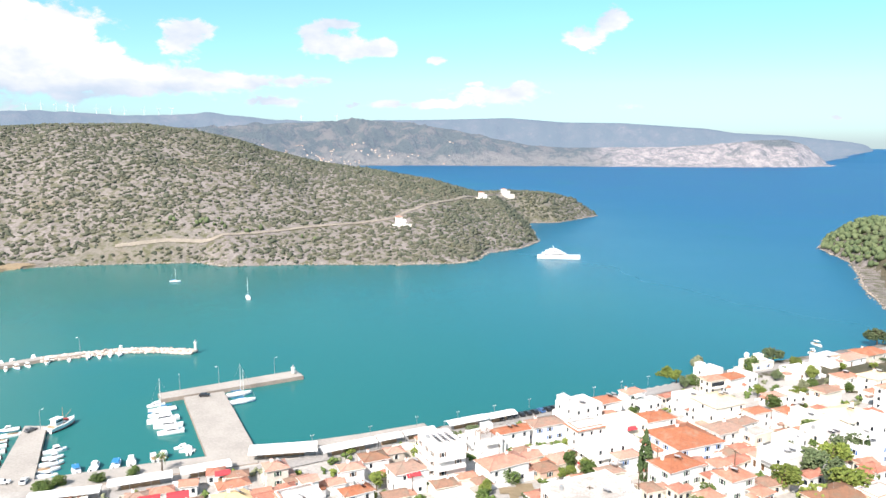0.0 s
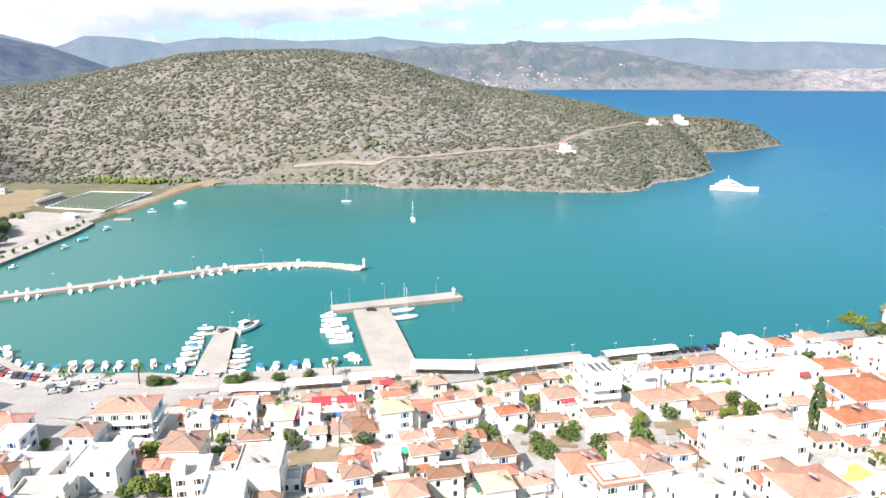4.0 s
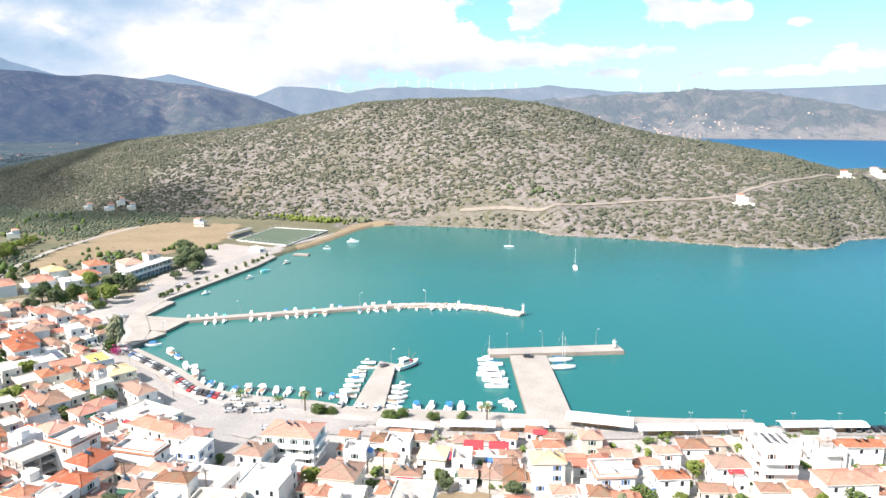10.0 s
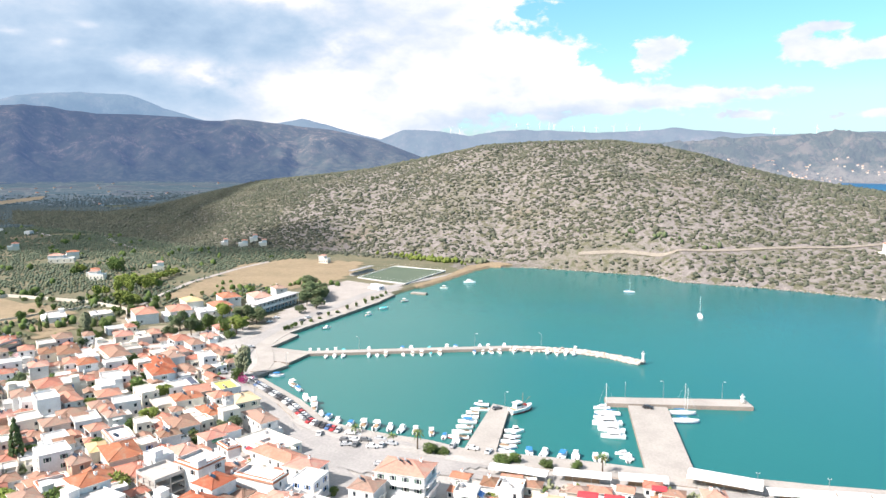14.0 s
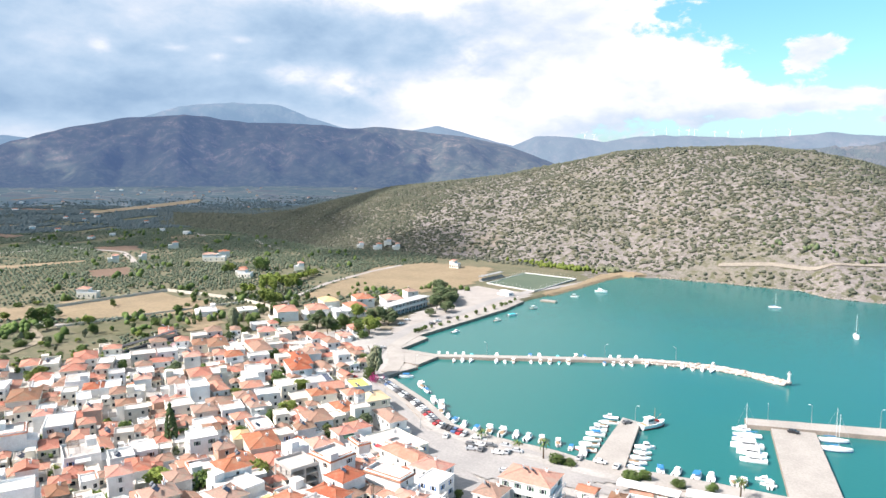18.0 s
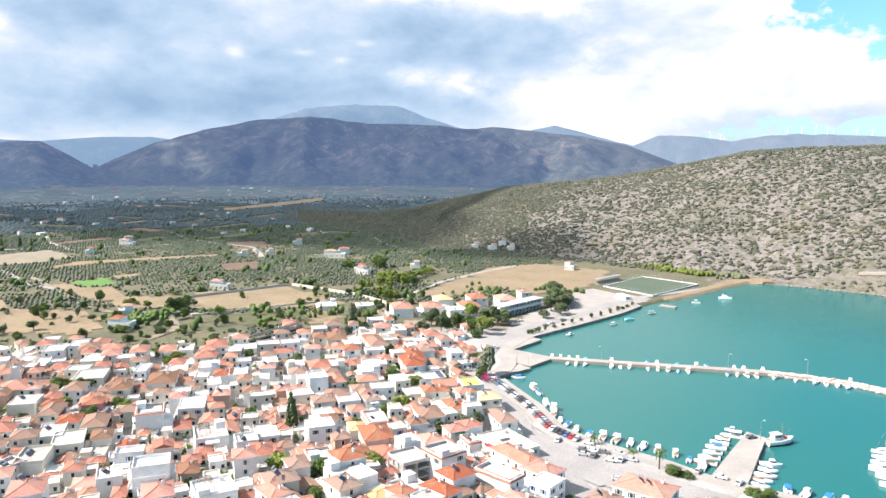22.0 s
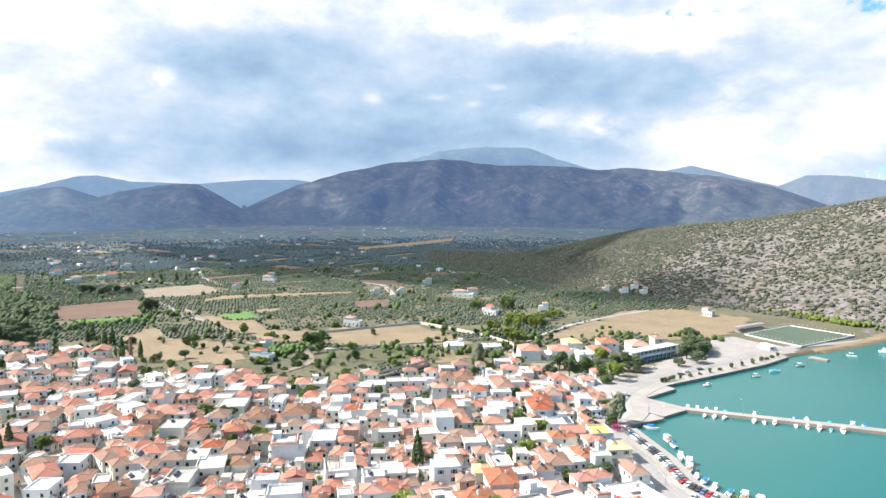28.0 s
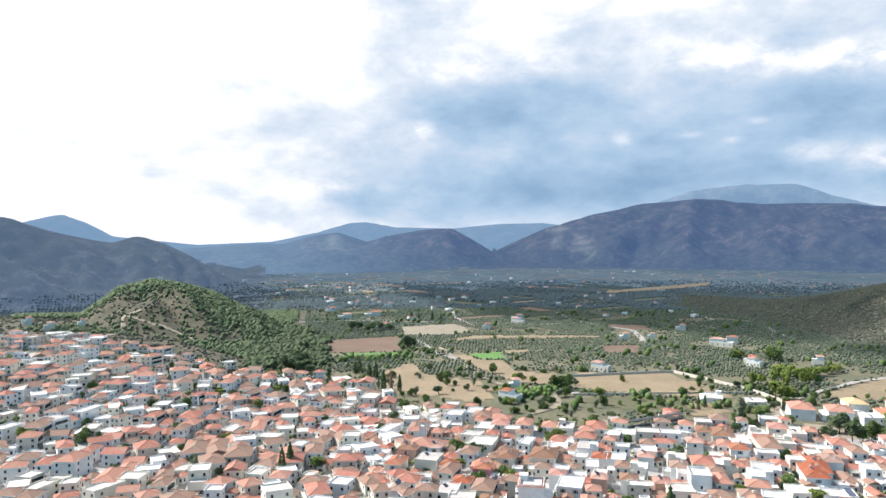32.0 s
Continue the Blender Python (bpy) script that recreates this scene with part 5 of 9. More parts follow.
def hip_roof(w, d, pitch, gable):
    """A tiled roof with eaves: hipped, or gabled along its longer side"""
    W, D = w / 2 + ROOF_OVER, d / 2 + ROOF_OVER
    b = Build()
    swap = D > W
    if swap:
        W, D = D, W
    h = D * pitch
    run = W if gable else max(W - D, 0.05)
    t = 0.18
    vs = [(-W, -D, 0), (W, -D, 0), (W, D, 0), (-W, D, 0), (-run, 0, h), (run, 0, h)]
    lo = [(x, y, -t) for x, y, z in vs[:4]]
    if swap:
        vs = [(-y, x, z) for x, y, z in vs]
        lo = [(-y, x, z) for x, y, z in lo]
    b.face_set(vs, [(0, 1, 5, 4), (2, 3, 4, 5), (1, 2, 5), (3, 0, 4)], 0)
    b.face_set(vs[:4] + lo, [(0, 4, 5, 1), (1, 5, 6, 2), (2, 6, 7, 3), (3, 7, 4, 0), (7, 6, 5, 4)], 1)
    # ridge caps
    for a, e in ((4, 5),) + (() if gable else ((0, 4), (3, 4), (1, 5), (2, 5))):
        b.tube(vs[a], vs[e], 0.14, 0.14, 5, 0)
    return b, h


def flat_roof(w, d, par):
    b = Build()
    W, D, t = w / 2 + 0.02, d / 2 + 0.02, 0.22
    b.box(-W + t, -D + t, -0.1, W - t, D - t, 0.06, 0)
    for x0, y0, x1, y1 in ((-W, -D, W, -D + t), (-W, D - t, W, D), (-W, -D + t, -W + t, D - t), (W - t, -D + t, W, D - t)):
        b.box(x0, y0, -0.12, x1, y1, par, 1)
    return b


KINDS = {  # kind: wall, roof, words, roof words
    "h": ("white", TILE, "white house with a hipped terracotta tile roof"), "g": ("white", TILE, "low white house with a gabled tile roof"),
    "n": ("cream", OLD_TILE, "cream house with an old brown tile roof"), "r": ("stone", RED_TILE, "small stone house with a dark red tile roof"),
    "d": ("stone", OLD_TILE, "weathered half-ruined stone house with worn tiles"), "w": ("white", YELLOW, "white house with a yellow painted roof"),
    "f": ("white", WHITE_ROOF, "white cubic house with a flat whitewashed roof"), "c": ("cream", SCREED, "plain plastered building with a bare grey flat roof"),
    "y": ("cream", PALE_TILE, "cream house with a pale yellow tile roof"), "b": ("white", WHITE_ROOF, "white flat-roofed house with blue shutters and doors"),
    "s": ("white", WHITE_ROOF, "white house with a tile-edged roof terrace"), "t": ("white", WHITE_ROOF, "tall white flat-roofed hotel with solar panels"),
    "v": ("white", WHITE_ROOF, "white apartment block with long balconies"), "a": ("white", TILE, "white apartment house with balconies and orange tile roof"),
    "q": ("pink", TILE, "rose pink house with orange roof tiles"), "k": ("grey", SCREED, "unfinished grey concrete building frame"),
    "p": ("white", PANEL, "white chapel-like hall with a dark blue panelled roof"),
}


def balcony(parent, w, at, turn):
    b = Build().box(-w / 2, 0, -0.15, w / 2, 1.3, 0.0, 0)
    slab = part("balcony", b.mesh("balcony", [WHITE]), parent, at, turn)
    part("parapet", Build().box(-w / 2, 1.18, 0.0, w / 2, 1.3, 0.95).mesh("parapet", [WHITE if w > 5 else STEEL]), slab)


def wing(parent, w, d, storeys, lift, wall, roof_mat, rnd):
    """A lower wing against one side: a tiled lean-to, or a terrace with its parapet"""
    e, f = rnd.choice((-1, 1)), rnd.random() < 0.6
    run, out = (d if f else w) * rnd.uniform(0.45, 0.95), rnd.uniform(1.8, 3.2)
    h = lift + 2.85 * max(1, storeys - 1) - (0.2 if storeys > 1 else 0.4)
    shift = ((d if f else w) - run) / 2 * rnd.choice((-1, 0, 1))
    at = (e * (w / 2 + out / 2 - 0.05), shift, 0) if f else (shift, e * (d / 2 + out / 2 - 0.05), 0)
    turn = (-math.pi / 2 * e) if f else (0 if e > 0 else math.pi)
    b = Build().box(-run / 2, -out / 2, -0.8, run / 2, out / 2, h, 0)
    if rnd.random() < 0.5:
        b.face_set([(-run / 2 - .2, -out / 2, h + 0.7), (run / 2 + .2, -out / 2, h + 0.7), (run / 2 + .2, out / 2 + .3, h), (-run / 2 - .2, out / 2 + .3, h),
                    (-run / 2 - .2, -out / 2, h), (run / 2 + .2, -out / 2, h)], [(0, 3, 2, 1), (4, 3, 0), (1, 2, 5)], 1)
    else:
        for x0, y0, x1, y1 in ((-run / 2, out / 2 - .15, run / 2, out / 2), (-run / 2, -out / 2, -run / 2 + .15, out / 2 - .15), (run / 2 - .15, -out / 2, run / 2, out / 2 - .15)):
            b.box(x0, y0, h, x1, y1, h + 0.85, 0)
    for u in (-0.25, 0.25):
        b.box(u * run - 0.45, out / 2, lift + 1.0, u * run + 0.45, out / 2 + 0.04, lift + 2.2, 2)
    part("wing", b.mesh("wing", [WALL_TINTS[wall], roof_mat, GLASS]), parent, at, turn)


def house(x, y, w, d, storeys, kind, turn, rnd, detail=2):
    """One house with walls, roof, windows, doors and what stands on its roof"""
    wall, roof_mat, words = KINDS[kind]
    if kind in "hgf":
        wall = rnd.choice(("white",) * 11 + ("cream", "cream", "stone", "salmon" if kind == "h" else "cream"))
        if wall != "white":
            words = words.replace("white house", {"cream": "cream house", "stone": "stone-grey house", "salmon": "salmon house"}[wall]).replace("white cubic", wall + " cubic").replace("low white", "low " + wall)
        if kind == "h" and rnd.random() < 0.3:
            roof_mat = OLD_TILE
        elif kind in "hg" and x < -150 and int(7 * x + 13 * y) % 100 < 50:   # the old quarter's roofs are redder
            roof_mat = RUST_TILE
        if kind in "f" and rnd.random() < 0.5:
            roof_mat = SCREED
    c, s = math.cos(turn), math.sin(turn)
    corners = [height(x + c * a - s * e, y + s * a + c * e) for a in (-w / 2, w / 2) for e in (-d / 2, d / 2)]
    z0 = min(corners)
    base = max(corners) + 0.15
    h = storeys * 2.85 + (base - z0)
    name = "apartment_building" if kind in "vatk" or storeys > 2 else "cottage" if storeys == 1 else "house"
    ob = thing(name, (x, y, z0), turn, words, name.replace("_", " "), "buildings of the town")
    lo, hi = z0 - z0 - 0.6, h
    body = Build()
    body.box(-w / 2, -d / 2, lo, w / 2, d / 2, hi)
    if kind == "k":
        body = Build().box(-w / 2 + 0.5, -0.2, 0, w / 2 - 0.5, 0.1, h)
        for f in range(storeys + 1):
            part("floor_slab", Build().box(-w / 2, -d / 2, f * 2.85 - 0.2, w / 2, d / 2, f * 2.85 + 0.05).mesh("floor_slab", [WALL_TINTS["grey"]]), ob)
        for i in range(4):
            for j in range(3):
                px, py = -w / 2 + 0.2 + (w - 0.4) * i / 3, -d / 2 + 0.2 + (d - 0.4) * j / 2
                part("column", Build().box(px - 0.2, py - 0.2, -0.5, px + 0.2, py + 0.2, h).mesh("column", [WALL_TINTS["grey"]]), ob)
    part("wall", body.mesh("wall", [WALL_TINTS[wall], WALL_TINTS["grey" if wall != "white" else "stone"]]), ob)
    pitched = kind in "hgnrdyaq"
    top = h
    if pitched:
        b, rise = hip_roof(w, d, 0.34 if kind != "d" else 0.28, kind == "g")
        tiles = part("roof", b.mesh("roof", [roof_mat, WHITE if wall == "white" else WALL_TINTS[wall]]), ob, (0, 0, h + 0.18))
        if kind == "g":
            g = Build()
            W, D = (w / 2, d / 2) if d <= w else (d / 2, w / 2)
            for e in (-1, 1):
                tri = [(e * (W - 0.02), -D, h), (e * (W - 0.02), D, h), (e * (W - 0.02), 0, h + D * 0.34)]
                if d > w:
                    tri = [(-q, p, r) for p, q, r in tri]
                g.face_set(tri, [(0, 1, 2)])
            part("gable", g.mesh("gable", [WALL_TINTS[wall]]), ob)
        if detail and rnd.random() < 0.7:
            part("chimney", CHIMNEY, tiles, (w * rnd.uniform(-0.3, 0.3), d * 0.18, rise * 0.6 - 0.18))
    else:
        par = 0.9 if kind in "st" else rnd.choice((0.35, 0.5, 0.9))
        part("roof", flat_roof(w, d, par).mesh("roof", [roof_mat, WALL_TINTS[wall] if kind != "k" else WALL_TINTS["grey"]]), ob, (0, 0, h))
        if kind == "s":                                            # tiled skirt round a terrace
            b = Build()
            for e in (-1, 1):
                b.face_set([(-w / 2 - .5, e * (d / 2 + .5), 0.15), (w / 2 + .5, e * (d / 2 + .5), 0.15), (w / 2 - .7, e * (d / 2 - .8), 1.0), (-w / 2 + .7, e * (d / 2 - .8), 1.0)], [(0, 1, 2, 3) if e < 0 else (3, 2, 1, 0)])
                b.face_set([(e * (w / 2 + .5), -d / 2 - .5, 0.15), (e * (w / 2 + .5), d / 2 + .5, 0.15), (e * (w / 2 - .7), d / 2 - .8, 1.0), (e * (w / 2 - .7), -d / 2 + .8, 1.0)], [(0, 1, 2, 3) if e > 0 else (3, 2, 1, 0)])
            part("tile_skirt", b.mesh("tile_skirt", [TILE]), ob, (0, 0, h))
        if w > 7 and d > 6 and detail and rnd.random() < 0.55 and kind not in "kp":  # stair head
            sw, sd = min(3.4, w * 0.35), min(3.0, d * 0.4)
            sx, sy = (w / 2 - sw / 2 - 0.3) * rnd.choice((-1, 1)), (d / 2 - sd / 2 - 0.3) * rnd.choice((-1, 1))
            part("stair_head", Build().box(sx - sw / 2, sy - sd / 2, 0, sx + sw / 2, sy + sd / 2, 2.3).box(sx - sw / 2 - .15, sy - sd / 2 - .15, 2.3, sx + sw / 2 + .15, sy + sd / 2 + .15, 2.45).mesh("stair_head", [WALL_TINTS[wall]]), ob, (0, 0, h))
    if kind == "t":
        for r in range(3):
            for q in range(4):
                part("solar_panel", HEATER_PANEL, ob, (w * 0.05 + q * 2.1 - 2, d * 0.05 + r * 2.2 - 2, h + 0.1), 2.6 - turn)
    elif detail and rnd.random() < (0.5 if detail == 2 else 0.3) and kind not in "kdp":
        hx, hy = (w * rnd.uniform(-0.22, 0.22), -d * 0.18)
        hz = h + (0.06 if not pitched else min(w, d) * 0.2)
        for q in range(rnd.choice((1, 1, 2))):
            part("tank", HEATER_TANK, part("solar_panel", HEATER_PANEL, ob, (hx + 2.2 * q, hy, hz), 2.4 - turn))
    if kind not in "kpv" and rnd.random() < 0.62:
        wing(ob, w, d, storeys, base - z0, wall, roof_mat if pitched else WHITE_ROOF, rnd)
    # windows and doors storey by storey
    shut = "blue" if kind == "b" else rnd.choice(("brown", "pale", "green", "blue", "pale", "plain", "plain", "plain"))
    sides = [((0, -d / 2), w, math.pi), ((w / 2, 0), d, -math.pi / 2), ((-w / 2, 0), d, math.pi / 2), ((0, d / 2), w, 0.0)]
    door_side = rnd.choice((0, 1, 2))
    for si, ((ox, oy), length, ang) in enumerate(sides):
        if kind == "k":
            break
        n = max(1, int(length / (3.6 if detail == 2 else 5.4)))
        world = turn + ang + math.pi / 2
        away = math.cos(world) * x + math.sin(world) * y > 0.25 * math.hypot(x, y)
        if away:
            n = 1
        for f in range(storeys):
            if away and f == 0 and detail < 2:
                continue
            zz = base - z0 + f * 2.85 + 1.55
            for i in range(n):
                u = (i + 0.5) / n - 0.5
                lx, ly = ox + math.cos(ang) * u * length, oy + math.sin(ang) * u * length
                if f == 0 and si == door_side and i == n // 2:
                    part("door", DOOR[shut if shut != "plain" else "brown"], ob, (lx, ly, base - z0), ang)
                elif rnd.random() < (0.6 if detail == 2 else 0.55):
                    part("window", WINDOW[shut], ob, (lx, ly, zz), ang, (0.95, 1, 1.0))
        if detail == 2 and storeys > 1 and not away and (kind in "vat" or (si == door_side and rnd.random() < 0.5)):
            for f in range(1, storeys):
                bw = length * (0.9 if kind in "vat" else 0.5)
                balcony(ob, bw, (ox, oy, base - z0 + f * 2.85), ang)
    if detail == 2 and kind not in "kp":
        fit_out(ob, w, d, h, base - z0, storeys, pitched, sides, rnd)
    return ob


AC_UNIT = Build().box(-0.4, 0, -0.28, 0.4, 0.32, 0.28, 0).box(-0.3, 0.32, -0.2, 0.1, 0.34, 0.2, 1).mesh("air_conditioner", [WHITE, STEEL])
DISH = Build().tube((0, 0, 0), (0, 0, 0.7), 0.03, 0.03, 5, 1).tube((0, 0.02, 0.75), (0.05, 0.14, 0.8), 0.12, 0.42, 9, 0).mesh("satellite_dish", [WHITE, STEEL])
ROOF_TANK = Build().tube((0, 0, 0), (0, 0, 1.1), 0.55, 0.55, 10).tube((0, 0, 1.1), (0, 0, 1.25), 0.55, 0.2, 10).mesh("water_tank", [STEEL])
ANTENNA = Build().tube((0, 0, 0), (0, 0, 2.6), 0.03, 0.02, 4).box(-0.5, -0.02, 2.3, 0.5, 0.02, 2.34).box(-0.35, -0.02, 2.05, 0.35, 0.02, 2.09).mesh("aerial", [STEEL])


def fit_out(ob, w, d, h, lift, storeys, pitched, sides, rnd):
    """Awnings over openings, coolers on walls, dishes, tanks and pergolas on roofs"""
    (ox, oy), length, ang = rnd.choice(sides[:3])
    if rnd.random() < 0.4:
        cloth = rnd.choice((AWNING, AWNING, SHUTTER["pale"], RED_CLOTH, SHUTTER["green"], SHUTTER["blue"]))
        aw = min(length * 0.6, 4.5)
        part("awning", Build().face_set([(-aw / 2, 0.02, 0.75), (aw / 2, 0.02, 0.75), (aw / 2, 1.4, 0.1), (-aw / 2, 1.4, 0.1), (aw / 2, 1.4, -0.12), (-aw / 2, 1.4, -0.12)], [(0, 3, 2, 1), (3, 5, 4, 2), (0, 1, 2, 3)][:2]).mesh("awning", [cloth]), ob, (ox, oy, lift + 2.0 + 2.85 * (storeys - 1) * rnd.choice((0, 1))), ang)
    if rnd.random() < 0.4:
        part("air_conditioner", AC_UNIT, ob, (ox + math.cos(ang) * length * 0.38, oy + math.sin(ang) * length * 0.38, lift + 2.3), ang)
    if pitched:
        if rnd.random() < 0.45:
            part("aerial", ANTENNA, ob, (w * rnd.uniform(-0.2, 0.2), 0, h + min(w, d) * 0.14))
        return
    if rnd.random() < 0.3:
        part("water_tank", ROOF_TANK, ob, (-w * 0.3, d * 0.28, h + 0.05))
    if rnd.random() < 0.4:
        part("satellite_dish", DISH, ob, (w * 0.34, -d * 0.3, h + 0.05), rnd.uniform(0, 6))
    if rnd.random() < 0.14 and w > 6:
        pw, pd, mat = w * 0.45, min(d * 0.4, 3.4), rnd.choice((SHUTTER["brown"], WHITE))
        frame_bar = part("pergola", Build().box(-pw / 2, -pd / 2 - .06, 2.1, pw / 2, -pd / 2 + .06, 2.22).mesh("pergola", [mat]), ob, (-w * 0.1, -d * 0.18, h + 0.06))
        post = Build().box(-.06, -.06, 0, .06, .06, 2.1).mesh("post", [mat])
        slat = Build().box(-.1, -pd / 2 - .2, 2.22, .1, pd / 2 + .2, 2.32).mesh("slat", [mat])
        for e in (-1, 1):
            for f in (-1, 1):
                part("post", post, frame_bar, (e * pw / 2, f * pd / 2, 0))
        for i in range(7):
            part("slat", slat, frame_bar, (-pw / 2 + pw * i / 6, 0, 0))


def town_turn(x, y):
    """The streets follow the shore"""
    if x > -60:
        return radians(26)
    return radians(float(np.interp(x, (-330, -200, -150, -60), (-22, -14, 12, 22))))


taken = []
sites = []
GARDENS = [  # garden trees: x, y
    (37, 201), (43, 202), (-19, 200), (-20, 184), (-15, 174), (-7, 181), (-12, 168), (-77, 161), (-82, 166), (-41, 148), (-111, 146), (-104, 127), (-99, 128), (-94, 131), (-117, 202), (-103, 173),
    (-32, 166), (13, 192), (2, 174), (40, 160), (-29, 179), (20, 201), (23, 184), (-59, 165), (66, 175), (54, 214), (109, 218), (113, 211), (119, 210), (125, 212), (92, 185), (71, 182), (118, 188), (137, 264)]
GARDENS += [
    (125, 231), (-321, 40), (-307, 59), (-282, 59), (-269, 97), (-248, 154), (-244, 145), (-265, 173), (-230, 124), (-194, 109), (-176, 81), (-420, 13), (-406, 26), (-349, 45), (-244, 76), (-364, 91),
    (-404, 90), (-391, 123), (-391, 6), (-353, 42), (-312, 57), (-440, -128), (-381, -74), (-379, -143), (-477, -96), (-377, -170), (-453, -74), (-445, -109), (-216, 150), (-213, 164), (-142, 109), (-136, 103), (-206, 150)]
GARDENS += [
    (100, 311), (81, 303), (114, 322), (103, 295), (115, 333), (123, 334), (143, 343), (156, 348), (163, 343), (167, 330), (140, 317), (154, 313), (163, 306), (166, 285), (198, 321), (107, 301), (11, 247)]


GARDENS += [(-499, -62), (-426, -32), (-484, -90), (-448, -68), (-329, -25), (-277, 40), (-341, 50), (-472, 129), (-249, 81), (-329, 144), (-277, 147), (-190, 90), (-203, 83), (-323, 193), (-284, 172)]


def free(x, y, r):
    return all((x - a) ** 2 + (y - b) ** 2 > (r + q) ** 2 for a, b, q in taken)


def build_view_houses():
    rnd = random.Random(11)
    for x, y, w, d, storeys, kind in VIEW_HOUSES:
        turn = town_turn(x, y) + radians(rnd.uniform(-4, 4))
        w, d = w * 0.88, d * 0.88
        house(x, y, w, d, storeys, kind, turn, rnd, 2 if math.hypot(x, y) < 300 else 1)
        taken.append((x, y, 0.43 * (w + d) / 2))
        sites.append((x, y, w, d, turn))


TOWN_EDGE = ((-40, 330), (50, 330), (53, 490), (59, 470), (62, 440), (66, 418), (70, 405), (74, 412), (77, 398), (80, 425), (85, 448), (89, 495), (93, 560), (98, 580), (101, 580), (105, 620), (110, 700), (121, 720))


def far_house(b, x, y, w, d, storeys, kind, turn, rnd):
    """Walls, roof and windows of a house far up the town, into the joined mesh b"""
    m = Matrix.Translation((x, y, height(x, y) - 0.6)) @ Matrix.Rotation(turn, 4, "Z")
    one = Build()
    h = storeys * 2.85 + 0.8
    wall = rnd.choice((0, 0, 0, 1, 1, 2))
    old = rnd.random() < 0.4
    red = 8 if int(7 * x + 13 * y) % 100 < 55 else 3
    if math.hypot(x, y) > 330 and rnd.random() < 0.3:
        w, d = w * 1.35, d * 1.15
    one.box(-w / 2, -d / 2, 0, w / 2, d / 2, h, wall)
    if kind in "hgn":
        r, _ = hip_roof(w, d, 0.4, kind == "g")
        for q, k in zip(r.f, r.k):
            one.face_set([(r.v[i][0], r.v[i][1], r.v[i][2] + h + 0.18) for i in q], [tuple(range(len(q)))], (6 if old else red) if k == 0 else wall)
    else:
        r = flat_roof(w, d, 0.6)
        for q, k in zip(r.f, r.k):
            one.face_set([(r.v[i][0], r.v[i][1], r.v[i][2] + h) for i in q], [tuple(range(len(q)))], (7 if old else 4) if k == 0 else wall)
    for f in range(storeys):
        for e in (-1, 1):
            for u in (-0.28, 0.28):
                one.box(u * w - 0.5, e * d / 2 - 0.05, f * 2.85 + 1.6, u * w + 0.5, e * d / 2 + 0.05, f * 2.85 + 2.9, 5)
                one.box(e * w / 2 - 0.05, u * d - 0.5, f * 2.85 + 1.6, e * w / 2 + 0.05, u * d + 0.5, f * 2.85 + 2.9, 5)
    if storeys > 0 and rnd.random() < 0.7:                           # lower wing with a terrace or a tiled lean-to
        e, run, out = rnd.choice((-1, 1)), d * rnd.uniform(0.5, 0.95), rnd.uniform(1.8, 3.4)
        wh = 2.7 * max(1, storeys - 1) + 0.6
        x0, x1 = (w / 2 - 0.05, w / 2 + out) if e > 0 else (-w / 2 - out, -w / 2 + 0.05)
        one.box(x0, -run / 2, 0, x1, run / 2, wh, wall)
        if rnd.random() < 0.55:
            one.box(x0 - .2, -run / 2 - .2, wh, x1 + .2, run / 2 + .2, wh + 0.75, red, taper=0.7)
        else:
            one.box(x0 + .2, -run / 2 + .2, wh, x1 - .2, run / 2 - .2, wh + 0.05, 7)
            for q in (-1, 1):
                one.box(x0, q * (run / 2 - .1) - .08, wh, x1, q * (run / 2 - .1) + .08, wh + 0.8, wall)
        one.box(x1 - .02 if e > 0 else x0 - .03, -run * 0.3, 0.9, x1 + .03 if e > 0 else x0 + .02, run * 0.3, 2.5, 5)
    if storeys > 1 and rnd.random() < 0.6:                           # dark glass strip standing for a veranda's shade, with balcony, on a street side
        e = rnd.choice((-1, 1))
        for f in range(1, storeys):
            y0 = e * d / 2
            one.box(-w * 0.36, y0 - .06, f * 2.85 + 0.9, w * 0.36, y0 + .06, f * 2.85 + 2.9, 5)
            one.box(-w * 0.42, min(y0, y0 + e * 1.3), f * 2.85 + 0.7, w * 0.42, max(y0, y0 + e * 1.3), f * 2.85 + 0.85, 0)
            one.box(-w * 0.42, y0 + e * 1.2 - .06, f * 2.85 + 0.85, w * 0.42, y0 + e * 1.2 + .06, f * 2.85 + 1.65, wall)
    n = len(b.v)
    b.v += [tuple(m @ Vector(p)) for p in one.v]
    b.f += [tuple(n + i for i in q) for q in one.f]
    b.k += one.k


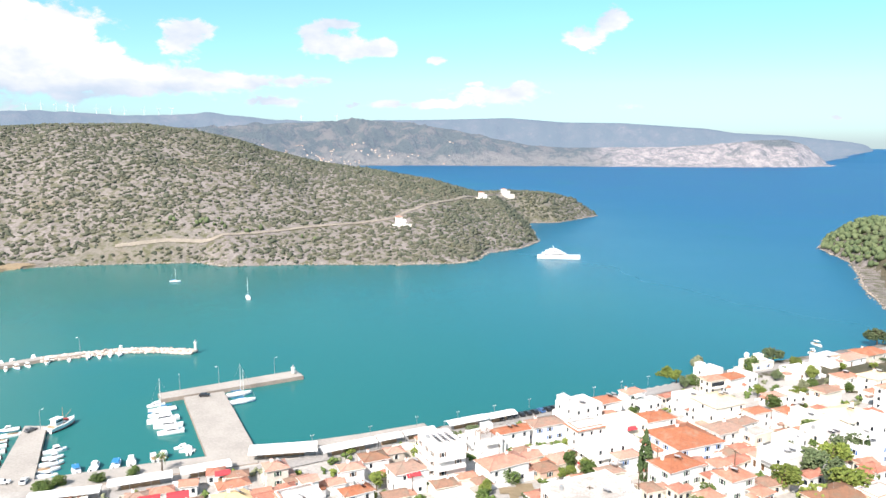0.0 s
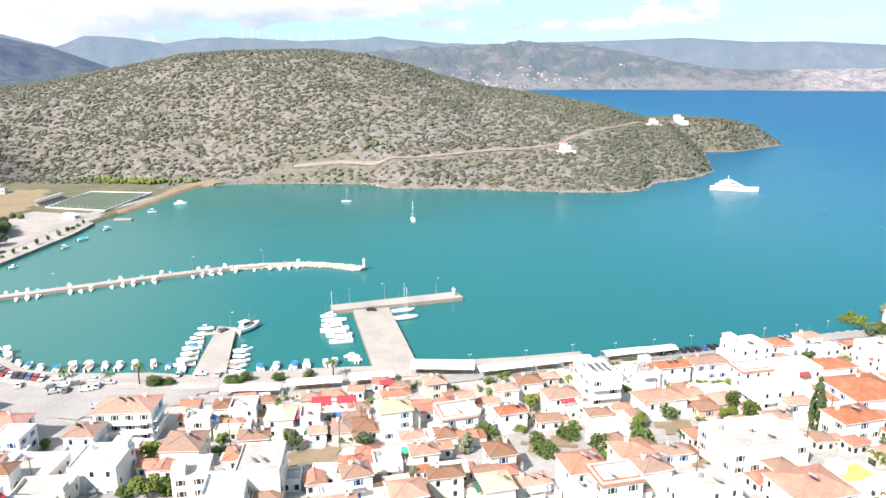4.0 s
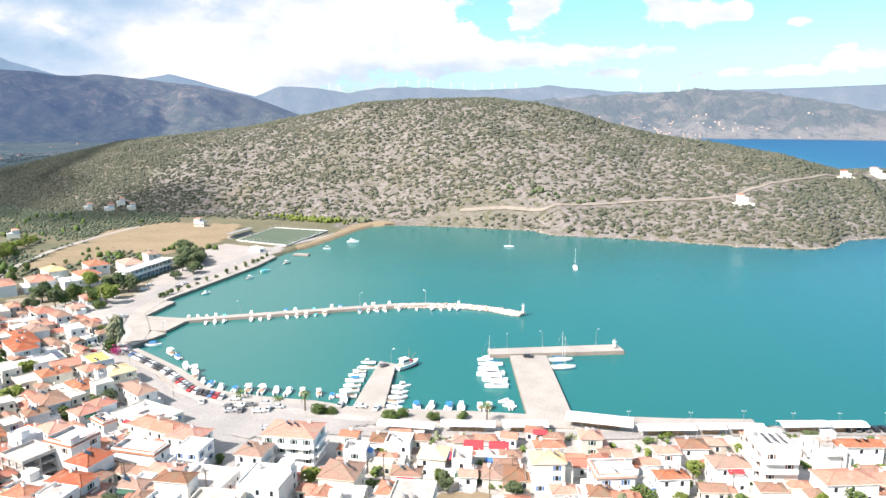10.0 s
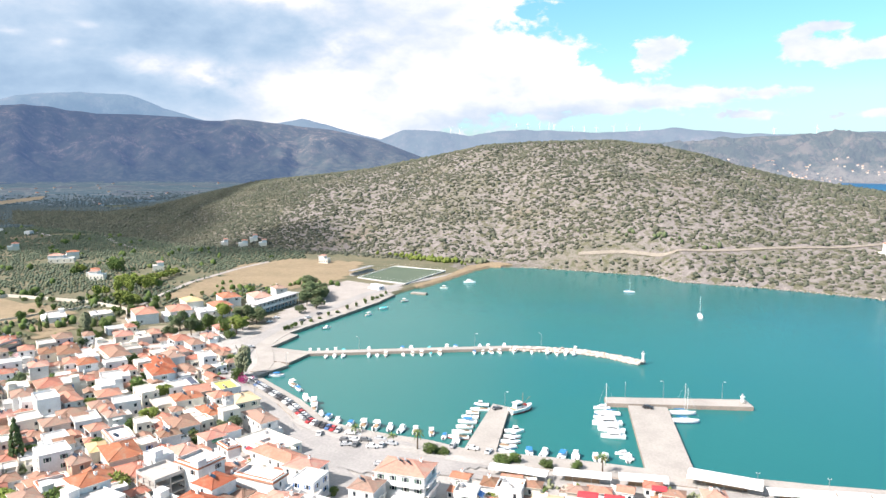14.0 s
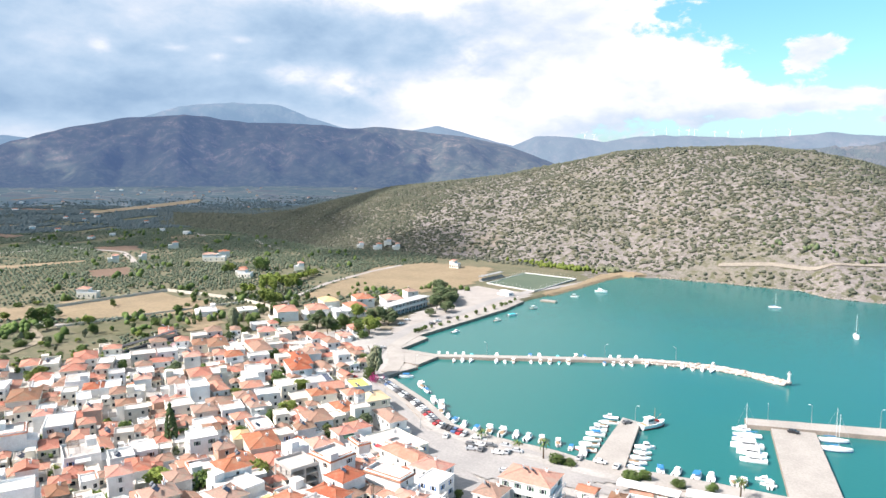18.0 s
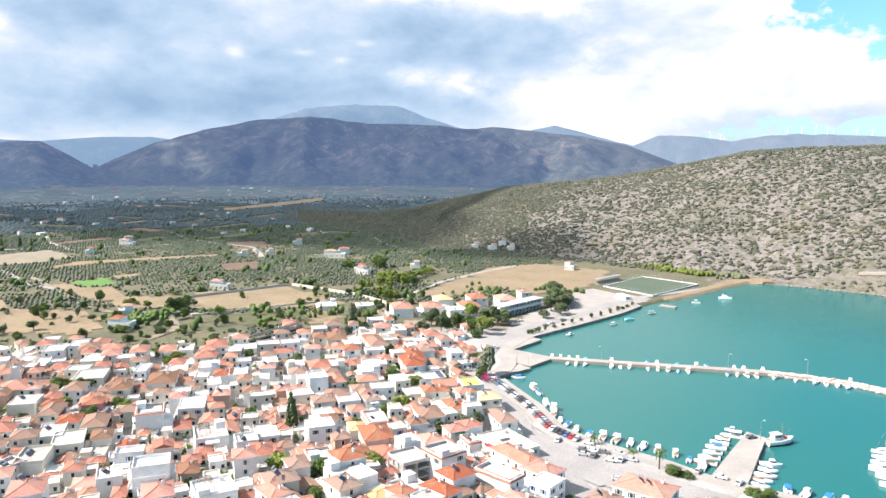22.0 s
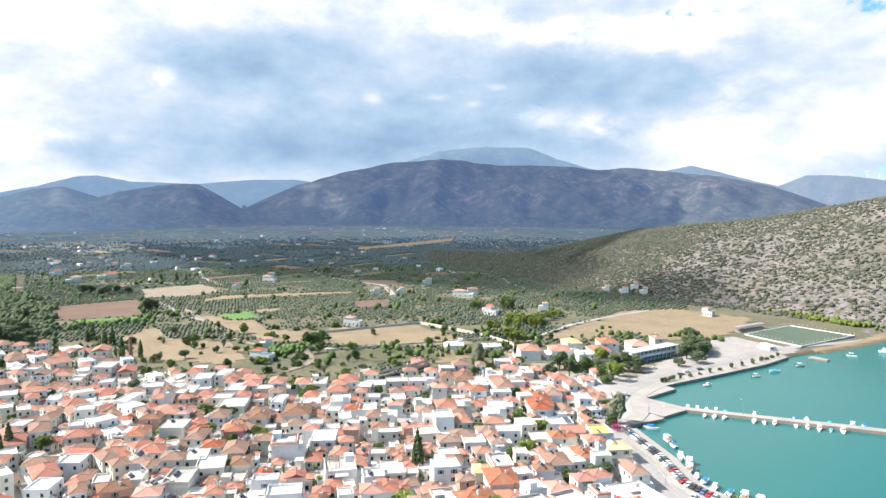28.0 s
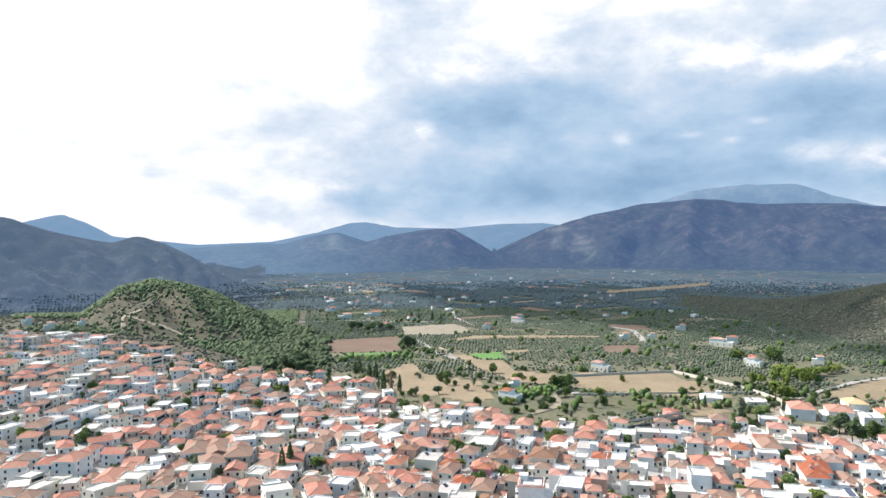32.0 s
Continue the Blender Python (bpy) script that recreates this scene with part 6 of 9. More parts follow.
def build_fill():
    """The lanes between and behind: houses on a grid that bends with the shore"""
    rnd = random.Random(23)
    made, far = 0, Build()
    spots = [(i * 12.4 + (j % 2) * 5, j * 12.0) for i in range(-64, 64) for j in range(-64, 64)]
    spots.sort(key=lambda p: p[0] ** 2 + p[1] ** 2)
    for gx, gy in spots:
        r0, a0 = math.hypot(gx, gy), math.degrees(math.atan2(-gx, gy))
        if r0 < 105 or r0 > 740 or a0 < -36 or a0 > 121 or (a0 > 70 and r0 < 250):
            continue
        turn = town_turn(gx, gy) if a0 < 85 else radians(rnd.uniform(-30, 30))
        x, y = gx + rnd.uniform(-3.5, 3.5), gy + rnd.uniform(-3.5, 3.5)
        r, a = math.hypot(x, y), math.degrees(math.atan2(-x, y))
        edge = np.interp(a, *zip(*TOWN_EDGE))
        if r > edge or (r > edge * 0.92 and rnd.random() < 0.35) or (a > 100 and r > 540 and rnd.random() < 0.3):
            continue
        d_sea = float(sample(SHORES, x, y))
        if d_sea < (15 if x > -160 else 27) or (x < -290 and y > 235):
            continue
        if a < 46 and r < 300 or (a < 30 and rnd.random() < 0.35):   # the streets nearest the harbour are placed house by house
            continue
        if (-232 < x < -112 and 150 + 0.12 * (x + 150) < y < 206 and y > 168 - 0.35 * (x + 170)) or any(abs((x - px) * dy - (y - py) * dx) < 11 and -10 < (x - px) * dx + (y - py) * dy < ln for px, py, dx, dy, ln in LANES):
            continue
        w, dd = rnd.choice((6.5, 7.5, 8.5, 9.5, 11, 14)) + rnd.uniform(-.6, .6), rnd.choice((5.5, 6.5, 7.5, 8.5, 10)) + rnd.uniform(-.5, .5)
        if not free(x, y, 0.39 * (w + dd) / 2) or any((x - p[0]) ** 2 + (y - p[1]) ** 2 < 36 for p in GARDENS):
            continue
        kind = rnd.choices("hgnfcsyqrbvd", (46, 11, 9, 13, 8, 7, 2, 1.2, 2, 2, 3, 2) if a < 72 else (46, 12, 11, 12, 7, 6, 2, 1.2, 2, 2, 3, 2))[0]
        storeys = rnd.choices((1, 2, 3), (34, 54, 12) if r < 330 else (46, 47, 7))[0]
        if kind in "vs":
            storeys = max(storeys, 2)
        if min(w, dd) < 7.5:
            storeys = min(storeys, 2)
        taken.append((x, y, 0.42 * (w + dd) / 2))
        spin = turn + radians(rnd.uniform(-6, 6))
        sites.append((x, y, w, dd, spin))
        made += 1
        if made <= FILL_THINGS:
            house(x, y, w, dd, storeys, kind, spin, rnd, 1 if made < 200 else 0)
        else:
            far_house(far, x, y, w, dd, storeys, kind, spin, rnd)
    small = [(i * 6.3, j * 6.3) for i in range(-75, 40) for j in range(-14, 62)]
    rnd.shuffle(small)
    for gx, gy in small:                                             # low annexes and cottages in the gaps
        x, y = gx + rnd.uniform(-1.5, 1.5), gy + rnd.uniform(-1.5, 1.5)
        r, a = math.hypot(x, y), math.degrees(math.atan2(-x, y))
        if r < 115 or r > np.interp(a, *zip(*TOWN_EDGE)) * 0.9 or a < -34 or a > 112 or sample(SHORES, x, y) < 17 or (x < -290 and y > 235):
            continue
        if (-232 < x < -112 and 150 + 0.12 * (x + 150) < y < 206) or any(abs((x - px) * dy - (y - py) * dx) < 9 and -10 < (x - px) * dx + (y - py) * dy < ln for px, py, dx, dy, ln in LANES):
            continue
        if any((x - p[0]) ** 2 + (y - p[1]) ** 2 < 9 for p in GARDENS):
            continue
        w, dd = rnd.uniform(4.2, 7.0), rnd.uniform(3.6, 5.6)
        if not free(x, y, 0.40 * (w + dd) / 2) or rnd.random() < (0.72 if a < 46 else 0.4):
            continue
        taken.append((x, y, 0.4 * (w + dd) / 2))
        far_house(far, x, y, w, dd, 1, rnd.choice("hhgffn"), town_turn(x, y) + radians(rnd.uniform(-8, 8)), rnd)
    ob = new("far_houses", far.mesh("far_houses", [WALL_TINTS["white"], WALL_TINTS["cream"], WALL_TINTS["stone"], TILE, WHITE_ROOF, GLASS, OLD_TILE, SCREED, RUST_TILE]))
    tagged(ob, "crowded white houses with red tile roofs up the town", "houses", kind="stuff")


FILL_THINGS = 72
LANES = [(-150, 158, 0.80, -0.60, 90), (-268, 214, 0.87, -0.45, 135)]

LOTS = [(23, 194, 11, 9), (62, 191, 12, 11), (28, 173, 12, 9), (-70, 157, 14, 11), (-331, 149, 16, 10), (-118, 118, 12, 9), (-12, 176, 13, 8), (-262, 62, 14, 10), (-300, 122, 13, 10)]
taken += [(x, y, 0.3 * (w + d)) for x, y, w, d in LOTS]
build_view_houses()
build_fill()


def courtyards():
    """Whitewashed yard walls, paved yards and sheds between the houses, as one joined rest"""
    rnd = random.Random(91)
    b = Build()
    for x, y, w, d, turn in sites:
        if math.hypot(x, y) > 620 or rnd.random() < 0.2:
            continue
        c, s = math.cos(turn), math.sin(turn)

        def put(u0, v0, u1, v1, z0, z1, k):
            z = height(x + c * (u0 + u1) / 2 - s * (v0 + v1) / 2, y + s * (u0 + u1) / 2 + c * (v0 + v1) / 2)
            q = [(x + c * u - s * v, y + s * u + c * v) for u, v in ((u0, v0), (u1, v0), (u1, v1), (u0, v1))]
            b.prism(q, z + z0, z + z1, k)
        e = rnd.choice((-1, 1))
        g = rnd.uniform(1.6, 3.4)
        hh = rnd.uniform(0.9, 1.9)
        k = rnd.choice((0, 0, 0, 1, 2))
        lo, hi = (d / 2, d / 2 + g) if e > 0 else (-d / 2 - g, -d / 2)
        put(-w / 2, lo, w / 2, hi, -0.8, 0.22, 3)
        edge = hi if e > 0 else lo
        put(-w / 2, edge - 0.12, w / 2 * rnd.uniform(0.1, 1), edge + 0.12, -0.8, hh, k)
        f = rnd.choice((-1, 1))
        put(f * w / 2 - 0.12, lo, f * w / 2 + 0.12, hi, -0.8, hh, k)
        if rnd.random() < 0.55:                                      # lean-to
            lx = rnd.uniform(2, 3.6)
            ux = -f * w / 2
            put(min(ux, ux - f * lx), -d * 0.3, max(ux, ux - f * lx), d * rnd.uniform(0, 0.3), -0.8, rnd.uniform(2.2, 3.0), rnd.choice((0, 0, 1, 2)))
            put(min(ux, ux - f * lx), -d * 0.3, max(ux, ux - f * lx), d * 0.0, 2.2, 3.05, rnd.choice((4, 5, 0)))
    tagged(new("yard_walls", b.mesh("yard_walls", [WALL_TINTS["white"], WALL_TINTS["cream"], WALL_TINTS["stone"], PAVING, TILE, OLD_TILE])), "whitewashed yard walls, paved yards and lean-tos between houses", "walls", kind="stuff")


courtyards()


# ---- boats ----
HULL_WHITE = surface("white_gelcoat", (0.84, 0.84, 0.83), (0.76, 0.76, 0.75), 3, 0.3, 0.3, spec=0.5)
HULL_RED = surface("red_antifouling", (0.36, 0.06, 0.05), (0.28, 0.05, 0.045), 2, 0.2, 0.6)
HULL_BLUE = surface("blue_hull_paint", (0.05, 0.16, 0.34), (0.04, 0.12, 0.28), 2, 0.2, 0.4)
CANVAS_BLUE = surface("blue_boat_cover", (0.03, 0.20, 0.42), (0.025, 0.16, 0.35), 2, 0.2, 0.8)
CANVAS_TURQ = surface("turquoise_boat_cover", (0.05, 0.45, 0.5), (0.04, 0.38, 0.43), 2, 0.2, 0.8)
TEAK = surface("weathered_teak", (0.36, 0.25, 0.15), (0.28, 0.19, 0.12), 2, 0.15, 0.7)


def hull_mesh(length, beam, free_board, stripe, name="hull"):
    """A planked-over hull: sections from transom to stem"""
    secs = []
    for u, wid, lift in ((0, 0.82, 0.0), (0.2, 0.95, 0.0), (0.5, 1.0, 0.02), (0.75, 0.78, 0.10), (0.92, 0.36, 0.2), (1.0, 0.03, 0.28)):
        x = (u - 0.5) * length
        hw, top = beam / 2 * wid, free_board * (1 + lift)
        secs.append([(x, -hw, top), (x, -hw * 0.92, top * 0.35), (x, -hw * 0.7, -0.25), (x, hw * 0.7, -0.25), (x, hw * 0.92, top * 0.35), (x, hw, top), (x, hw * 0.8, top + 0.02), (x, -hw * 0.8, top + 0.02)])
    b = Build().loft(secs, 0)
    for i, q in enumerate(b.f):
        ys = [b.v[j][2] for j in q]
        if max(ys) < free_board * 0.5:
            b.k[i] = 1
    return b.mesh(name, [HULL_WHITE, stripe])


def cabin(x0, x1, w, z0, h, mat, slope=0.5, name="cabin"):
    secs = []
    for x, s in ((x0, 1.0), (x1, 0.9)):
        secs.append([(x, -w / 2 * s, z0), (x, w / 2 * s, z0), (x - (slope if x == x1 else -0.1), w / 2 * s * 0.85, z0 + h), (x - (slope if x == x1 else -0.1), -w / 2 * s * 0.85, z0 + h)])
    return Build().loft(secs, 0).mesh(name, [mat])


def glass_band(x0, x1, w, z0, h):
    return Build().box(x0, -w / 2, z0, x1, w / 2, z0 + h, 0, 0.04).mesh("windscreen", [GLASS])


SMALL_HULLS = [hull_mesh(5.6, 2.1, 0.75, m) for m in (HULL_WHITE, HULL_BLUE, HULL_RED)]
CANOPY = Build().box(-1.4, -0.85, 2.0, 0.9, 0.85, 2.1).mesh("canopy", [AWNING])
CANOPY_BLUE = Build().box(-1.4, -0.85, 1.5, 1.2, 0.85, 1.62, 0, 0.1).mesh("canopy", [CANVAS_BLUE])
CANOPY_TURQ = Build().box(-2.0, -0.9, 0.95, 1.8, 0.9, 1.2, 0, 0.3).mesh("cover", [CANVAS_TURQ])
COCKPIT = Build().box(-2.2, -0.75, 0.70, 0.6, 0.75, 0.82, 0).mesh("cockpit_floor", [TEAK])
OUTBOARD = Build().box(-3.2, -0.2, -0.2, -2.8, 0.2, 1.25, 0, 0.05).mesh("outboard_motor", [DARK])
FRAME = Build().tube((-1.3, -0.8, 0.8), (-1.3, -0.8, 2.0), 0.03, 0.03, 4).mesh("canopy_post", [STEEL])
SMALL_CABIN = cabin(-0.4, 1.6, 1.5, 0.75, 1.05, HULL_WHITE, 0.6)
SMALL_GLASS = glass_band(-0.3, 1.15, 1.44, 1.25, 0.35)
MOTOR_HULL = hull_mesh(11.5, 3.7, 1.5, HULL_WHITE)
MOTOR_CABIN = cabin(-3.2, 3.2, 3.0, 1.5, 1.3, HULL_WHITE, 1.6)
MOTOR_GLASS = glass_band(-2.6, 1.9, 2.86, 2.0, 0.5)
FLYBRIDGE = cabin(-3.0, 1.2, 2.6, 2.8, 0.7, HULL_WHITE, 0.8, "flybridge")
RADAR_ARCH = Build().tube((-2.2, -1.2, 3.4), (-2.0, -0.9, 4.6), 0.09, 0.09, 5).tube((-2.0, -0.9, 4.6), (-2.0, 0.9, 4.6), 0.09, 0.09, 5).tube((-2.0, 0.9, 4.6), (-2.2, 1.2, 3.4), 0.09, 0.09, 5).mesh("radar_arch", [HULL_WHITE])
SAIL_HULL = hull_mesh(10.8, 3.3, 1.15, HULL_BLUE)
SAIL_CABIN = cabin(-2.0, 2.4, 2.1, 1.15, 0.55, HULL_WHITE, 0.9)
MAST = Build().tube((0.6, 0, 1.2), (0.6, 0, 14.0), 0.10, 0.07, 6).mesh("mast", [WHITE])
SPREADER = Build().tube((0.6, -0.9, 8.6), (0.6, 0.9, 8.6), 0.04, 0.04, 4).mesh("spreader", [STEEL])
BOOM = Build().tube((0.5, 0, 2.4), (-3.8, 0, 2.5), 0.22, 0.14, 6).mesh("boom", [CANVAS_BLUE])
STAYS = [Build().tube(a, b, 0.025, 0.025, 3).mesh("stay", [STEEL]) for a, b in (((0.6, 0, 13.8), (5.2, 0, 1.4)), ((0.6, 0, 13.8), (-5.2, 0, 1.2)), ((0.6, 0, 13.6), (0.3, 1.5, 1.2)), ((0.6, 0, 13.6), (0.3, -1.5, 1.2)))]


def small_boat(x, y, turn, rnd, size=1.0):
    style = rnd.random()
    ob = thing("boat", (x, y, 0.0), turn, "small white open boat with a canopy" if style < 0.4 else "small white cabin boat moored at the quay" if style < 0.85 else "small boat under a blue cover",
               "boat", "small boats in the harbour")
    s = rnd.uniform(1.0, 1.4) * size
    ob.scale = (s, s, s)
    part("hull", rnd.choice(SMALL_HULLS + SMALL_HULLS[:1] * 3), ob)
    part("outboard_motor", OUTBOARD, ob)
    if style < 0.4:
        part("cockpit_floor", COCKPIT, ob)
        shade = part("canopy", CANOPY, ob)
        for dx, dy in ((0, 0), (2.0, 1.6)):
            part("canopy_post", FRAME, shade, (dx, dy, 0))
    elif style < 0.85:
        part("cabin", SMALL_CABIN, ob)
        part("windscreen", SMALL_GLASS, ob)
    else:
        part("cover", CANOPY_TURQ if rnd.random() < 0.3 else CANOPY_BLUE, ob)
    return ob


def motor_boat(x, y, turn, s=1.0):
    ob = thing("motor_yacht", (x, y, 0), turn, "white motor yacht moored stern-to at the pier", "motor yacht", "yachts at the pier")
    ob.scale = (s, s, s)
    for n, me in (("hull", MOTOR_HULL), ("cabin", MOTOR_CABIN), ("windscreen", MOTOR_GLASS), ("flybridge", FLYBRIDGE), ("radar_arch", RADAR_ARCH)):
        part(n, me, ob)


def sail_boat(x, y, turn, s, label):
    ob = thing("sailing_yacht", (x, y, 0), turn, label, "sailing yacht", "sailing yachts")
    ob.scale = (s, s, s)
    for n, me in (("hull", SAIL_HULL), ("cabin", SAIL_CABIN)):
        part(n, me, ob)
    mast = part("mast", MAST, ob)
    for n, me in (("spreader", SPREADER), ("boom", BOOM)):
        part(n, me, mast)
    for me in STAYS:
        part("stay", me, mast)


def fishing_boat(x, y, turn):
    ob = thing("fishing_boat", (x, y, 0), turn, "white wooden fishing boat with a wheelhouse and mast", "fishing boat")
    part("hull", hull_mesh(12.0, 4.6, 1.9, HULL_RED), ob)
    part("deck", Build().box(-5.5, -1.7, 1.7, 3.5, 1.7, 1.98).mesh("deck", [TEAK]), ob)
    part("wheelhouse", cabin(-3.6, -0.4, 2.6, 1.95, 2.3, HULL_WHITE, 0.2, "wheelhouse"), ob)
    part("window", Build().box(-3.3, -1.22, 3.0, -0.42, 1.22, 3.6).mesh("window", [GLASS]), ob)
    part("roof", Build().box(-4.0, -1.5, 4.22, -0.2, 1.5, 4.38).mesh("roof", [HULL_WHITE]), ob)
    part("mast", Build().tube((0.8, 0, 1.9), (0.8, 0, 7.8), 0.12, 0.08, 6).mesh("mast", [TEAK]), ob)
    part("derrick", Build().tube((0.8, 0, 2.6), (4.8, 0, 5.4), 0.07, 0.05, 5).mesh("derrick", [TEAK]), ob)
    part("net_drum", Build().tube((2.2, -0.8, 2.5), (2.2, 0.8, 2.5), 0.5, 0.5, 10).mesh("net_drum", [HULL_RED]), ob)


def super_yacht(x, y, turn):
    ob = thing("superyacht", (x, y, 0), turn, "large white superyacht anchored off the headland", "yacht")
    L = 38.0
    secs = []
    for u, wid, up in ((0, 0.8, 0.0), (0.1, 0.95, 0.0), (0.5, 1, 0.1), (0.8, 0.72, 0.5), (0.93, 0.36, 0.85), (1.0, 0.04, 1.1)):
        hx, hw, t = (u - 0.5) * L, 3.9 * wid, 3.0 + up
        secs.append([(hx, -hw, t), (hx, -hw * 0.85, 0.6), (hx, -hw * 0.7, -0.5), (hx, hw * 0.7, -0.5), (hx, hw * 0.85, 0.6), (hx, hw, t)])
    part("hull", Build().loft(secs, 0).mesh("hull", [HULL_WHITE]), ob)
    for n, x0, x1, w, z0, h, sl in (("main_deck", -15, 8.5, 6.6, 3.0, 2.4, 3.4), ("upper_deck", -12, 4.2, 5.6, 5.4, 2.2, 2.8), ("sun_deck", -8.5, 0.0, 4.4, 7.6, 1.3, 1.6)):
        part(n, cabin(x0, x1, w, z0, h, HULL_WHITE, sl, n), ob)
    part("window", Build().box(-13, -3.22, 3.9, 5.0, 3.22, 4.7, 0, 0.1).mesh("window", [GLASS]), ob)
    part("window", Build().box(-10, -2.72, 6.1, 1.6, 2.72, 6.9, 0, 0.1).mesh("window", [GLASS]), ob)
    part("radar_mast", Build().tube((-4.5, 0, 8.9), (-5.2, 0, 12.6), 0.4, 0.12, 6).box(-5.6, -1.2, 11.0, -4.8, 1.2, 11.3).mesh("radar_mast", [HULL_WHITE]), ob)


def moor_boats():
    rnd = random.Random(77)
    for i in range(len(MOLE) - 3):                                    # both sides of the breakwater
        a, b = Vector(MOLE[i]), Vector(MOLE[i + 1])
        t = (b - a).normalized()
        nrm = Vector((-t.y, t.x))
        n = int((b - a).length / 4.2)
        for k in range(n):
            if i == 0:
                break
            c = a.lerp(b, (k + 0.5) / n)
            for side, p in ((-1, 0.72), (1, 0.42)):
                if rnd.random() < p:
                    q = c + nrm * side * rnd.uniform(5.4, 6.2)
                    small_boat(q.x, q.y, math.atan2(nrm.y * side, nrm.x * side) + rnd.uniform(-.25, .25), rnd, 0.78)
    for x, y in ((-155, 249), (-152, 244), (-153, 239), (-151, 234), (-149, 229), (-147, 224), (-145, 219), (-143, 214)):
        small_boat(x - 1.0, y, 3.55 + rnd.uniform(-.25, .25), rnd)
    for x, y in ((-131, 231), (-129, 226), (-127, 221), (-126, 217), (-124, 213), (-122, 209), (-121, 205)):
        small_boat(x + 1, y, 0.45 + rnd.uniform(-.25, .25), rnd)
    for x, y in ((-203, 202), (-198, 201), (-192, 200), (-186, 201), (-181, 203), (-176, 205), (-171, 207), (-166, 208), (-161, 210), (-155, 212), (-149, 212), (-143, 211)):
        small_boat(x, y, 2.05 + rnd.uniform(-.25, .25), rnd, rnd.uniform(0.8, 1.1))
    for x, y in ((-116, 217), (-111, 219), (-105, 221), (-101, 223), (-95, 226), (-92, 227), (-85, 232)):
        small_boat(x, y, 1.9 + rnd.uniform(-.3, .3), rnd)
    for x, y, a in ((-222, 212, 2.6), (-215, 210, 2.4), (-210, 205, 2.2), (-234, 219, 2.8), (-257, 227, 0.6), (-241, 222, 2.8), (-322, 458, 0.4), (-316, 400, 1.2), (-308, 352, 1.3), (-312, 372, 1.2), (-305, 310, 1.3)):
        small_boat(x, y, a, rnd)
    for x, y, s in ((-112, 274, 0.75), (-108, 264, 0.9), (-105, 258.5, 1.15), (-101, 253, 1.1), (-98, 247.5, 0.95), (-88, 235, 0.65), (-86, 232, 0.6)):
        motor_boat(x + rnd.uniform(-1, 1), y, 3.55 + rnd.uniform(-.2, .2), s * rnd.uniform(0.68, 0.9))
    sail_boat(-108.5, 269, 3.6, 0.95, "white sailing yacht moored beside the pier")
    sail_boat(-83.5, 287, 0.5, 0.95, "white sailing yacht with a blue sail cover alongside the pier")
    sail_boat(-80, 278.5, 0.5, 1.0, "white sailing yacht alongside the pier")
    sail_boat(-129, 471, 1.9, 1.0, "white sailing yacht anchored in the bay")
    sail_boat(-197, 525, 0.2, 0.75, "small white sailing yacht anchored in the bay")
    motor_boat(-319, 490, 0.5, 0.85)
    fishing_boat(-139, 252.5, 1.25)
    super_yacht(104, 640, radians(-8))
    for x, y in ((186, 352), (195, 365), (150, 345)):
        small_boat(x, y, rnd.uniform(0, 6), rnd)


moor_boats()


# ---- cars ----
CAR_PAINT = {n: surface(n + "_car_paint", c, tuple(v * 0.9 for v in c), 2, 0.3, 0.3, spec=0.6) for n, c in
             (("white", (0.75, 0.75, 0.74)), ("silver", (0.45, 0.46, 0.47)), ("black", (0.02, 0.02, 0.023)), ("red", (0.42, 0.02, 0.025)), ("blue", (0.05, 0.12, 0.28)), ("grey", (0.14, 0.145, 0.15)))}


def car_body(mat):
    side = [(-2.1, 0.35), (2.1, 0.35), (2.12, 0.7), (1.9, 0.88), (0.95, 0.96), (0.35, 1.42), (-1.2, 1.46), (-1.85, 1.0), (-2.1, 0.9)]
    secs = [[(x, yy, z) for x, z in side] for yy in (-0.85, 0.85)]
    b = Build()
    n = len(side)
    ring0 = [(x, -0.85 + (0.12 if z > 1.1 else 0), z) for x, z in side]
    ring1 = [(x, 0.85 - (0.12 if z > 1.1 else 0), z) for x, z in side]
    return b.loft([ring0, ring1], 0).mesh("body", [mat])


CAR_BODY = {n: car_body(m) for n, m in CAR_PAINT.items()}
CAR_GLASS = Build().face_set([(0.98, -0.7, 0.98), (0.98, 0.7, 0.98), (0.42, 0.62, 1.40), (0.42, -0.62, 1.40)], [(0, 1, 2, 3)]).mesh("windscreen", [GLASS])
REAR_GLASS = Build().face_set([(-1.84, 0.7, 1.03), (-1.84, -0.7, 1.03), (-1.24, -0.62, 1.45), (-1.24, 0.62, 1.45)], [(0, 1, 2, 3)]).mesh("rear_window", [GLASS])
CAR_SIDE = Build().box(-1.5, -0.8, 1.0, 0.7, 0.8, 1.36, 0, 0.06).mesh("side_window", [GLASS])
WHEEL = Build().tube((0, -0.1, 0), (0, 0.1, 0), 0.32, 0.32, 10).mesh("wheel", [DARK])


def car(x, y, turn, paint, z=None):
    ob = thing("car", (x, y, height(x, y) + 0.36 if z is None else z), turn, paint + " car parked by the harbour", "car", "parked cars")
    part("body", CAR_BODY[paint], ob)
    part("windscreen", CAR_GLASS, ob, (0.02, 0, 0.01))
    part("rear_window", REAR_GLASS, ob, (-0.02, 0, 0.01))
    part("side_window", CAR_SIDE, ob, (0, 0, 0), 0, (1, 1.03, 1))
    for cx in (-1.3, 1.3):
        for cy in (-0.8, 0.8):
            part("wheel", WHEEL, ob, (cx, cy, 0.32))


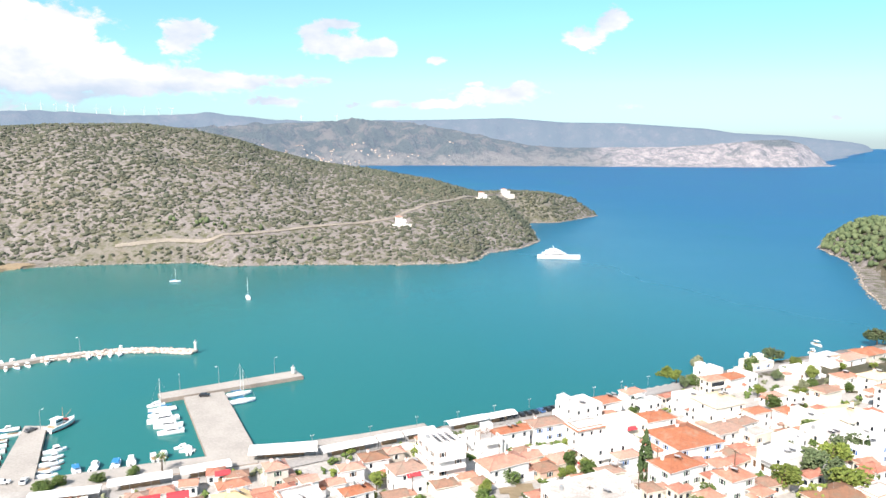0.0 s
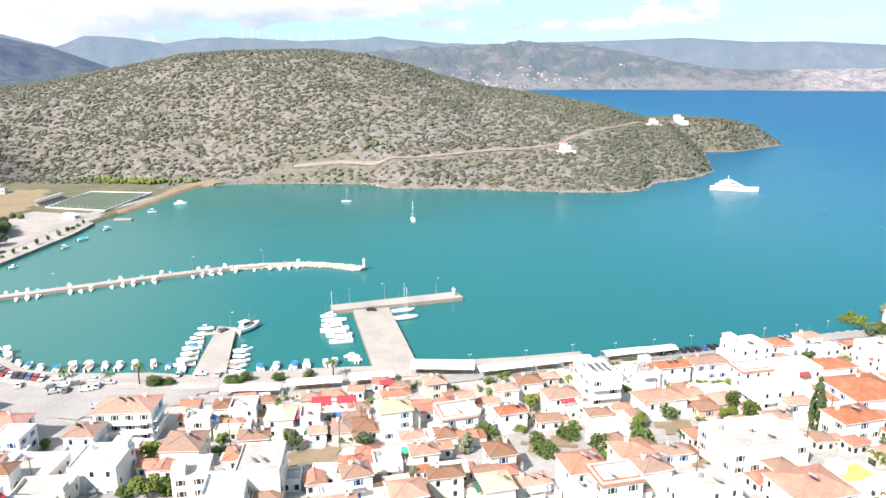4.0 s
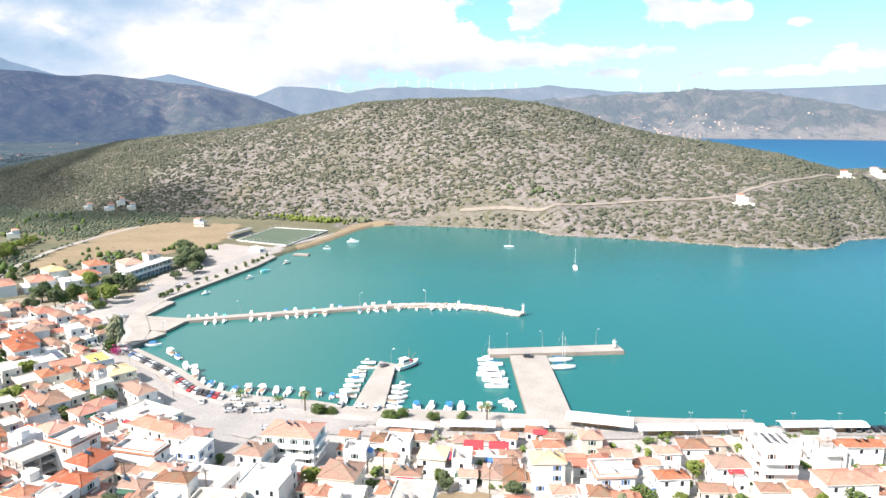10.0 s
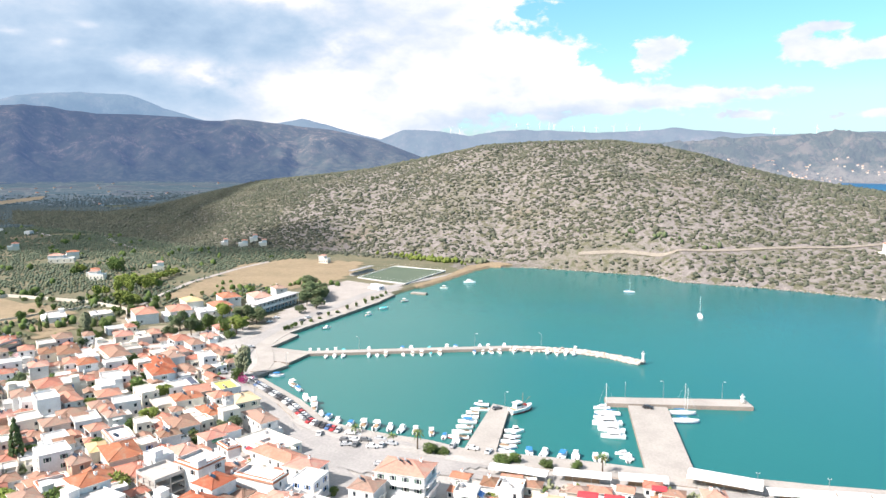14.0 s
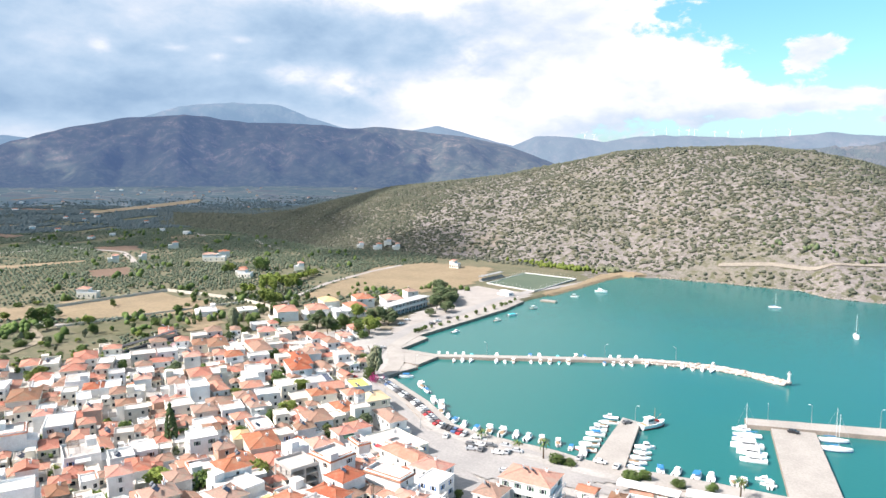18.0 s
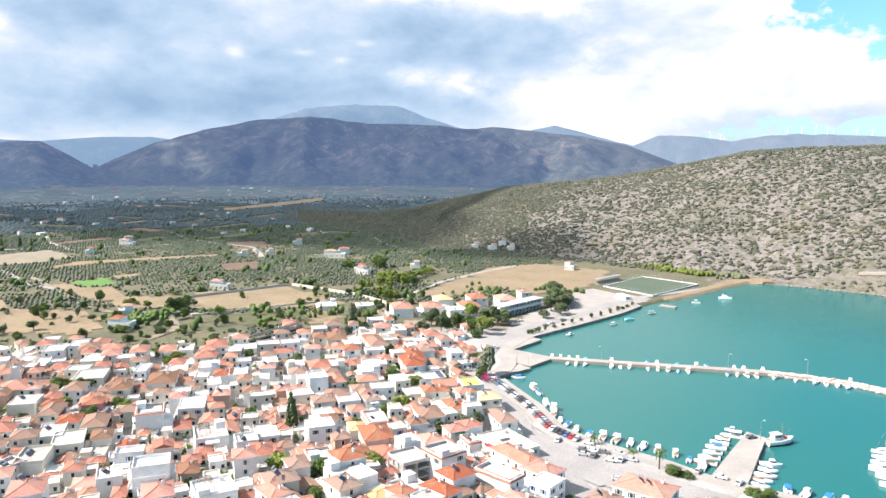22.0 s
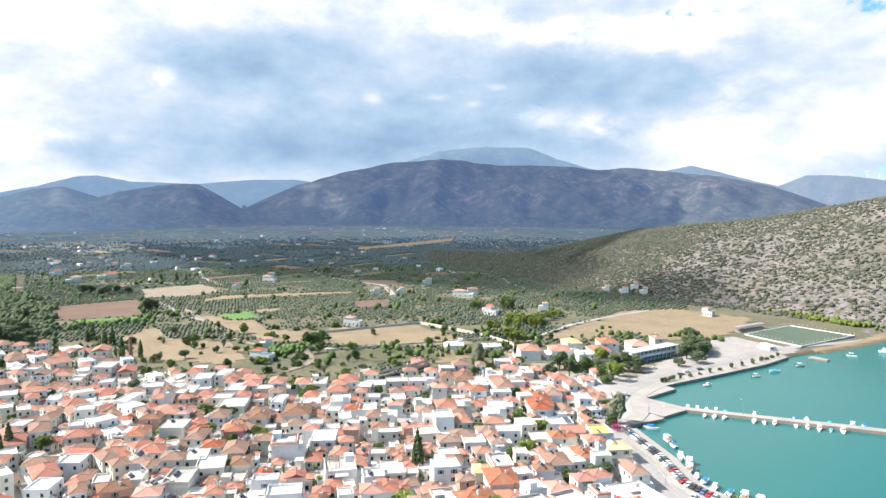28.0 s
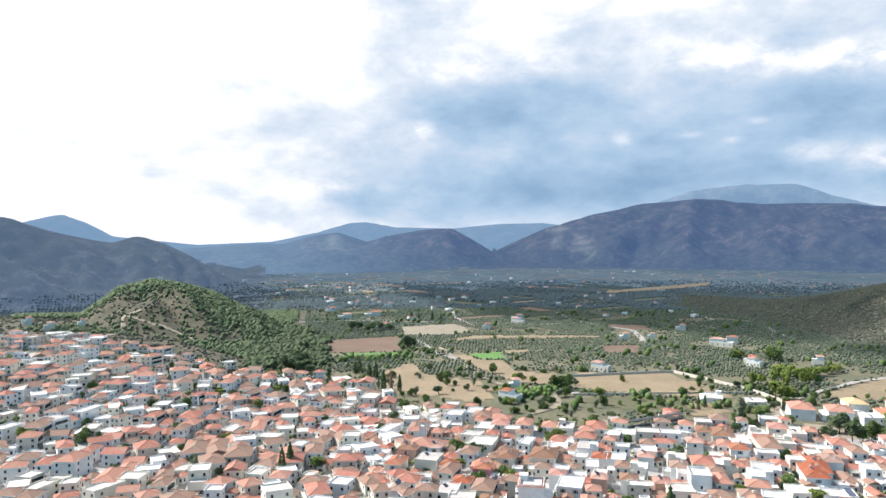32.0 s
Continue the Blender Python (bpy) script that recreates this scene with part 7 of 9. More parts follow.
def park_cars():
    rnd = random.Random(9)
    paints = ("white", "silver", "black", "grey", "blue", "red", "white", "silver", "grey")
    row = offset_line(SHORE_TOWN[-4:], 5.0)
    for i in range(len(row) - 1):
        a, b = Vector(row[i]), Vector(row[i + 1])
        n = int((b - a).length / 2.55)
        for k in range(n):
            p = a.lerp(b, (k + 0.5) / n)
            t = (b - a).normalized()
            car(p.x, p.y, math.atan2(t.y, t.x) + 1.9, rnd.choice(paints), 1.77)
    for x, y in ((-174, 185), (-171, 187), (-177, 191), (-174, 193), (-168, 189), (-171, 182), (-168, 184), (-165, 194), (-162, 186), (-160, 189), (-186, 184), (-158, 192)):
        car(x, y, 0.45 + rnd.choice((0, 0.2, 1.6)) + rnd.uniform(-.1, .1), rnd.choice(paints))
    for k in range(12):                                                # along the eastern waterfront
        car(22 + k * 2.7, 257.5 + k * 1.42, 2.0, rnd.choice(("black", "grey", "blue", "silver", "black")))
    for x, y, a in ((-132, 205, 0.3), (-139, 203, 1.8), (-126, 206, 1.8), (-96, 281, 0.2), (-146, 245, 1.2), (-236, 180, -.4), (-222, 176, 2.7), (-195, 166, 2.6), (-128, 143, 2.3), (-112, 126, 2.3), (-150, 176, .5),
                    (-270, 205, 1), (-277, 212, 1), (-284, 219, 1), (-303, 250, 1), (-326, 310, 1.4), (-329, 318, 1.4), (-331, 330, 1.5), (-345, 306, 1.2), (-340, 296, 1.2)):
        on_pier = 1.73 if (x, y) in ((-96, 281),) else 1.61 if x == -146 else 1.76 if y > 199 and x > -150 else None
        car(x, y, a, "black" if on_pier == 1.73 else rnd.choice(paints), on_pier)


park_cars()


# ---- trees, scrub, groves ----
def leaf_material(name, a, b, dry):
    mat, add, bsdf = material(name, 0.8, 0, 0.15)
    p = place(add)
    isl = add("ShaderNodeNewGeometry").outputs["Random Per Island"]
    c = mix(add, isl, a, b)
    c = mix(add, span(add, grain(add, p, 0.02, 3), 0.5, 0.7, 0, 0.6), c, dry)
    rnd = add("ShaderNodeObjectInfo").outputs["Random"]
    c = add("ShaderNodeHueSaturation", {"Color": c, "Value": span(add, rnd, 0, 1, 0.8, 1.2)}).outputs[0]
    return coloured(mat, bsdf, c)


LEAF = leaf_material("broad_leaves", (0.065, 0.105, 0.03), (0.115, 0.165, 0.048), (0.11, 0.13, 0.048))
PINE = leaf_material("pine_needles", (0.070, 0.10, 0.048), (0.122, 0.152, 0.075), (0.10, 0.118, 0.064))
LIME = leaf_material("yellow_green_pine", (0.115, 0.16, 0.035), (0.185, 0.22, 0.05), (0.14, 0.16, 0.05))
CYPRESS = leaf_material("cypress_foliage", (0.045, 0.075, 0.03), (0.075, 0.11, 0.042), (0.065, 0.08, 0.04))
GUM = leaf_material("grey_green_leaves", (0.15, 0.165, 0.10), (0.21, 0.22, 0.135), (0.18, 0.185, 0.115))
OLIVE = leaf_material("olive_leaves", (0.082, 0.106, 0.072), (0.12, 0.142, 0.096), (0.10, 0.12, 0.08))
# olive leaves made paler and bluer: haze put into the colour
HAZE_OLIVE = leaf_material("haze_tinted_groves", (0.094, 0.128, 0.134), (0.118, 0.152, 0.158), (0.106, 0.138, 0.142))
SCRUB = leaf_material("hill_scrub", (0.060, 0.070, 0.050), (0.096, 0.098, 0.07), (0.104, 0.10, 0.072))
BARK = surface("tree_bark", (0.12, 0.085, 0.055), (0.08, 0.06, 0.04), 2, 0.2, 0.95, 0.4)
BLOOM = surface("magenta_blossom", (0.42, 0.03, 0.16), (0.30, 0.03, 0.12), 2, 0.3, 0.8)
SHORE_ROCK = surface("shore_rock", (0.36, 0.32, 0.27), (0.25, 0.22, 0.18), 3, 0.4, 0.9, 0.5)
STRAW_WALL = surface("pale_field_wall", (0.58, 0.53, 0.45), (0.48, 0.43, 0.36), 5, 0.5, 0.9, 0.2)
BRICK_STACK = surface("old_brick_stack", (0.30, 0.17, 0.12), (0.24, 0.14, 0.10), 2, 0.25, 0.9, 0.3)

ICO = [(0, 0, 1), (0.894, 0, 0.447), (0.276, 0.851, 0.447), (-0.724, 0.526, 0.447), (-0.724, -0.526, 0.447), (0.276, -0.851, 0.447),
       (0.724, 0.526, -0.447), (-0.276, 0.851, -0.447), (-0.894, 0, -0.447), (-0.276, -0.851, -0.447), (0.724, -0.526, -0.447), (0, 0, -1)]
ICO_V = np.array(ICO)
ICO_F = np.array([(0, 1, 2), (0, 2, 3), (0, 3, 4), (0, 4, 5), (0, 5, 1), (1, 6, 2), (2, 7, 3), (3, 8, 4), (4, 9, 5), (5, 10, 1),
                  (2, 6, 7), (3, 7, 8), (4, 8, 9), (5, 9, 10), (1, 10, 6), (6, 11, 7), (7, 11, 8), (8, 11, 9), (9, 11, 10), (10, 11, 6)])
OCT_V = np.array([(1, 0, 0), (-1, 0, 0), (0, 1, 0), (0, -1, 0), (0, 0, 1), (0, 0, -1)], float)
OCT_F = np.array([(0, 2, 4), (2, 1, 4), (1, 3, 4), (3, 0, 4), (2, 0, 5), (1, 2, 5), (3, 1, 5), (0, 3, 5)])


def clump_mesh(name, centres, sizes, mat, rs, shape="ico", jitter=0.28):
    """Many rough little clumps in one mesh"""
    V, F = (ICO_V, ICO_F) if shape == "ico" else (OCT_V, OCT_F)
    n, k = len(centres), len(V)
    pts = V[None] * rs.uniform(1 - jitter, 1 + jitter, (n, k, 1)) * np.asarray(sizes)[:, None, :]
    a = rs.uniform(0, 6.283, n)
    ca, sa = np.cos(a)[:, None], np.sin(a)[:, None]
    x, y = pts[..., 0] * ca - pts[..., 1] * sa, pts[..., 0] * sa + pts[..., 1] * ca
    pts = np.stack([x, y, pts[..., 2]], -1) + np.asarray(centres)[:, None, :]
    faces = (F[None] + (np.arange(n) * k)[:, None, None]).reshape(-1, 3)
    me = bpy.data.meshes.new(name)
    me.vertices.add(n * k)
    me.vertices.foreach_set("co", pts.reshape(-1).astype(np.float32))
    m = len(faces)
    me.loops.add(m * 3)
    me.loops.foreach_set("vertex_index", faces.reshape(-1).astype(np.int32))
    me.polygons.add(m)
    me.polygons.foreach_set("loop_start", np.arange(0, m * 3, 3, dtype=np.int32))
    me.materials.append(mat)
    me.update(calc_edges=True)
    return me


def crown_mesh(kind, seed):
    rs = np.random.RandomState(seed)
    if kind == "cypress":
        n = 200
        z = rs.uniform(0.03, 1, n)
        rad = 0.105 * np.sin(np.clip(z * 1.08, 0, 1) ** 0.6 * math.pi) ** 0.7 + 0.012
        a = rs.uniform(0, 6.283, n)
        c = np.stack([np.cos(a) * rad, np.sin(a) * rad, z], -1)
        s = np.stack([rs.uniform(0.022, 0.04, n)] * 2 + [rs.uniform(0.04, 0.075, n)], -1)
        return clump_mesh("crown", c, s, CYPRESS, rs, "oct", 0.4)
    n = {"broad": 620, "pine": 660, "gum": 700}[kind]
    lobes = rs.uniform(-1, 1, (9, 3)) * (0.26, 0.26, 0.2)
    which = rs.randint(0, 9, n)
    d = rs.normal(size=(n, 3))
    d /= np.linalg.norm(d, axis=1)[:, None]
    r = rs.uniform(0.6, 1.05, n)[:, None]
    if kind == "pine":
        c = lobes[which] * (1.25, 1.25, 1.2) + d * r * (0.2, 0.2, 0.16) + (0, 0, 0.58)
    elif kind == "gum":
        c = lobes[which] * (0.7, 0.7, 1.7) + d * r * (0.14, 0.14, 0.17) + (0, 0, 0.58)
    else:
        c = lobes[which] * (1.05, 1.05, 1.5) + d * r * (0.22, 0.22, 0.22) + (0, 0, 0.5)
    s = rs.uniform(0.024, 0.054, (n, 1)) * (1.2, 1.2, 0.8)
    return clump_mesh("crown", c, s, {"broad": LEAF, "pine": PINE, "gum": GUM}[kind], rs, "oct", 0.45)


def trunk_mesh(kind, seed):
    rs = np.random.RandomState(seed)
    b = Build()
    top = {"broad": 0.5, "pine": 0.6, "gum": 0.55, "cypress": 0.12}[kind]
    b.tube((0, 0, -0.05), (0.02, 0.01, top * 0.6), 0.035, 0.025, 7)
    if kind != "cypress":
        b.tube((0.02, 0.01, top * 0.6), (0.0, 0.02, top + 0.15), 0.025, 0.01, 6)
        for i in range(5):
            a = 1.256 * i + rs.uniform(-.3, .3)
            b.tube((0.02, 0.01, top * rs.uniform(0.5, 0.8)), (math.cos(a) * 0.26, math.sin(a) * 0.26, top + rs.uniform(0.05, 0.2)), 0.016, 0.005, 5)
    return b.mesh("trunk", [BARK])


CROWNS = {k: [crown_mesh(k, 100 + i) for i in range(3)] for k in ("broad", "pine", "gum", "cypress")}
TRUNKS = {k: trunk_mesh(k, 7) for k in ("broad", "pine", "gum", "cypress")}
LIME_CROWNS = []
for me0 in CROWNS["pine"]:
    me1 = me0.copy()
    me1.materials[0] = LIME
    LIME_CROWNS.append(me1)
WORDS = {"broad": ("broadleaf_tree", "leafy green garden tree"), "pine": ("pine_tree", "rounded green pine tree"), "gum": ("eucalyptus_tree", "tall grey-green eucalyptus tree"),
         "cypress": ("cypress_tree", "tall narrow dark cypress tree"), "lime": ("pine_tree", "bright yellow-green pine tree")}


def tree(kind, x, y, h, wide=1.0, rnd=random, z=None):
    name, label = WORDS[kind]
    ob = thing(name, (x, y, height(x, y) - 0.1 if z is None else z), rnd.uniform(0, 6.28), label, "tree")
    ob.scale = (h * wide, h * wide, h)
    crowns = LIME_CROWNS if kind == "lime" else CROWNS[kind]
    part("trunk", TRUNKS["pine" if kind == "lime" else kind], ob)
    part("crown", rnd.choice(crowns), ob)
    return ob


def palm(x, y, h, rnd):
    ob = thing("palm_tree", (x, y, height(x, y) + 0.1), rnd.uniform(0, 6), "date palm with arching fronds on the quay", "palm tree")
    part("trunk", Build().tube((0, 0, -0.3), (0.1, 0, h * 0.75), 0.28, 0.22, 8).mesh("trunk", [BARK]), ob)
    me = Build()
    for k in range(9):
        v = (k - 4) / 4.5
        me.face_set([(0.35 * k * 0.9, -0.28 * (1 - abs(v)) - .04, 0.9 * math.sin(k * 0.36)), (0.35 * k * 0.9, 0.28 * (1 - abs(v)) + .04, 0.9 * math.sin(k * 0.36)),
                     (0.35 * (k + 1) * 0.9, 0.22 * (1 - abs(v)) + .03, 0.9 * math.sin((k + 1) * 0.36)), (0.35 * (k + 1) * 0.9, -0.22 * (1 - abs(v)) - .03, 0.9 * math.sin((k + 1) * 0.36))], [(0, 1, 2, 3)])
    frond = me.mesh("frond", [LEAF])
    for i in range(18):
        f = part("frond", frond, ob, (0.1, 0, h * 0.74), i * 2.4)
        f.rotation_euler = (0, -0.5 + 0.9 * (i % 3) / 2, i * 2.4)


def plant_town():
    rnd = random.Random(31)
    for x, y, h in ((-148, 194, 7.5), (-87, 213, 7), (-163, 198, 5), (-176, 193, 4.5)):
        palm(x, y, h, rnd)
    tree("gum", -267, 215, 22, 0.58, rnd)
    tree("broad", -263, 208, 7, 1.0, rnd)
    for x, y, h in ((59, 198, 15), (-246, 105, 16), (-323, -39, 13), (-328, -36, 14), (-511, 9, 14), (-503, 20, 12), (-500, -4, 9), (-505, -12, 8), (-512, -30, 9), (-426, 200, 8), (-430, 206, 8)):
        tree("cypress", x, y, h, 1.05, rnd)
    named = [("lime", -6, 219, 9), ("lime", 103, 174, 11), ("lime", 95, 168, 11), ("pine", 106, 182, 9), ("lime", 79, 297, 9), ("lime", 102, 316, 10), ("gum", 121, 330, 12), ("broad", 137, 340, 7), ("gum", 146, 341, 11), ("lime", 153, 343, 8), ("pine", 157, 332, 10), ("pine", 225, 363, 12),
             ("lime", 92, 183, 9), ("pine", 104, 193, 10), ("lime", 113, 198, 9), ("pine", 119, 202, 10), ("cypress", 124, 200, 9), ("pine", 107, 218, 6), ("broad", 122, 228, 7), ("broad", 39, 209, 7), ("lime", 45, 205, 7), ("broad", 83, 307, 6), ("lime", 101, 300, 7), ("broad", 108, 298, 7),
             ("broad", 141, 319, 7), ("broad", 148, 274, 6), ("lime", 142, 279, 6),
             ("pine", -345, 290, 12), ("pine", -350, 283, 13), ("pine", -352, 296, 12), ("pine", -368, 356, 12), ("pine", -374, 364, 14), ("pine", -366, 366, 13), ("pine", -380, 374, 13), ("pine", -370, 374, 12), ("pine", -360, 360, 11), ("broad", -340, 262, 9),
             ("broad", -348, 268, 9), ("broad", -356, 262, 10), ("broad", -362, 270, 10), ("broad", -366, 258, 9), ("broad", -352, 254, 8), ("gum", -396, 210, 14), ("broad", -330, 258, 7), ("lime", -340, 275, 10), ("pine", -344, 325, 8), ("pine", -358, 345, 11), ("pine", -346, 342, 11), ("pine", -383, 382, 12), ("pine", -395, 388, 11), ("pine", -405, 393, 11),
             ("pine", -358, 239, 10), ("pine", -368, 252, 12), ("pine", -353, 249, 11), ("lime", -370, 284, 12), ("lime", -333, 265, 12)]
    for k, x, y, h in named:
        tree(k, x, y, h, 1.0, rnd)
    for x, y in GARDENS:
        kind = rnd.choices(("broad", "pine", "lime", "gum"), (5, 2, 4, 1))[0]
        tree(kind, x, y, rnd.uniform(3.6, 6.6) if x > -180 else rnd.uniform(5.0, 8.5), rnd.uniform(1.0, 1.3), rnd)
        taken.append((x, y, 3.0))
    n = 0
    for _ in range(9000):                                             # gardens between the houses
        a, r = radians(rnd.uniform(-34, 112)), math.sqrt(rnd.uniform(120 ** 2, 560 ** 2))
        x, y = -math.sin(a) * r, math.cos(a) * r
        if sample(SHORES, x, y) < 13 or not free(x, y, 2.2) or (x < -275 and y > 200 and sample(SHORES, x, y) < 75) or (-230 < x < -110 and 155 < y < 205):
            continue
        h = rnd.uniform(3.2, 7.0)
        tree(rnd.choices(("broad", "pine", "lime", "gum"), (6, 2, 1.2, 1))[0], x, y, h, rnd.uniform(0.9, 1.25), rnd)
        taken.append((x, y, 2.6))
        n += 1
        if n >= 225:
            break


def gardens():
    """Bushes, vines and small trees in the yards, too many to count"""
    rs = np.random.RandomState(19)
    pts, kinds = [], []
    spots = np.stack(polar_points(rs, 5200, -34, 117, 125, 640)[:2], -1)
    for x, y in spots:
        r, a = math.hypot(x, y), math.degrees(math.atan2(-x, y))
        if r > np.interp(a, *zip(*TOWN_EDGE)) + 15 or sample(SHORES, x, y) < 14 or not free(x, y, 0.9) or (x < -275 and y > 200) or (-232 < x < -112 and 150 < y < 206):
            continue
        if any(abs((x - px) * dy - (y - py) * dx) < 8 and -10 < (x - px) * dx + (y - py) * dy < ln for px, py, dx, dy, ln in LANES):
            continue
        n = rs.randint(4, 11)
        tall = rs.uniform(0.7, 2.4) if r < 330 else rs.uniform(1.2, 3.6)
        p = np.stack([x + rs.normal(0, 0.9, n), y + rs.normal(0, 0.9, n), height(x, y) + rs.uniform(0.1, 1.0, n) * tall], -1)
        pts.append(p)
        kinds += [rs.choice(3, p=(0.6, 0.22, 0.18))] * n
    P, K = np.concatenate(pts), np.array(kinds)
    for k, (mat, label) in enumerate(((LEAF, "green garden bushes and vines between houses"), (LIME, "bright yellow-green garden shrubs"), (GUM, "grey-green dusty shrubs in yards"))):
        c = P[K == k]
        me = clump_mesh("garden_shrubs", c, rs.uniform(0.5, 1.15, (len(c), 1)) * (1, 1, 0.85), mat, rs, "oct", 0.4)
        tagged(new("garden_shrubs", me), label, "shrubs", kind="stuff")


def polar_points(rs, n, a0, a1, r0, r1):
    a, r = np.radians(rs.uniform(a0, a1, n)), np.sqrt(rs.uniform(r0 ** 2, r1 ** 2, n))
    return -np.sin(a) * r, np.cos(a) * r, np.degrees(a), r


def scatter(name, x, y, size, mat, rs, label, category, flat=0.75, sink=0.3, shape="ico"):
    z = land(x, y)
    s = np.stack([size * rs.uniform(0.8, 1.25, len(x)), size * rs.uniform(0.8, 1.25, len(x)), size * flat * rs.uniform(0.8, 1.3, len(x))], -1)
    me = clump_mesh(name, np.stack([x, y, z + s[:, 2] * sink], -1), s, mat, rs, shape)
    return tagged(new(name, me), label, category, kind="stuff")


def plant_hill():
    rs = np.random.RandomState(3)
    x, y, a, r = polar_points(rs, 122000, -12, 67, 590, 1500)
    rb, rc = np.interp(a, *zip(*RIDGES["near_hill"]["base"])), np.interp(a, *zip(*RIDGES["near_hill"]["crest"]))
    keep = ((r > rb - 22) | ((a < 33) & (sea_distance(x, y) > 3.5))) & (r < rc + 90) & (land(x, y) > 2.0)
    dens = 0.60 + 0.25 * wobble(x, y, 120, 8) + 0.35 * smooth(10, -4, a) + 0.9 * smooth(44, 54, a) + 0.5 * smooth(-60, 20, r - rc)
    keep &= rs.uniform(0, 1, len(x)) < dens
    # the track and its bare verge stay clear
    line = [(-357, 560), (-326, 593), (-280, 613), (-240, 623), (-188, 630), (-151, 650), (-118, 672), (-72, 692), (-48, 700), (-37, 723), (-11, 758), (18, 823), (45, 883), (82, 950)]
    for (x0, y0), (x1, y1) in zip(line, line[1:]):
        dx, dy = x1 - x0, y1 - y0
        u = np.clip(((x - x0) * dx + (y - y0) * dy) / (dx * dx + dy * dy), 0, 1)
        keep &= np.hypot(x - x0 - u * dx, y - y0 - u * dy) > 5.5
    x, y, a = x[keep], y[keep], a[keep]
    # bushes on the spur are thickened to stand in for cloud shade
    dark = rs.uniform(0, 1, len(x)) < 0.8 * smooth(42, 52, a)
    scatter("hill_juniper", x[dark], y[dark], rs.uniform(1.0, 2.0, dark.sum()), SCRUB, rs, "dense scrub over the low spur, thickened for cloud shade", "scrub", 0.7, 0.3, "oct")
    x, y = x[~dark], y[~dark]
    # more bushes darken the spur's slope as cloud shade would
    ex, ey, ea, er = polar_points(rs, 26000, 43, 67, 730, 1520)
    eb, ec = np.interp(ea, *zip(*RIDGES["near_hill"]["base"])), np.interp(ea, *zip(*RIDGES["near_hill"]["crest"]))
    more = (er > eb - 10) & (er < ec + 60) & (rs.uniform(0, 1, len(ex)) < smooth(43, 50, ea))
    scatter("hill_juniper", ex[more], ey[more], rs.uniform(1.0, 2.1, more.sum()), SCRUB, rs, "low scrub added on the spur's slope for cloud shade", "scrub", 0.7, 0.3, "oct")
    size = rs.gamma(5, 0.20, len(x)) + 0.70
    scatter("hill_scrub", x, y, size, SCRUB, rs, "round dark green maquis bushes on pale rock", "scrub", 0.6, 0.25)
    m = 1700                                                            # loose rocks along the shore and slopes
    line = np.array(SHORE_HILL[:16] + SHORE_FAR[-9:], float)
    k = rs.randint(0, len(line) - 1, m)
    u = rs.uniform(0, 1, m)[:, None]
    p = line[k] * (1 - u) + line[k + 1] * u + rs.normal(0, 1.6, (m, 2))
    me = clump_mesh("shore_rocks", np.stack([p[:, 0], p[:, 1], rs.uniform(0.1, 0.9, m)], -1), rs.uniform(0.35, 1.0, (m, 1)) * (1, 1, 0.6), SHORE_ROCK, rs, "ico", 0.3)
    tagged(new("shore_rocks", me), "pale broken rocks along the waterline", "rocks", kind="stuff")


FIELDS = [("straw_field", [(-496, 140), (-559, 163), (-541, 231), (-449, 241), (-457, 220), (-467, 188)], STRAW, "dry golden stubble field inside a low wall"),
          ("ploughed_field", [(-699, -57), (-773, -61), (-792, -28), (-807, 32), (-746, 32), (-691, 27), (-692, -16)], PLOUGH, "bare red-brown ploughed field"),
          ("ploughed_field", [(-819, 39), (-904, 39), (-925, 110), (-844, 120), (-815, 88)], DIRT, "pale brown tilled plot with young trees"),
          ("green_field", [(-668, 92), (-676, 124), (-634, 121), (-636, 96)], CROP, "small bright green crop field"),
          ("green_field", [(-689, -23), (-688, 26), (-671, 26), (-672, -20)], CROP, "bright green strip along the ploughed field"),
          ("straw_field", [(-663, 73), (-662, 90), (-633, 95), (-623, 115), (-573, 114), (-551, 147), (-508, 137), (-522, 108), (-570, 92)], STRAW, "dry yellow field among olive trees"),
          ("straw_field", [(-517, 11), (-582, 11), (-624, 34), (-567, 43), (-537, 77), (-506, 85), (-478, 84), (-462, 67), (-481, 46), (-490, 20)], STRAW, "dry pasture with scattered round trees"),
          ("straw_field", [(-685, 128), (-685, 152), (-668, 149), (-666, 126)], STRAW, "narrow straw strip beside the green crop"),
          ("straw_field", [(-784, 93), (-801, 118), (-794, 178), (-776, 251), (-762, 246), (-771, 172), (-774, 114), (-762, 91)], STRAW, "long thin straw strip between groves"),
          ("ploughed_field", [(-701, 227), (-697, 267), (-649, 246), (-653, 221)], PLOUGH, "small red-brown plot among olive groves"),
          ("grass_field", [(-456, 139), (-470, 151), (-452, 202), (-424, 193), (-419, 164), (-434, 147)], GROVE, "patchy green and straw plot behind the houses"),
          ("straw_field", [(-439, 201), (-459, 216), (-438, 226), (-410, 209), (-410, 189)], STRAW, "small dry plot behind the houses"),
          ("straw_field", [(-452, 294), (-473, 329), (-500, 377), (-483, 392), (-446, 368), (-436, 334), (-442, 308)], STRAW, "dry yellow meadow behind the school"),
          ("straw_field", [(-505, 386), (-529, 430), (-518, 488), (-454, 512), (-420, 460), (-404, 414), (-414, 379), (-444, 372)], STRAW, "dry meadow beside the football pitch"),
          ("ploughed_field", [(-885, 300), (-872, 342), (-825, 327), (-843, 289)], PLOUGH, "bare brown ploughed plot far on the plain"),
          ("straw_field", [(-1460, 486), (-1540, 632), (-1648, 803), (-1554, 757), (-1446, 593), (-1389, 464)], STRAW, "long straw strip far across the plain")]


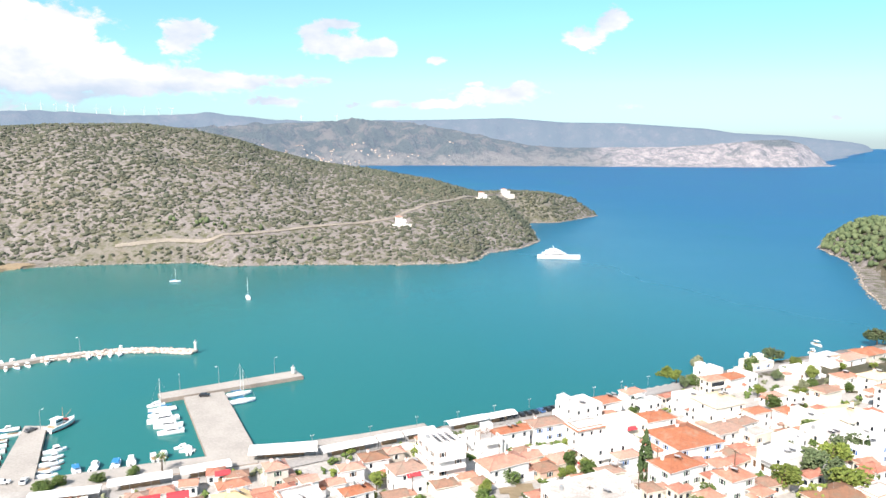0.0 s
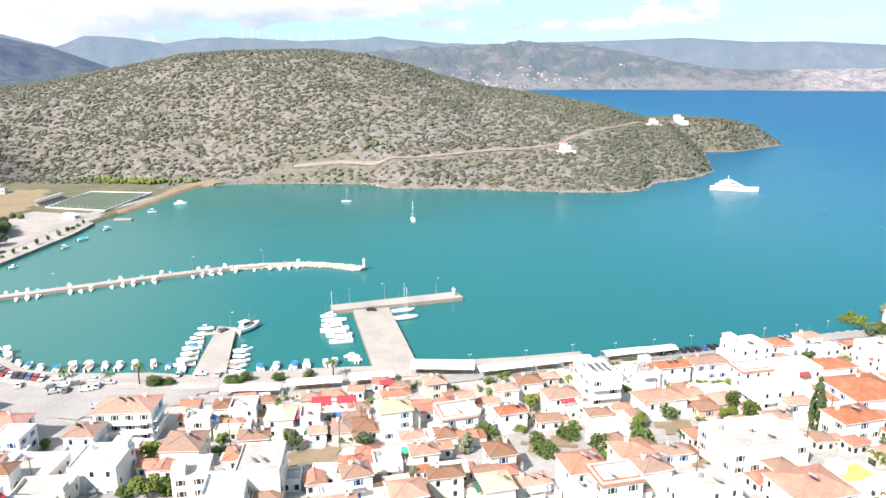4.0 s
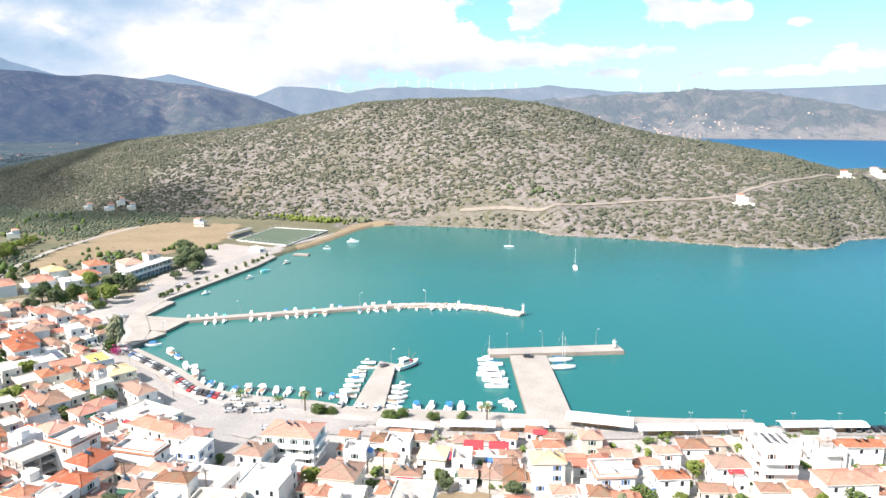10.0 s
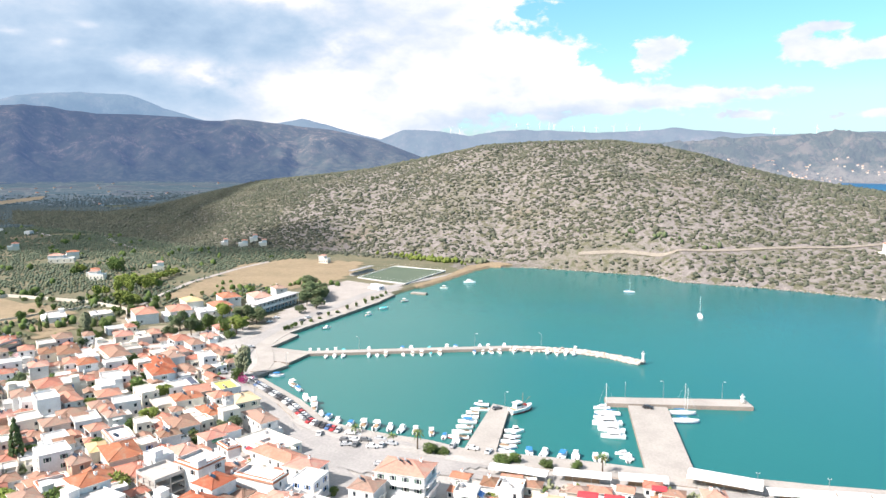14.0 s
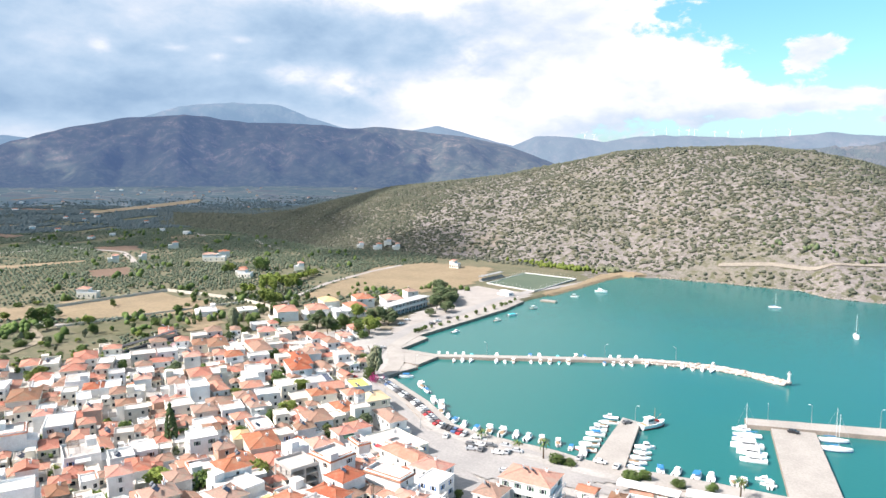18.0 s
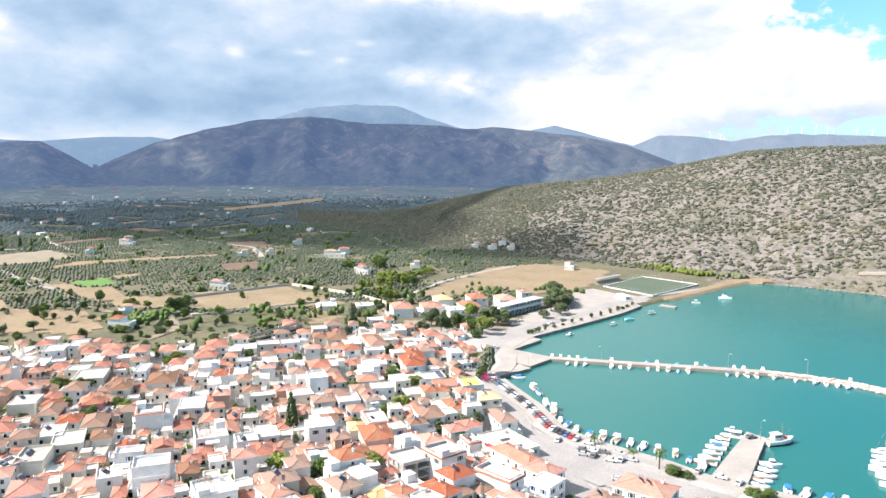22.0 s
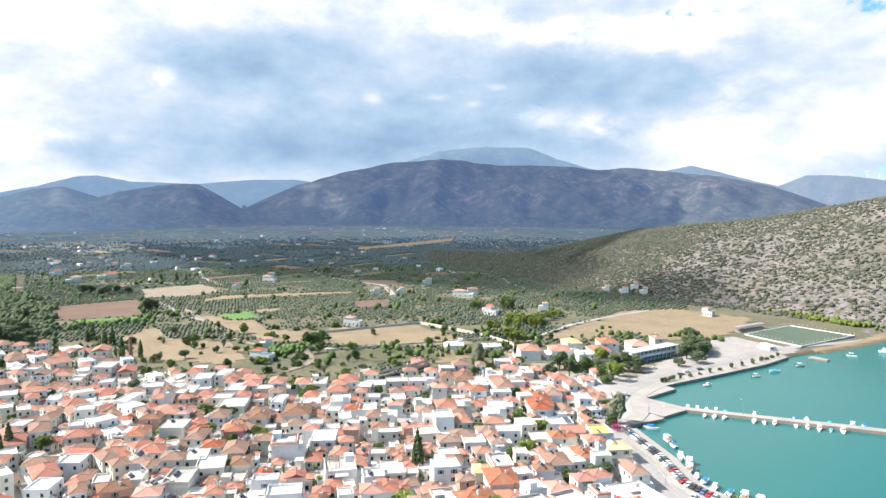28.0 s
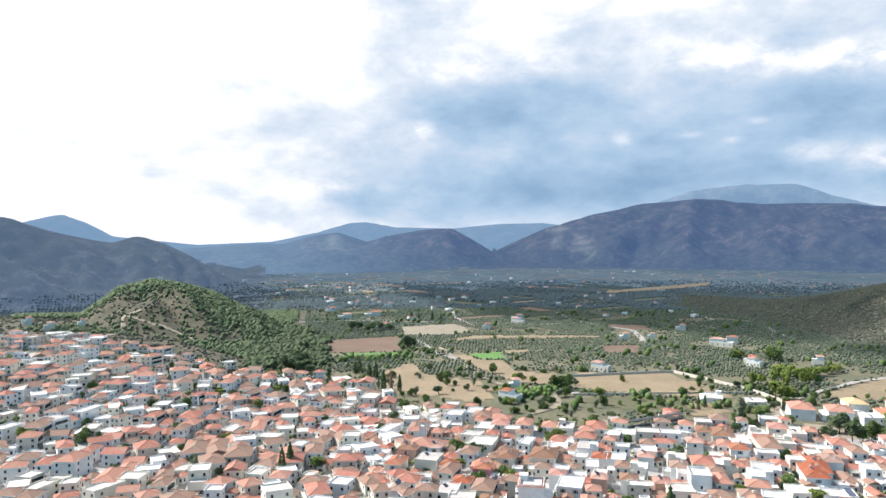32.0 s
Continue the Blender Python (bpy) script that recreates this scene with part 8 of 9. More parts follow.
def more_plots():
    """Narrow plots side by side over the plain"""
    rnd = random.Random(64)
    plots = []
    for _ in range(420):
        a, r = rnd.uniform(55, 97), rnd.uniform(980, 2000)
        base = np.interp(a, *zip(*RIDGES["near_hill"]["base"]))
        if (a < 67 and r > base - 40) or r < np.interp(a, *zip(*TOWN_EDGE)) + 50 or (a > 92 and r < 1150) or (a < 60 and r < 560):
            continue
        x, y = -math.sin(radians(a)) * r, math.cos(radians(a)) * r
        w, d = rnd.uniform(50, 120), rnd.uniform(16, 32)
        turn = 0.5 + rnd.choice((0, 1.57)) + rnd.uniform(-0.15, 0.15)
        c, s = math.cos(turn), math.sin(turn)
        quad = [(x + c * u - s * v, y + s * u + c * v) for u, v in ((-w / 2, -d / 2), (w / 2, -d / 2), (w / 2 * rnd.uniform(.8, 1.1), d / 2), (-w / 2, d / 2))]
        if any(math.hypot(x - q[0], y - q[1]) < (w + q[2]) * 0.5 for q in plots):
            continue
        if any(math.hypot(x - sum(p[0] for p in o) / len(o), y - sum(p[1] for p in o) / len(o)) < 75 for _, o, _, _ in FIELDS[:16]):
            continue
        plots.append((x, y, w))
        name, mat, label = rnd.choice((("straw_field", STRAW, "dry stubble plot on the plain"), ("ploughed_field", PLOUGH, "ploughed red-brown plot"), ("grass_field", GROVE, "dull green fallow plot"), ("grass_field", GROVE, "dull green fallow plot")))
        FIELDS.append((name, quad, mat, label))
        if len(plots) > 30:
            break


def in_outline(x, y, outline):
    r = np.zeros(np.shape(x), bool)
    pts = np.array(outline, float)
    for (x0, y0), (x1, y1) in zip(pts, np.roll(pts, -1, 0)):
        if y0 != y1:
            r ^= ((y0 > y) != (y1 > y)) & (x < (x1 - x0) * (y - y0) / (y1 - y0) + x0)
    return r


def plant_valley():
    rs = np.random.RandomState(4)
    more_plots()
    for name, outline, mat, label in FIELDS:
        drape(name, outline, mat, label, "field", 7, 0.3)
    gx, gy = np.meshgrid(np.arange(-1250, 0, 5.0), np.arange(-500, 1250, 3.9), indexing="ij")   # planted rows
    ang = 0.5
    X, Y = gx * math.cos(ang) - gy * math.sin(ang), gx * math.sin(ang) + gy * math.cos(ang)
    x, y = X.ravel() + rs.normal(0, .4, X.size), Y.ravel() + rs.normal(0, .35, X.size)
    gx, gy = np.meshgrid(np.arange(-2300, 600, 9.5), np.arange(-1200, 1700, 5.5), indexing="ij")   # wider rows farther off
    far_x, far_y = gx.ravel() * math.cos(0.35) - gy.ravel() * math.sin(0.35), gx.ravel() * math.sin(0.35) + gy.ravel() * math.cos(0.35)
    beyond = (np.hypot(far_x, far_y) > 1150) & (np.hypot(far_x, far_y) < 2000) & (far_x < -300)
    far_x, far_y = far_x[beyond] + rs.normal(0, .8, beyond.sum()), far_y[beyond] + rs.normal(0, .8, beyond.sum())
    x, y = np.concatenate([x, far_x]), np.concatenate([y, far_y])
    r, a = np.hypot(x, y), np.degrees(np.arctan2(-x, y))
    edge = np.interp(a, *zip(*TOWN_EDGE)) + 18
    rb = np.interp(a, *zip(*RIDGES["near_hill"]["base"]))
    keep = (a > 46) & (a < 117) & (r > edge) & ~((a < 66) & (r > rb - 5) & (r < np.interp(a, *zip(*RIDGES["near_hill"]["crest"])) + 40)) & (sea_distance(x, y) > 85)
    keep &= (r < 2320) & ~((a > 95) & (r < 1180 + 60 * wobble(x, y, 90, 12))) & ~((r < 520) & (a < 57)) & ~((a > 96) & (land(x, y) > 24))
    keep &= (r < 1150) | (rs.uniform(0, 1, len(x)) < smooth(1950, 1500, r))
    for _, outline, _, _ in FIELDS:
        keep &= ~in_outline(x, y, outline)
    dens = 0.66 + 0.5 * np.sign(wobble(x, y, 170, 15) + 0.35) * 0.66 + 0.2 * wobble(x, y, 60, 16)
    dens = np.where((r < 585) & (a > 57), dens * (wobble(x, y, 120, 17) > 0.25), dens)
    keep &= (rs.uniform(0, 1, len(x)) < dens) & (land(x, y) < 55)
    x, y, r = x[keep], y[keep], r[keep]
    near = r < 1150
    scatter("olive_grove", x[near], y[near], rs.uniform(1.05, 1.65, near.sum()), OLIVE, rs, "rows of grey-green olive trees on the plain", "olive trees", 0.85, 0.6, "oct")
    scatter("distant_grove", x[~near], y[~near], rs.uniform(1.6, 2.5, (~near).sum()), HAZE_OLIVE, rs, "groves far across the plain, painted blue-grey for haze", "olive trees", 0.7, 0.5, "oct")
    # hedges and darker trees between plots
    x, y, a, r = polar_points(rs, 9000, 46, 112, 430, 1480)
    keep = (r > np.interp(a, *zip(*TOWN_EDGE)) + 12) & (np.abs(wobble(x, y, 150, 21)) < 0.085) & ~((a < 66) & (r > np.interp(a, *zip(*RIDGES["near_hill"]["base"])))) & ~(a > 95) & (sea_distance(x, y) > 90)
    for _, outline, _, _ in FIELDS:
        keep &= ~in_outline(x, y, outline)
    keep &= land(x, y) < 50
    x, y, r = x[keep], y[keep], r[keep]
    near = r < 1150
    scatter("hedgerow_trees", x[near], y[near], rs.uniform(1.5, 2.9, near.sum()), LEAF, rs, "dark green trees and hedges between fields", "trees", 1.1, 0.6)
    scatter("distant_hedgerows", x[~near], y[~near], rs.uniform(1.8, 3.2, (~near).sum()), HAZE_OLIVE, rs, "hedges between far fields, painted blue-grey for haze", "trees", 1.0, 0.6)
    # woods on the round hill and the eastern point
    x, y, a, r = polar_points(rs, 19000, 95.5, 115, 620, 1150)
    wood = -0.9 * smooth(97.6, 95.4, a + 1.3 * wobble(x, y, 90, 34)) + wobble(x, y, 260, 33) + 0.35 + 0.8 * smooth(106, 99, a) + 0.8 * smooth(900, 1000, r)
    keep = (r > np.interp(a, (95, 100, 106, 115), (560, 640, 740, 760))) & (rs.uniform(0, 1, len(x)) < wood * np.where((a > 104.3) & (r < 805), 0.35, 1))
    x, y = x[keep], y[keep]
    scatter("pine_wood", x, y, rs.uniform(1.0, 2.0, len(x)), PINE, rs, "dense green pine wood over the round hill", "pine wood", 1.0, 0.7)
    x, y, a, r = polar_points(rs, 3000, 93, 99.5, 480, 900)
    keep = rs.uniform(0, 1, len(x)) < smooth(-20, 50, r - np.interp(a, *zip(*TOWN_EDGE)) + 40 * wobble(x, y, 120, 71)) * smooth(93, 96.5, a + 1.8 * wobble(x, y, 110, 72))
    scatter("pine_wood", x[keep], y[keep], rs.uniform(1.7, 3.2, keep.sum()), PINE, rs, "dense green pines at the edge of the town", "pine wood", 1.0, 0.7)
    x, y, a, r = polar_points(rs, 5000, -40, -25, 400, 880)
    keep = (land(x, y) > 1.6)
    scatter("pine_wood", x[keep], y[keep], rs.uniform(1.6, 3.2, keep.sum()), PINE, rs, "bright green pines on the eastern point", "pine wood", 0.9, 0.7)
    x, y, a, r = polar_points(rs, 6000, 96, 120, 540, 1000)
    keep = (rs.uniform(0, 1, len(x)) < 0.6 + 0.4 * wobble(x, y, 90, 51)) & (r > np.interp(a, *zip(*TOWN_EDGE)) * 0.9)
    scatter("saddle_scrub", x[keep], y[keep], rs.uniform(0.7, 1.7, keep.sum()), SCRUB, rs, "low scrub on the dry slope above the town", "scrub", 0.8)
    for k, x, y, h in (("broad", -592, 343, 14), ("broad", -586, 346, 12), ("broad", -606, 318, 10), ("lime", -608, 322, 10), ("broad", -498, 136, 11), ("broad", -500, 130, 10), ("lime", -445, 261, 14), ("lime", -441, 266, 12), ("broad", -564, 96, 9),
                       ("pine", -608, -73, 11), ("pine", -633, -56, 10), ("pine", -577, -57, 11), ("pine", -600, -62, 12), ("pine", -590, -50, 11), ("pine", -615, -60, 11), ("pine", -585, -66, 10), ("pine", -572, -48, 9), ("pine", -640, -66, 11),
                       ("lime", -517, 305, 11), ("lime", -512, 309, 10), ("lime", -508, 314, 11), ("lime", -507, 321, 10), ("lime", -512, 330, 11), ("lime", -519, 340, 10), ("lime", -524, 350, 9), ("lime", -530, 360, 9)):
        tree(k, x, y, h, 1.1, random.Random(int(x * y)))
    rnd = random.Random(48)
    n = 0
    while n < 44:                                                      # round trees over pastures and paddocks
        a, r = rnd.uniform(60, 96), rnd.uniform(440, 640)
        x, y = -math.sin(radians(a)) * r, math.cos(radians(a)) * r
        if r < np.interp(a, *zip(*TOWN_EDGE)) + 22 or any(bool(in_outline(np.array([x]), np.array([y]), o)[0]) for _, o, _, _ in FIELDS):
            continue
        tree(rnd.choices(("broad", "pine", "gum", "lime"), (6, 2, 1, 1))[0], x, y, rnd.uniform(3.0, 6.5), rnd.uniform(1.0, 1.3), rnd)
        n += 1
    for x, y in ((-485, 267), (-493, 279), (-479, 279), (-499, 295), (-475, 288), (-482, 303), (-494, 319), (-490, 310), (-484, 292)):
        tree("lime", x, y, rnd.uniform(10, 14), 0.6, rnd)
    for x, y in ((-579, -12), (-584, -9), (-560, -1), (-557, 4), (-991, 56), (-985, 66), (-978, 84), (-973, 95)):
        tree("cypress", x, y, rnd.uniform(9, 13), 1.3, rnd)
    for x, y in ((-872, 11), (-868, -3), (-873, -14), (-867, -22), (-860, 4), (-864, 24), (-714, 33), (-712, 38), (-583, -64), (-606, -59), (-693, -63)):
        tree("pine", x, y, rnd.uniform(11, 15), 1.0, rnd)
    # clumps at the head of the bay and along the beach
    for k, (cx, cy, sx, sy, n, mat) in enumerate(((-412, 566, 20, 5, 90, LIME), (-372, 580, 9, 5, 40, GUM), (-440, 350, 18, 10, 20, LEAF), (-415, 400, 10, 8, 10, LEAF), (-486, 112, 7, 16, 55, LEAF), (-440, 190, 16, 20, 30, LEAF), (-205, 645, 40, 5, 24, PINE), (-655, -5, 12, 30, 40, LEAF))):
        px, py = cx + rs.normal(0, sx, n), cy + rs.normal(0, sy, n)
        scatter("tree_clump", px, py, rs.uniform(1.2, 2.4, n), mat, rs, "clump of green trees by the fields", "trees", 1.1, 0.7)


def far_farms():
    rnd = random.Random(55)
    b = Build()
    for _ in range(130):
        a, r = rnd.uniform(44, 110), rnd.uniform(980, 2300)
        if a < 67 and r > np.interp(a, *zip(*RIDGES["near_hill"]["base"])) - 60:
            continue
        if (a > 94 and r < 1300):
            continue
        x, y = -math.sin(radians(a)) * r, math.cos(radians(a)) * r
        if any(bool(in_outline(np.array([x]), np.array([y]), o)[0]) for _, o, _, _ in FIELDS):
            continue
        w, d, h = rnd.uniform(6, 11) * (1 + 0.4 * (r > 1500)), rnd.uniform(5, 8), rnd.uniform(2.8, 5)
        z = float(land(np.array([x]), np.array([y]))[0])
        if z > 75:
            continue
        c, s = math.cos(a), math.sin(a)
        q = [(x + c * u - s * v, y + s * u + c * v) for u, v in ((-w / 2, -d / 2), (w / 2, -d / 2), (w / 2, d / 2), (-w / 2, d / 2))]
        b.prism(q, z - 0.5, z + h, 0, 2)
        if rnd.random() < 0.65:
            n = len(b.v)
            top = [(px, py, z + h) for px, py in q] + [((q[0][0] + q[3][0]) / 2 * .7 + x * .3, (q[0][1] + q[3][1]) / 2 * .7 + y * .3, z + h + d * 0.2), ((q[1][0] + q[2][0]) / 2 * .7 + x * .3, (q[1][1] + q[2][1]) / 2 * .7 + y * .3, z + h + d * 0.2)]
            b.face_set(top, [(0, 1, 5, 4), (2, 3, 4, 5), (1, 2, 5), (3, 0, 4)], 1)
    tagged(new("farm_houses", b.mesh("farm_houses", [WALL_TINTS["white"], TILE, WHITE_ROOF])), "small white farmhouses scattered over the plain", "houses", kind="stuff")


plant_town()
gardens()
plant_hill()
plant_valley()
far_farms()
strip("dirt_track", [(-690, -240), (-731, -236), (-751, -250), (-769, -233)], 5, DIRT, "pale track climbing the dry ridge", "track", 0.6)
strip("dirt_track", [(-755, -242), (-742, -214), (-720, -173), (-690, -130)], 3.5, DIRT, "pale footpath along the dry ridge", "track", 0.6)
for line, wide in (([(-1111, 503), (-1024, 473), (-944, 455), (-899, 448)], 6), ([(-1060, 278), (-955, 267), (-865, 289), (-821, 306), (-754, 290), (-697, 272), (-675, 294)], 6), ([(-829, 476), (-777, 455), (-714, 443)], 5),
                   ([(-498, 136), (-493, 124), (-484, 127), (-478, 140)], 6), ([(-964, -108), (-994, -40), (-967, 35), (-944, 112), (-903, 202), (-903, 246)], 6), ([(-807, 44), (-735, 56), (-683, 59), (-640, 76)], 5),
                   ([(-1264, 142), (-1093, 124), (-998, 119), (-898, 129)], 5), ([(-447, 276), (-491, 348), (-514, 414), (-523, 457)], 5)):
    strip("field_road", line, wide, GRAVEL, "pale farm road winding over the plain", "road", 0.5)
strip("field_road", [(-425, 95), (-442, 117), (-470, 122), (-496, 119), (-520, 92), (-560, 84), (-640, 76), (-800, 60)], 5, DIRT, "pale dirt road between the fields", "road", 0.45)


def field_wall(line, h, label):
    b = Build()
    for (x0, y0), (x1, y1) in zip(line, line[1:]):
        n = max(1, int(math.hypot(x1 - x0, y1 - y0) / 12))
        for k in range(n):
            ax, ay, bx, by = (x0 + (x1 - x0) * k / n, y0 + (y1 - y0) * k / n, x0 + (x1 - x0) * (k + 1) / n, y0 + (y1 - y0) * (k + 1) / n)
            d = Vector((bx - ax, by - ay)).normalized() * 0.25
            z = height((ax + bx) / 2, (ay + by) / 2)
            b.prism([(ax + d.y, ay - d.x), (bx + d.y, by - d.x), (bx - d.y, by + d.x), (ax - d.y, ay + d.x)], z - 0.8, z + h)
    tagged(new("wall", b.mesh("wall", [STRAW_WALL])), label, "wall", kind="structure")


field_wall([(-539, 152), (-547, 236), (-477, 258), (-440, 262), (-420, 250)], 2.2, "long pale wall along the stubble field")
field_wall([(-474, 135), (-470, 200), (-466, 258)], 1.4, "low pale wall beside the stubble field")
stack = thing("brick_chimney", (-498, 14, height(-498, 14)), 0, "tall old brown brick factory chimney", "chimney")
part("shaft", Build().tube((0, 0, -1), (0, 0, 15), 1.4, 0.9, 10).mesh("shaft", [BRICK_STACK]), stack)
part("rim", Build().tube((0, 0, 15), (0, 0, 15.6), 1.15, 1.15, 10).mesh("rim", [BRICK_STACK]), stack)


# ---- single landmarks ----
BLUE_WALL = surface("blue_painted_wall", (0.36, 0.45, 0.52), (0.31, 0.40, 0.47), 4, 0.4, 0.8)
GREY_ROOF = surface("grey_sheet_roof", (0.46, 0.46, 0.45), (0.38, 0.38, 0.375), 6, 0.6, 0.6)
SEAT = surface("dark_stand_seating", (0.04, 0.045, 0.05), (0.06, 0.06, 0.065), 3, 0.4, 0.7)
PINK_COURT = surface("faded_pink_court", (0.46, 0.30, 0.30), (0.40, 0.26, 0.26), 6, 0.8, 0.9)


def school():
    ob = thing("school", (-370, 326, height(-370, 326) - 0.2), radians(101), "long two-storey white and blue school with galleries", "school")
    L, D = 46.0, 9.0
    part("wall", Build().box(-L / 2, -D / 2 + 2, 0, L / 2, D / 2, 7.2).mesh("wall", [WHITE]), ob)
    part("base_wall", Build().box(-L / 2 + 0.4, -D / 2 + 1.9, 0.1, L / 2 - 0.4, -D / 2 + 2.0, 2.9).mesh("base_wall", [BLUE_WALL]), ob)
    for z in (3.4, 7.2):
        part("gallery", Build().box(-L / 2 - 0.3, -D / 2 - 0.4, z, L / 2 + 0.3, D / 2 + 0.3, z + 0.35).mesh("gallery", [GREY_ROOF]), ob)
    part("parapet", Build().box(-L / 2, -D / 2 - 0.3, 3.75, L / 2, -D / 2 - 0.15, 4.7).mesh("parapet", [WHITE]), ob)
    post = Build().box(-0.18, -0.18, 0, 0.18, 0.18, 7.2).mesh("post", [WHITE])
    pane = Build().box(-1.3, -0.05, -0.7, 1.3, 0.05, 0.7).mesh("window", [GLASS])
    for i in range(12):
        x = -L / 2 + 0.6 + (L - 1.2) * i / 11
        part("post", post, ob, (x, -D / 2 + 0.1, 0))
        if i < 11:
            for z in (1.8, 5.5):
                part("window", pane, ob, (x + 2, -D / 2 + 1.86, z))
                part("window", pane, ob, (x + 2, D / 2 + 0.02, z))


school()


def awning(x, y, w, d, turn, label, mat=None, z=None):
    """A long canvas roof on thin posts, with a low counter below"""
    ob = thing("cafe_awning", (x, y, height(x, y) + 0.3 if z is None else z), turn, label, "awning", "awnings on the waterfront")
    part("canvas", Build().face_set([(-w / 2, -d / 2, 2.7), (w / 2, -d / 2, 2.7), (w / 2, 0, 3.35), (-w / 2, 0, 3.35), (w / 2, d / 2, 2.7), (-w / 2, d / 2, 2.7),
                                     (-w / 2, -d / 2, 2.45), (w / 2, -d / 2, 2.45), (w / 2, d / 2, 2.45), (-w / 2, d / 2, 2.45)],
                                    [(0, 1, 2, 3), (3, 2, 4, 5), (6, 7, 1, 0), (5, 4, 8, 9)]).mesh("canvas", [mat or AWNING]), ob)
    n = max(2, int(w / 5) + 1)
    post = Build().tube((0, 0, -0.4), (0, 0, 2.75), 0.06, 0.06, 5).mesh("post", [STEEL])
    for i in range(n):
        for e in (-1, 1):
            part("post", post, ob, (-w / 2 + 0.2 + (w - 0.4) * i / (n - 1), e * (d / 2 - 0.2), 0))
    part("bar_counter", Build().box(-w * 0.3, -0.4, 0, w * 0.3, 0.4, 1.05).mesh("bar_counter", [TEAK]), ob)


for x, y, w, d, a in ((-108, 195, 19, 5, 16), (-90, 204, 18, 5, 22), (-73, 212, 15, 5.5, 24), (-31, 229, 19, 5, 27), (-18, 236, 9, 5, 27), (9, 251, 16, 5, 27), (22, 257, 12, 5, 27), (-8, 241, 12, 4, 26)):
    awning(x, y, w, d, radians(a), "long white cafe awning along the waterfront")
awning(-52, 226, 22, 8, radians(10), "broad white taverna canopy beside the pier")
for x, y, w, d, mt, lab in ((-81, 188, 6, 6, RED_CLOTH, "small red canvas awning between houses"), (-74, 191, 6, 5, RED_CLOTH, "small red canvas awning between houses"), (-66, 206, 4.5, 3.5, RED_CLOTH, "small red canvas awning on a terrace"),
                            (-45, 158, 4, 3, GREEN_CLOTH, "green shade net in a courtyard"), (-103, 108, 5, 4, GREEN_CLOTH, "green shade net in a courtyard")):
    awning(x, y, w, d, radians(20), lab, mt, height(x, y) + 1.2)


def bell_tower(x, y, h, label):
    ob = thing("bell_tower", (x, y, height(x, y) - 0.3), radians(-15), label, "bell tower")
    part("shaft", Build().box(-1.6, -1.6, 0, 1.6, 1.6, h).mesh("shaft", [WALL_TINTS["white"]]), ob)
    part("cornice", Build().box(-1.9, -1.9, h, 1.9, 1.9, h + 0.35).mesh("cornice", [WALL_TINTS["white"]]), ob)
    for e in (-1, 1):
        for f in (-1, 1):
            part("pillar", Build().box(e * 1.3 - 0.35, f * 1.3 - 0.35, h + 0.35, e * 1.3 + 0.35, f * 1.3 + 0.35, h + 2.6).mesh("pillar", [WALL_TINTS["white"]]), ob)
    part("bell", Build().tube((0, 0, h + 0.8), (0, 0, h + 1.9), 0.6, 0.25, 8).mesh("bell", [STEEL]), ob)
    part("roof", Build().face_set([(-1.9, -1.9, h + 2.6), (1.9, -1.9, h + 2.6), (1.9, 1.9, h + 2.6), (-1.9, 1.9, h + 2.6), (0, 0, h + 4.0)], [(0, 1, 4), (1, 2, 4), (2, 3, 4), (3, 0, 4), (3, 2, 1, 0)]).mesh("roof", [TILE]), ob)


bell_tower(-362, 26, 11, "white church bell tower among tiled roofs")
bell_tower(-224, 173, 9, "small white bell tower beside the harbour road")


def villa(x, y, w, d, turn, label, terrace=True):
    ob = thing("villa", (x, y, height(x, y)), turn, label, "villa")
    if terrace:
        part("terrace", Build().box(-w, -d * 0.9, -5, w, d * 0.9, 0.5).mesh("terrace", [WALL_TINTS["cream"]]), ob)
    part("wall", Build().box(-w / 2, -d / 2, -0.8, w / 2, d / 2, 4.2).mesh("wall", [WALL_TINTS["white" if terrace else "cream"]]), ob)
    part("upper_wall", Build().box(-w / 2, -d / 2, 4.2, w * 0.1, d / 2, 7.2).mesh("upper_wall", [WALL_TINTS["white"]]), ob)
    b, _ = hip_roof(w * 0.6, d, 0.35, False)
    part("roof", b.mesh("roof", [TILE, WHITE]), ob, (-w * 0.2, 0, 7.3))
    part("roof", flat_roof(w * 0.4, d, 0.6).mesh("roof", [WHITE_ROOF, WALL_TINTS["white"]]), ob, (w * 0.3, 0, 4.2))
    for i in range(4):
        part("window", WINDOW["plain"], ob, (-w * 0.38 + i * w * 0.25, -d / 2, 2.2), math.pi)


villa(-40, 689, 9, 7, 0.3, "white villa with terraces dug into the hillside")
villa(48, 869, 9, 7, 0.2, "white villa on the headland's crest")
villa(82, 950, 11, 6, 0.3, "low pale house on the headland")
villa(-479, 486, 9, 7, 0.4, "small white house at the edge of the meadow", False)
villa(-919, 190, 16, 9, 0.9, "white barn on the plain", False)
villa(-681, 344, 22, 8, 0.9, "low white workshop buildings on the plain", False)
villa(-564, 313, 11, 8, 0.7, "pink farmhouse with a tiled roof", False)
villa(-562, 183, 14, 8, 0.9, "low farm sheds at the field's edge", False)
villa(-462, 90, 13, 9, 0.9, "two-storey house with a tiled roof at the town's edge", False)

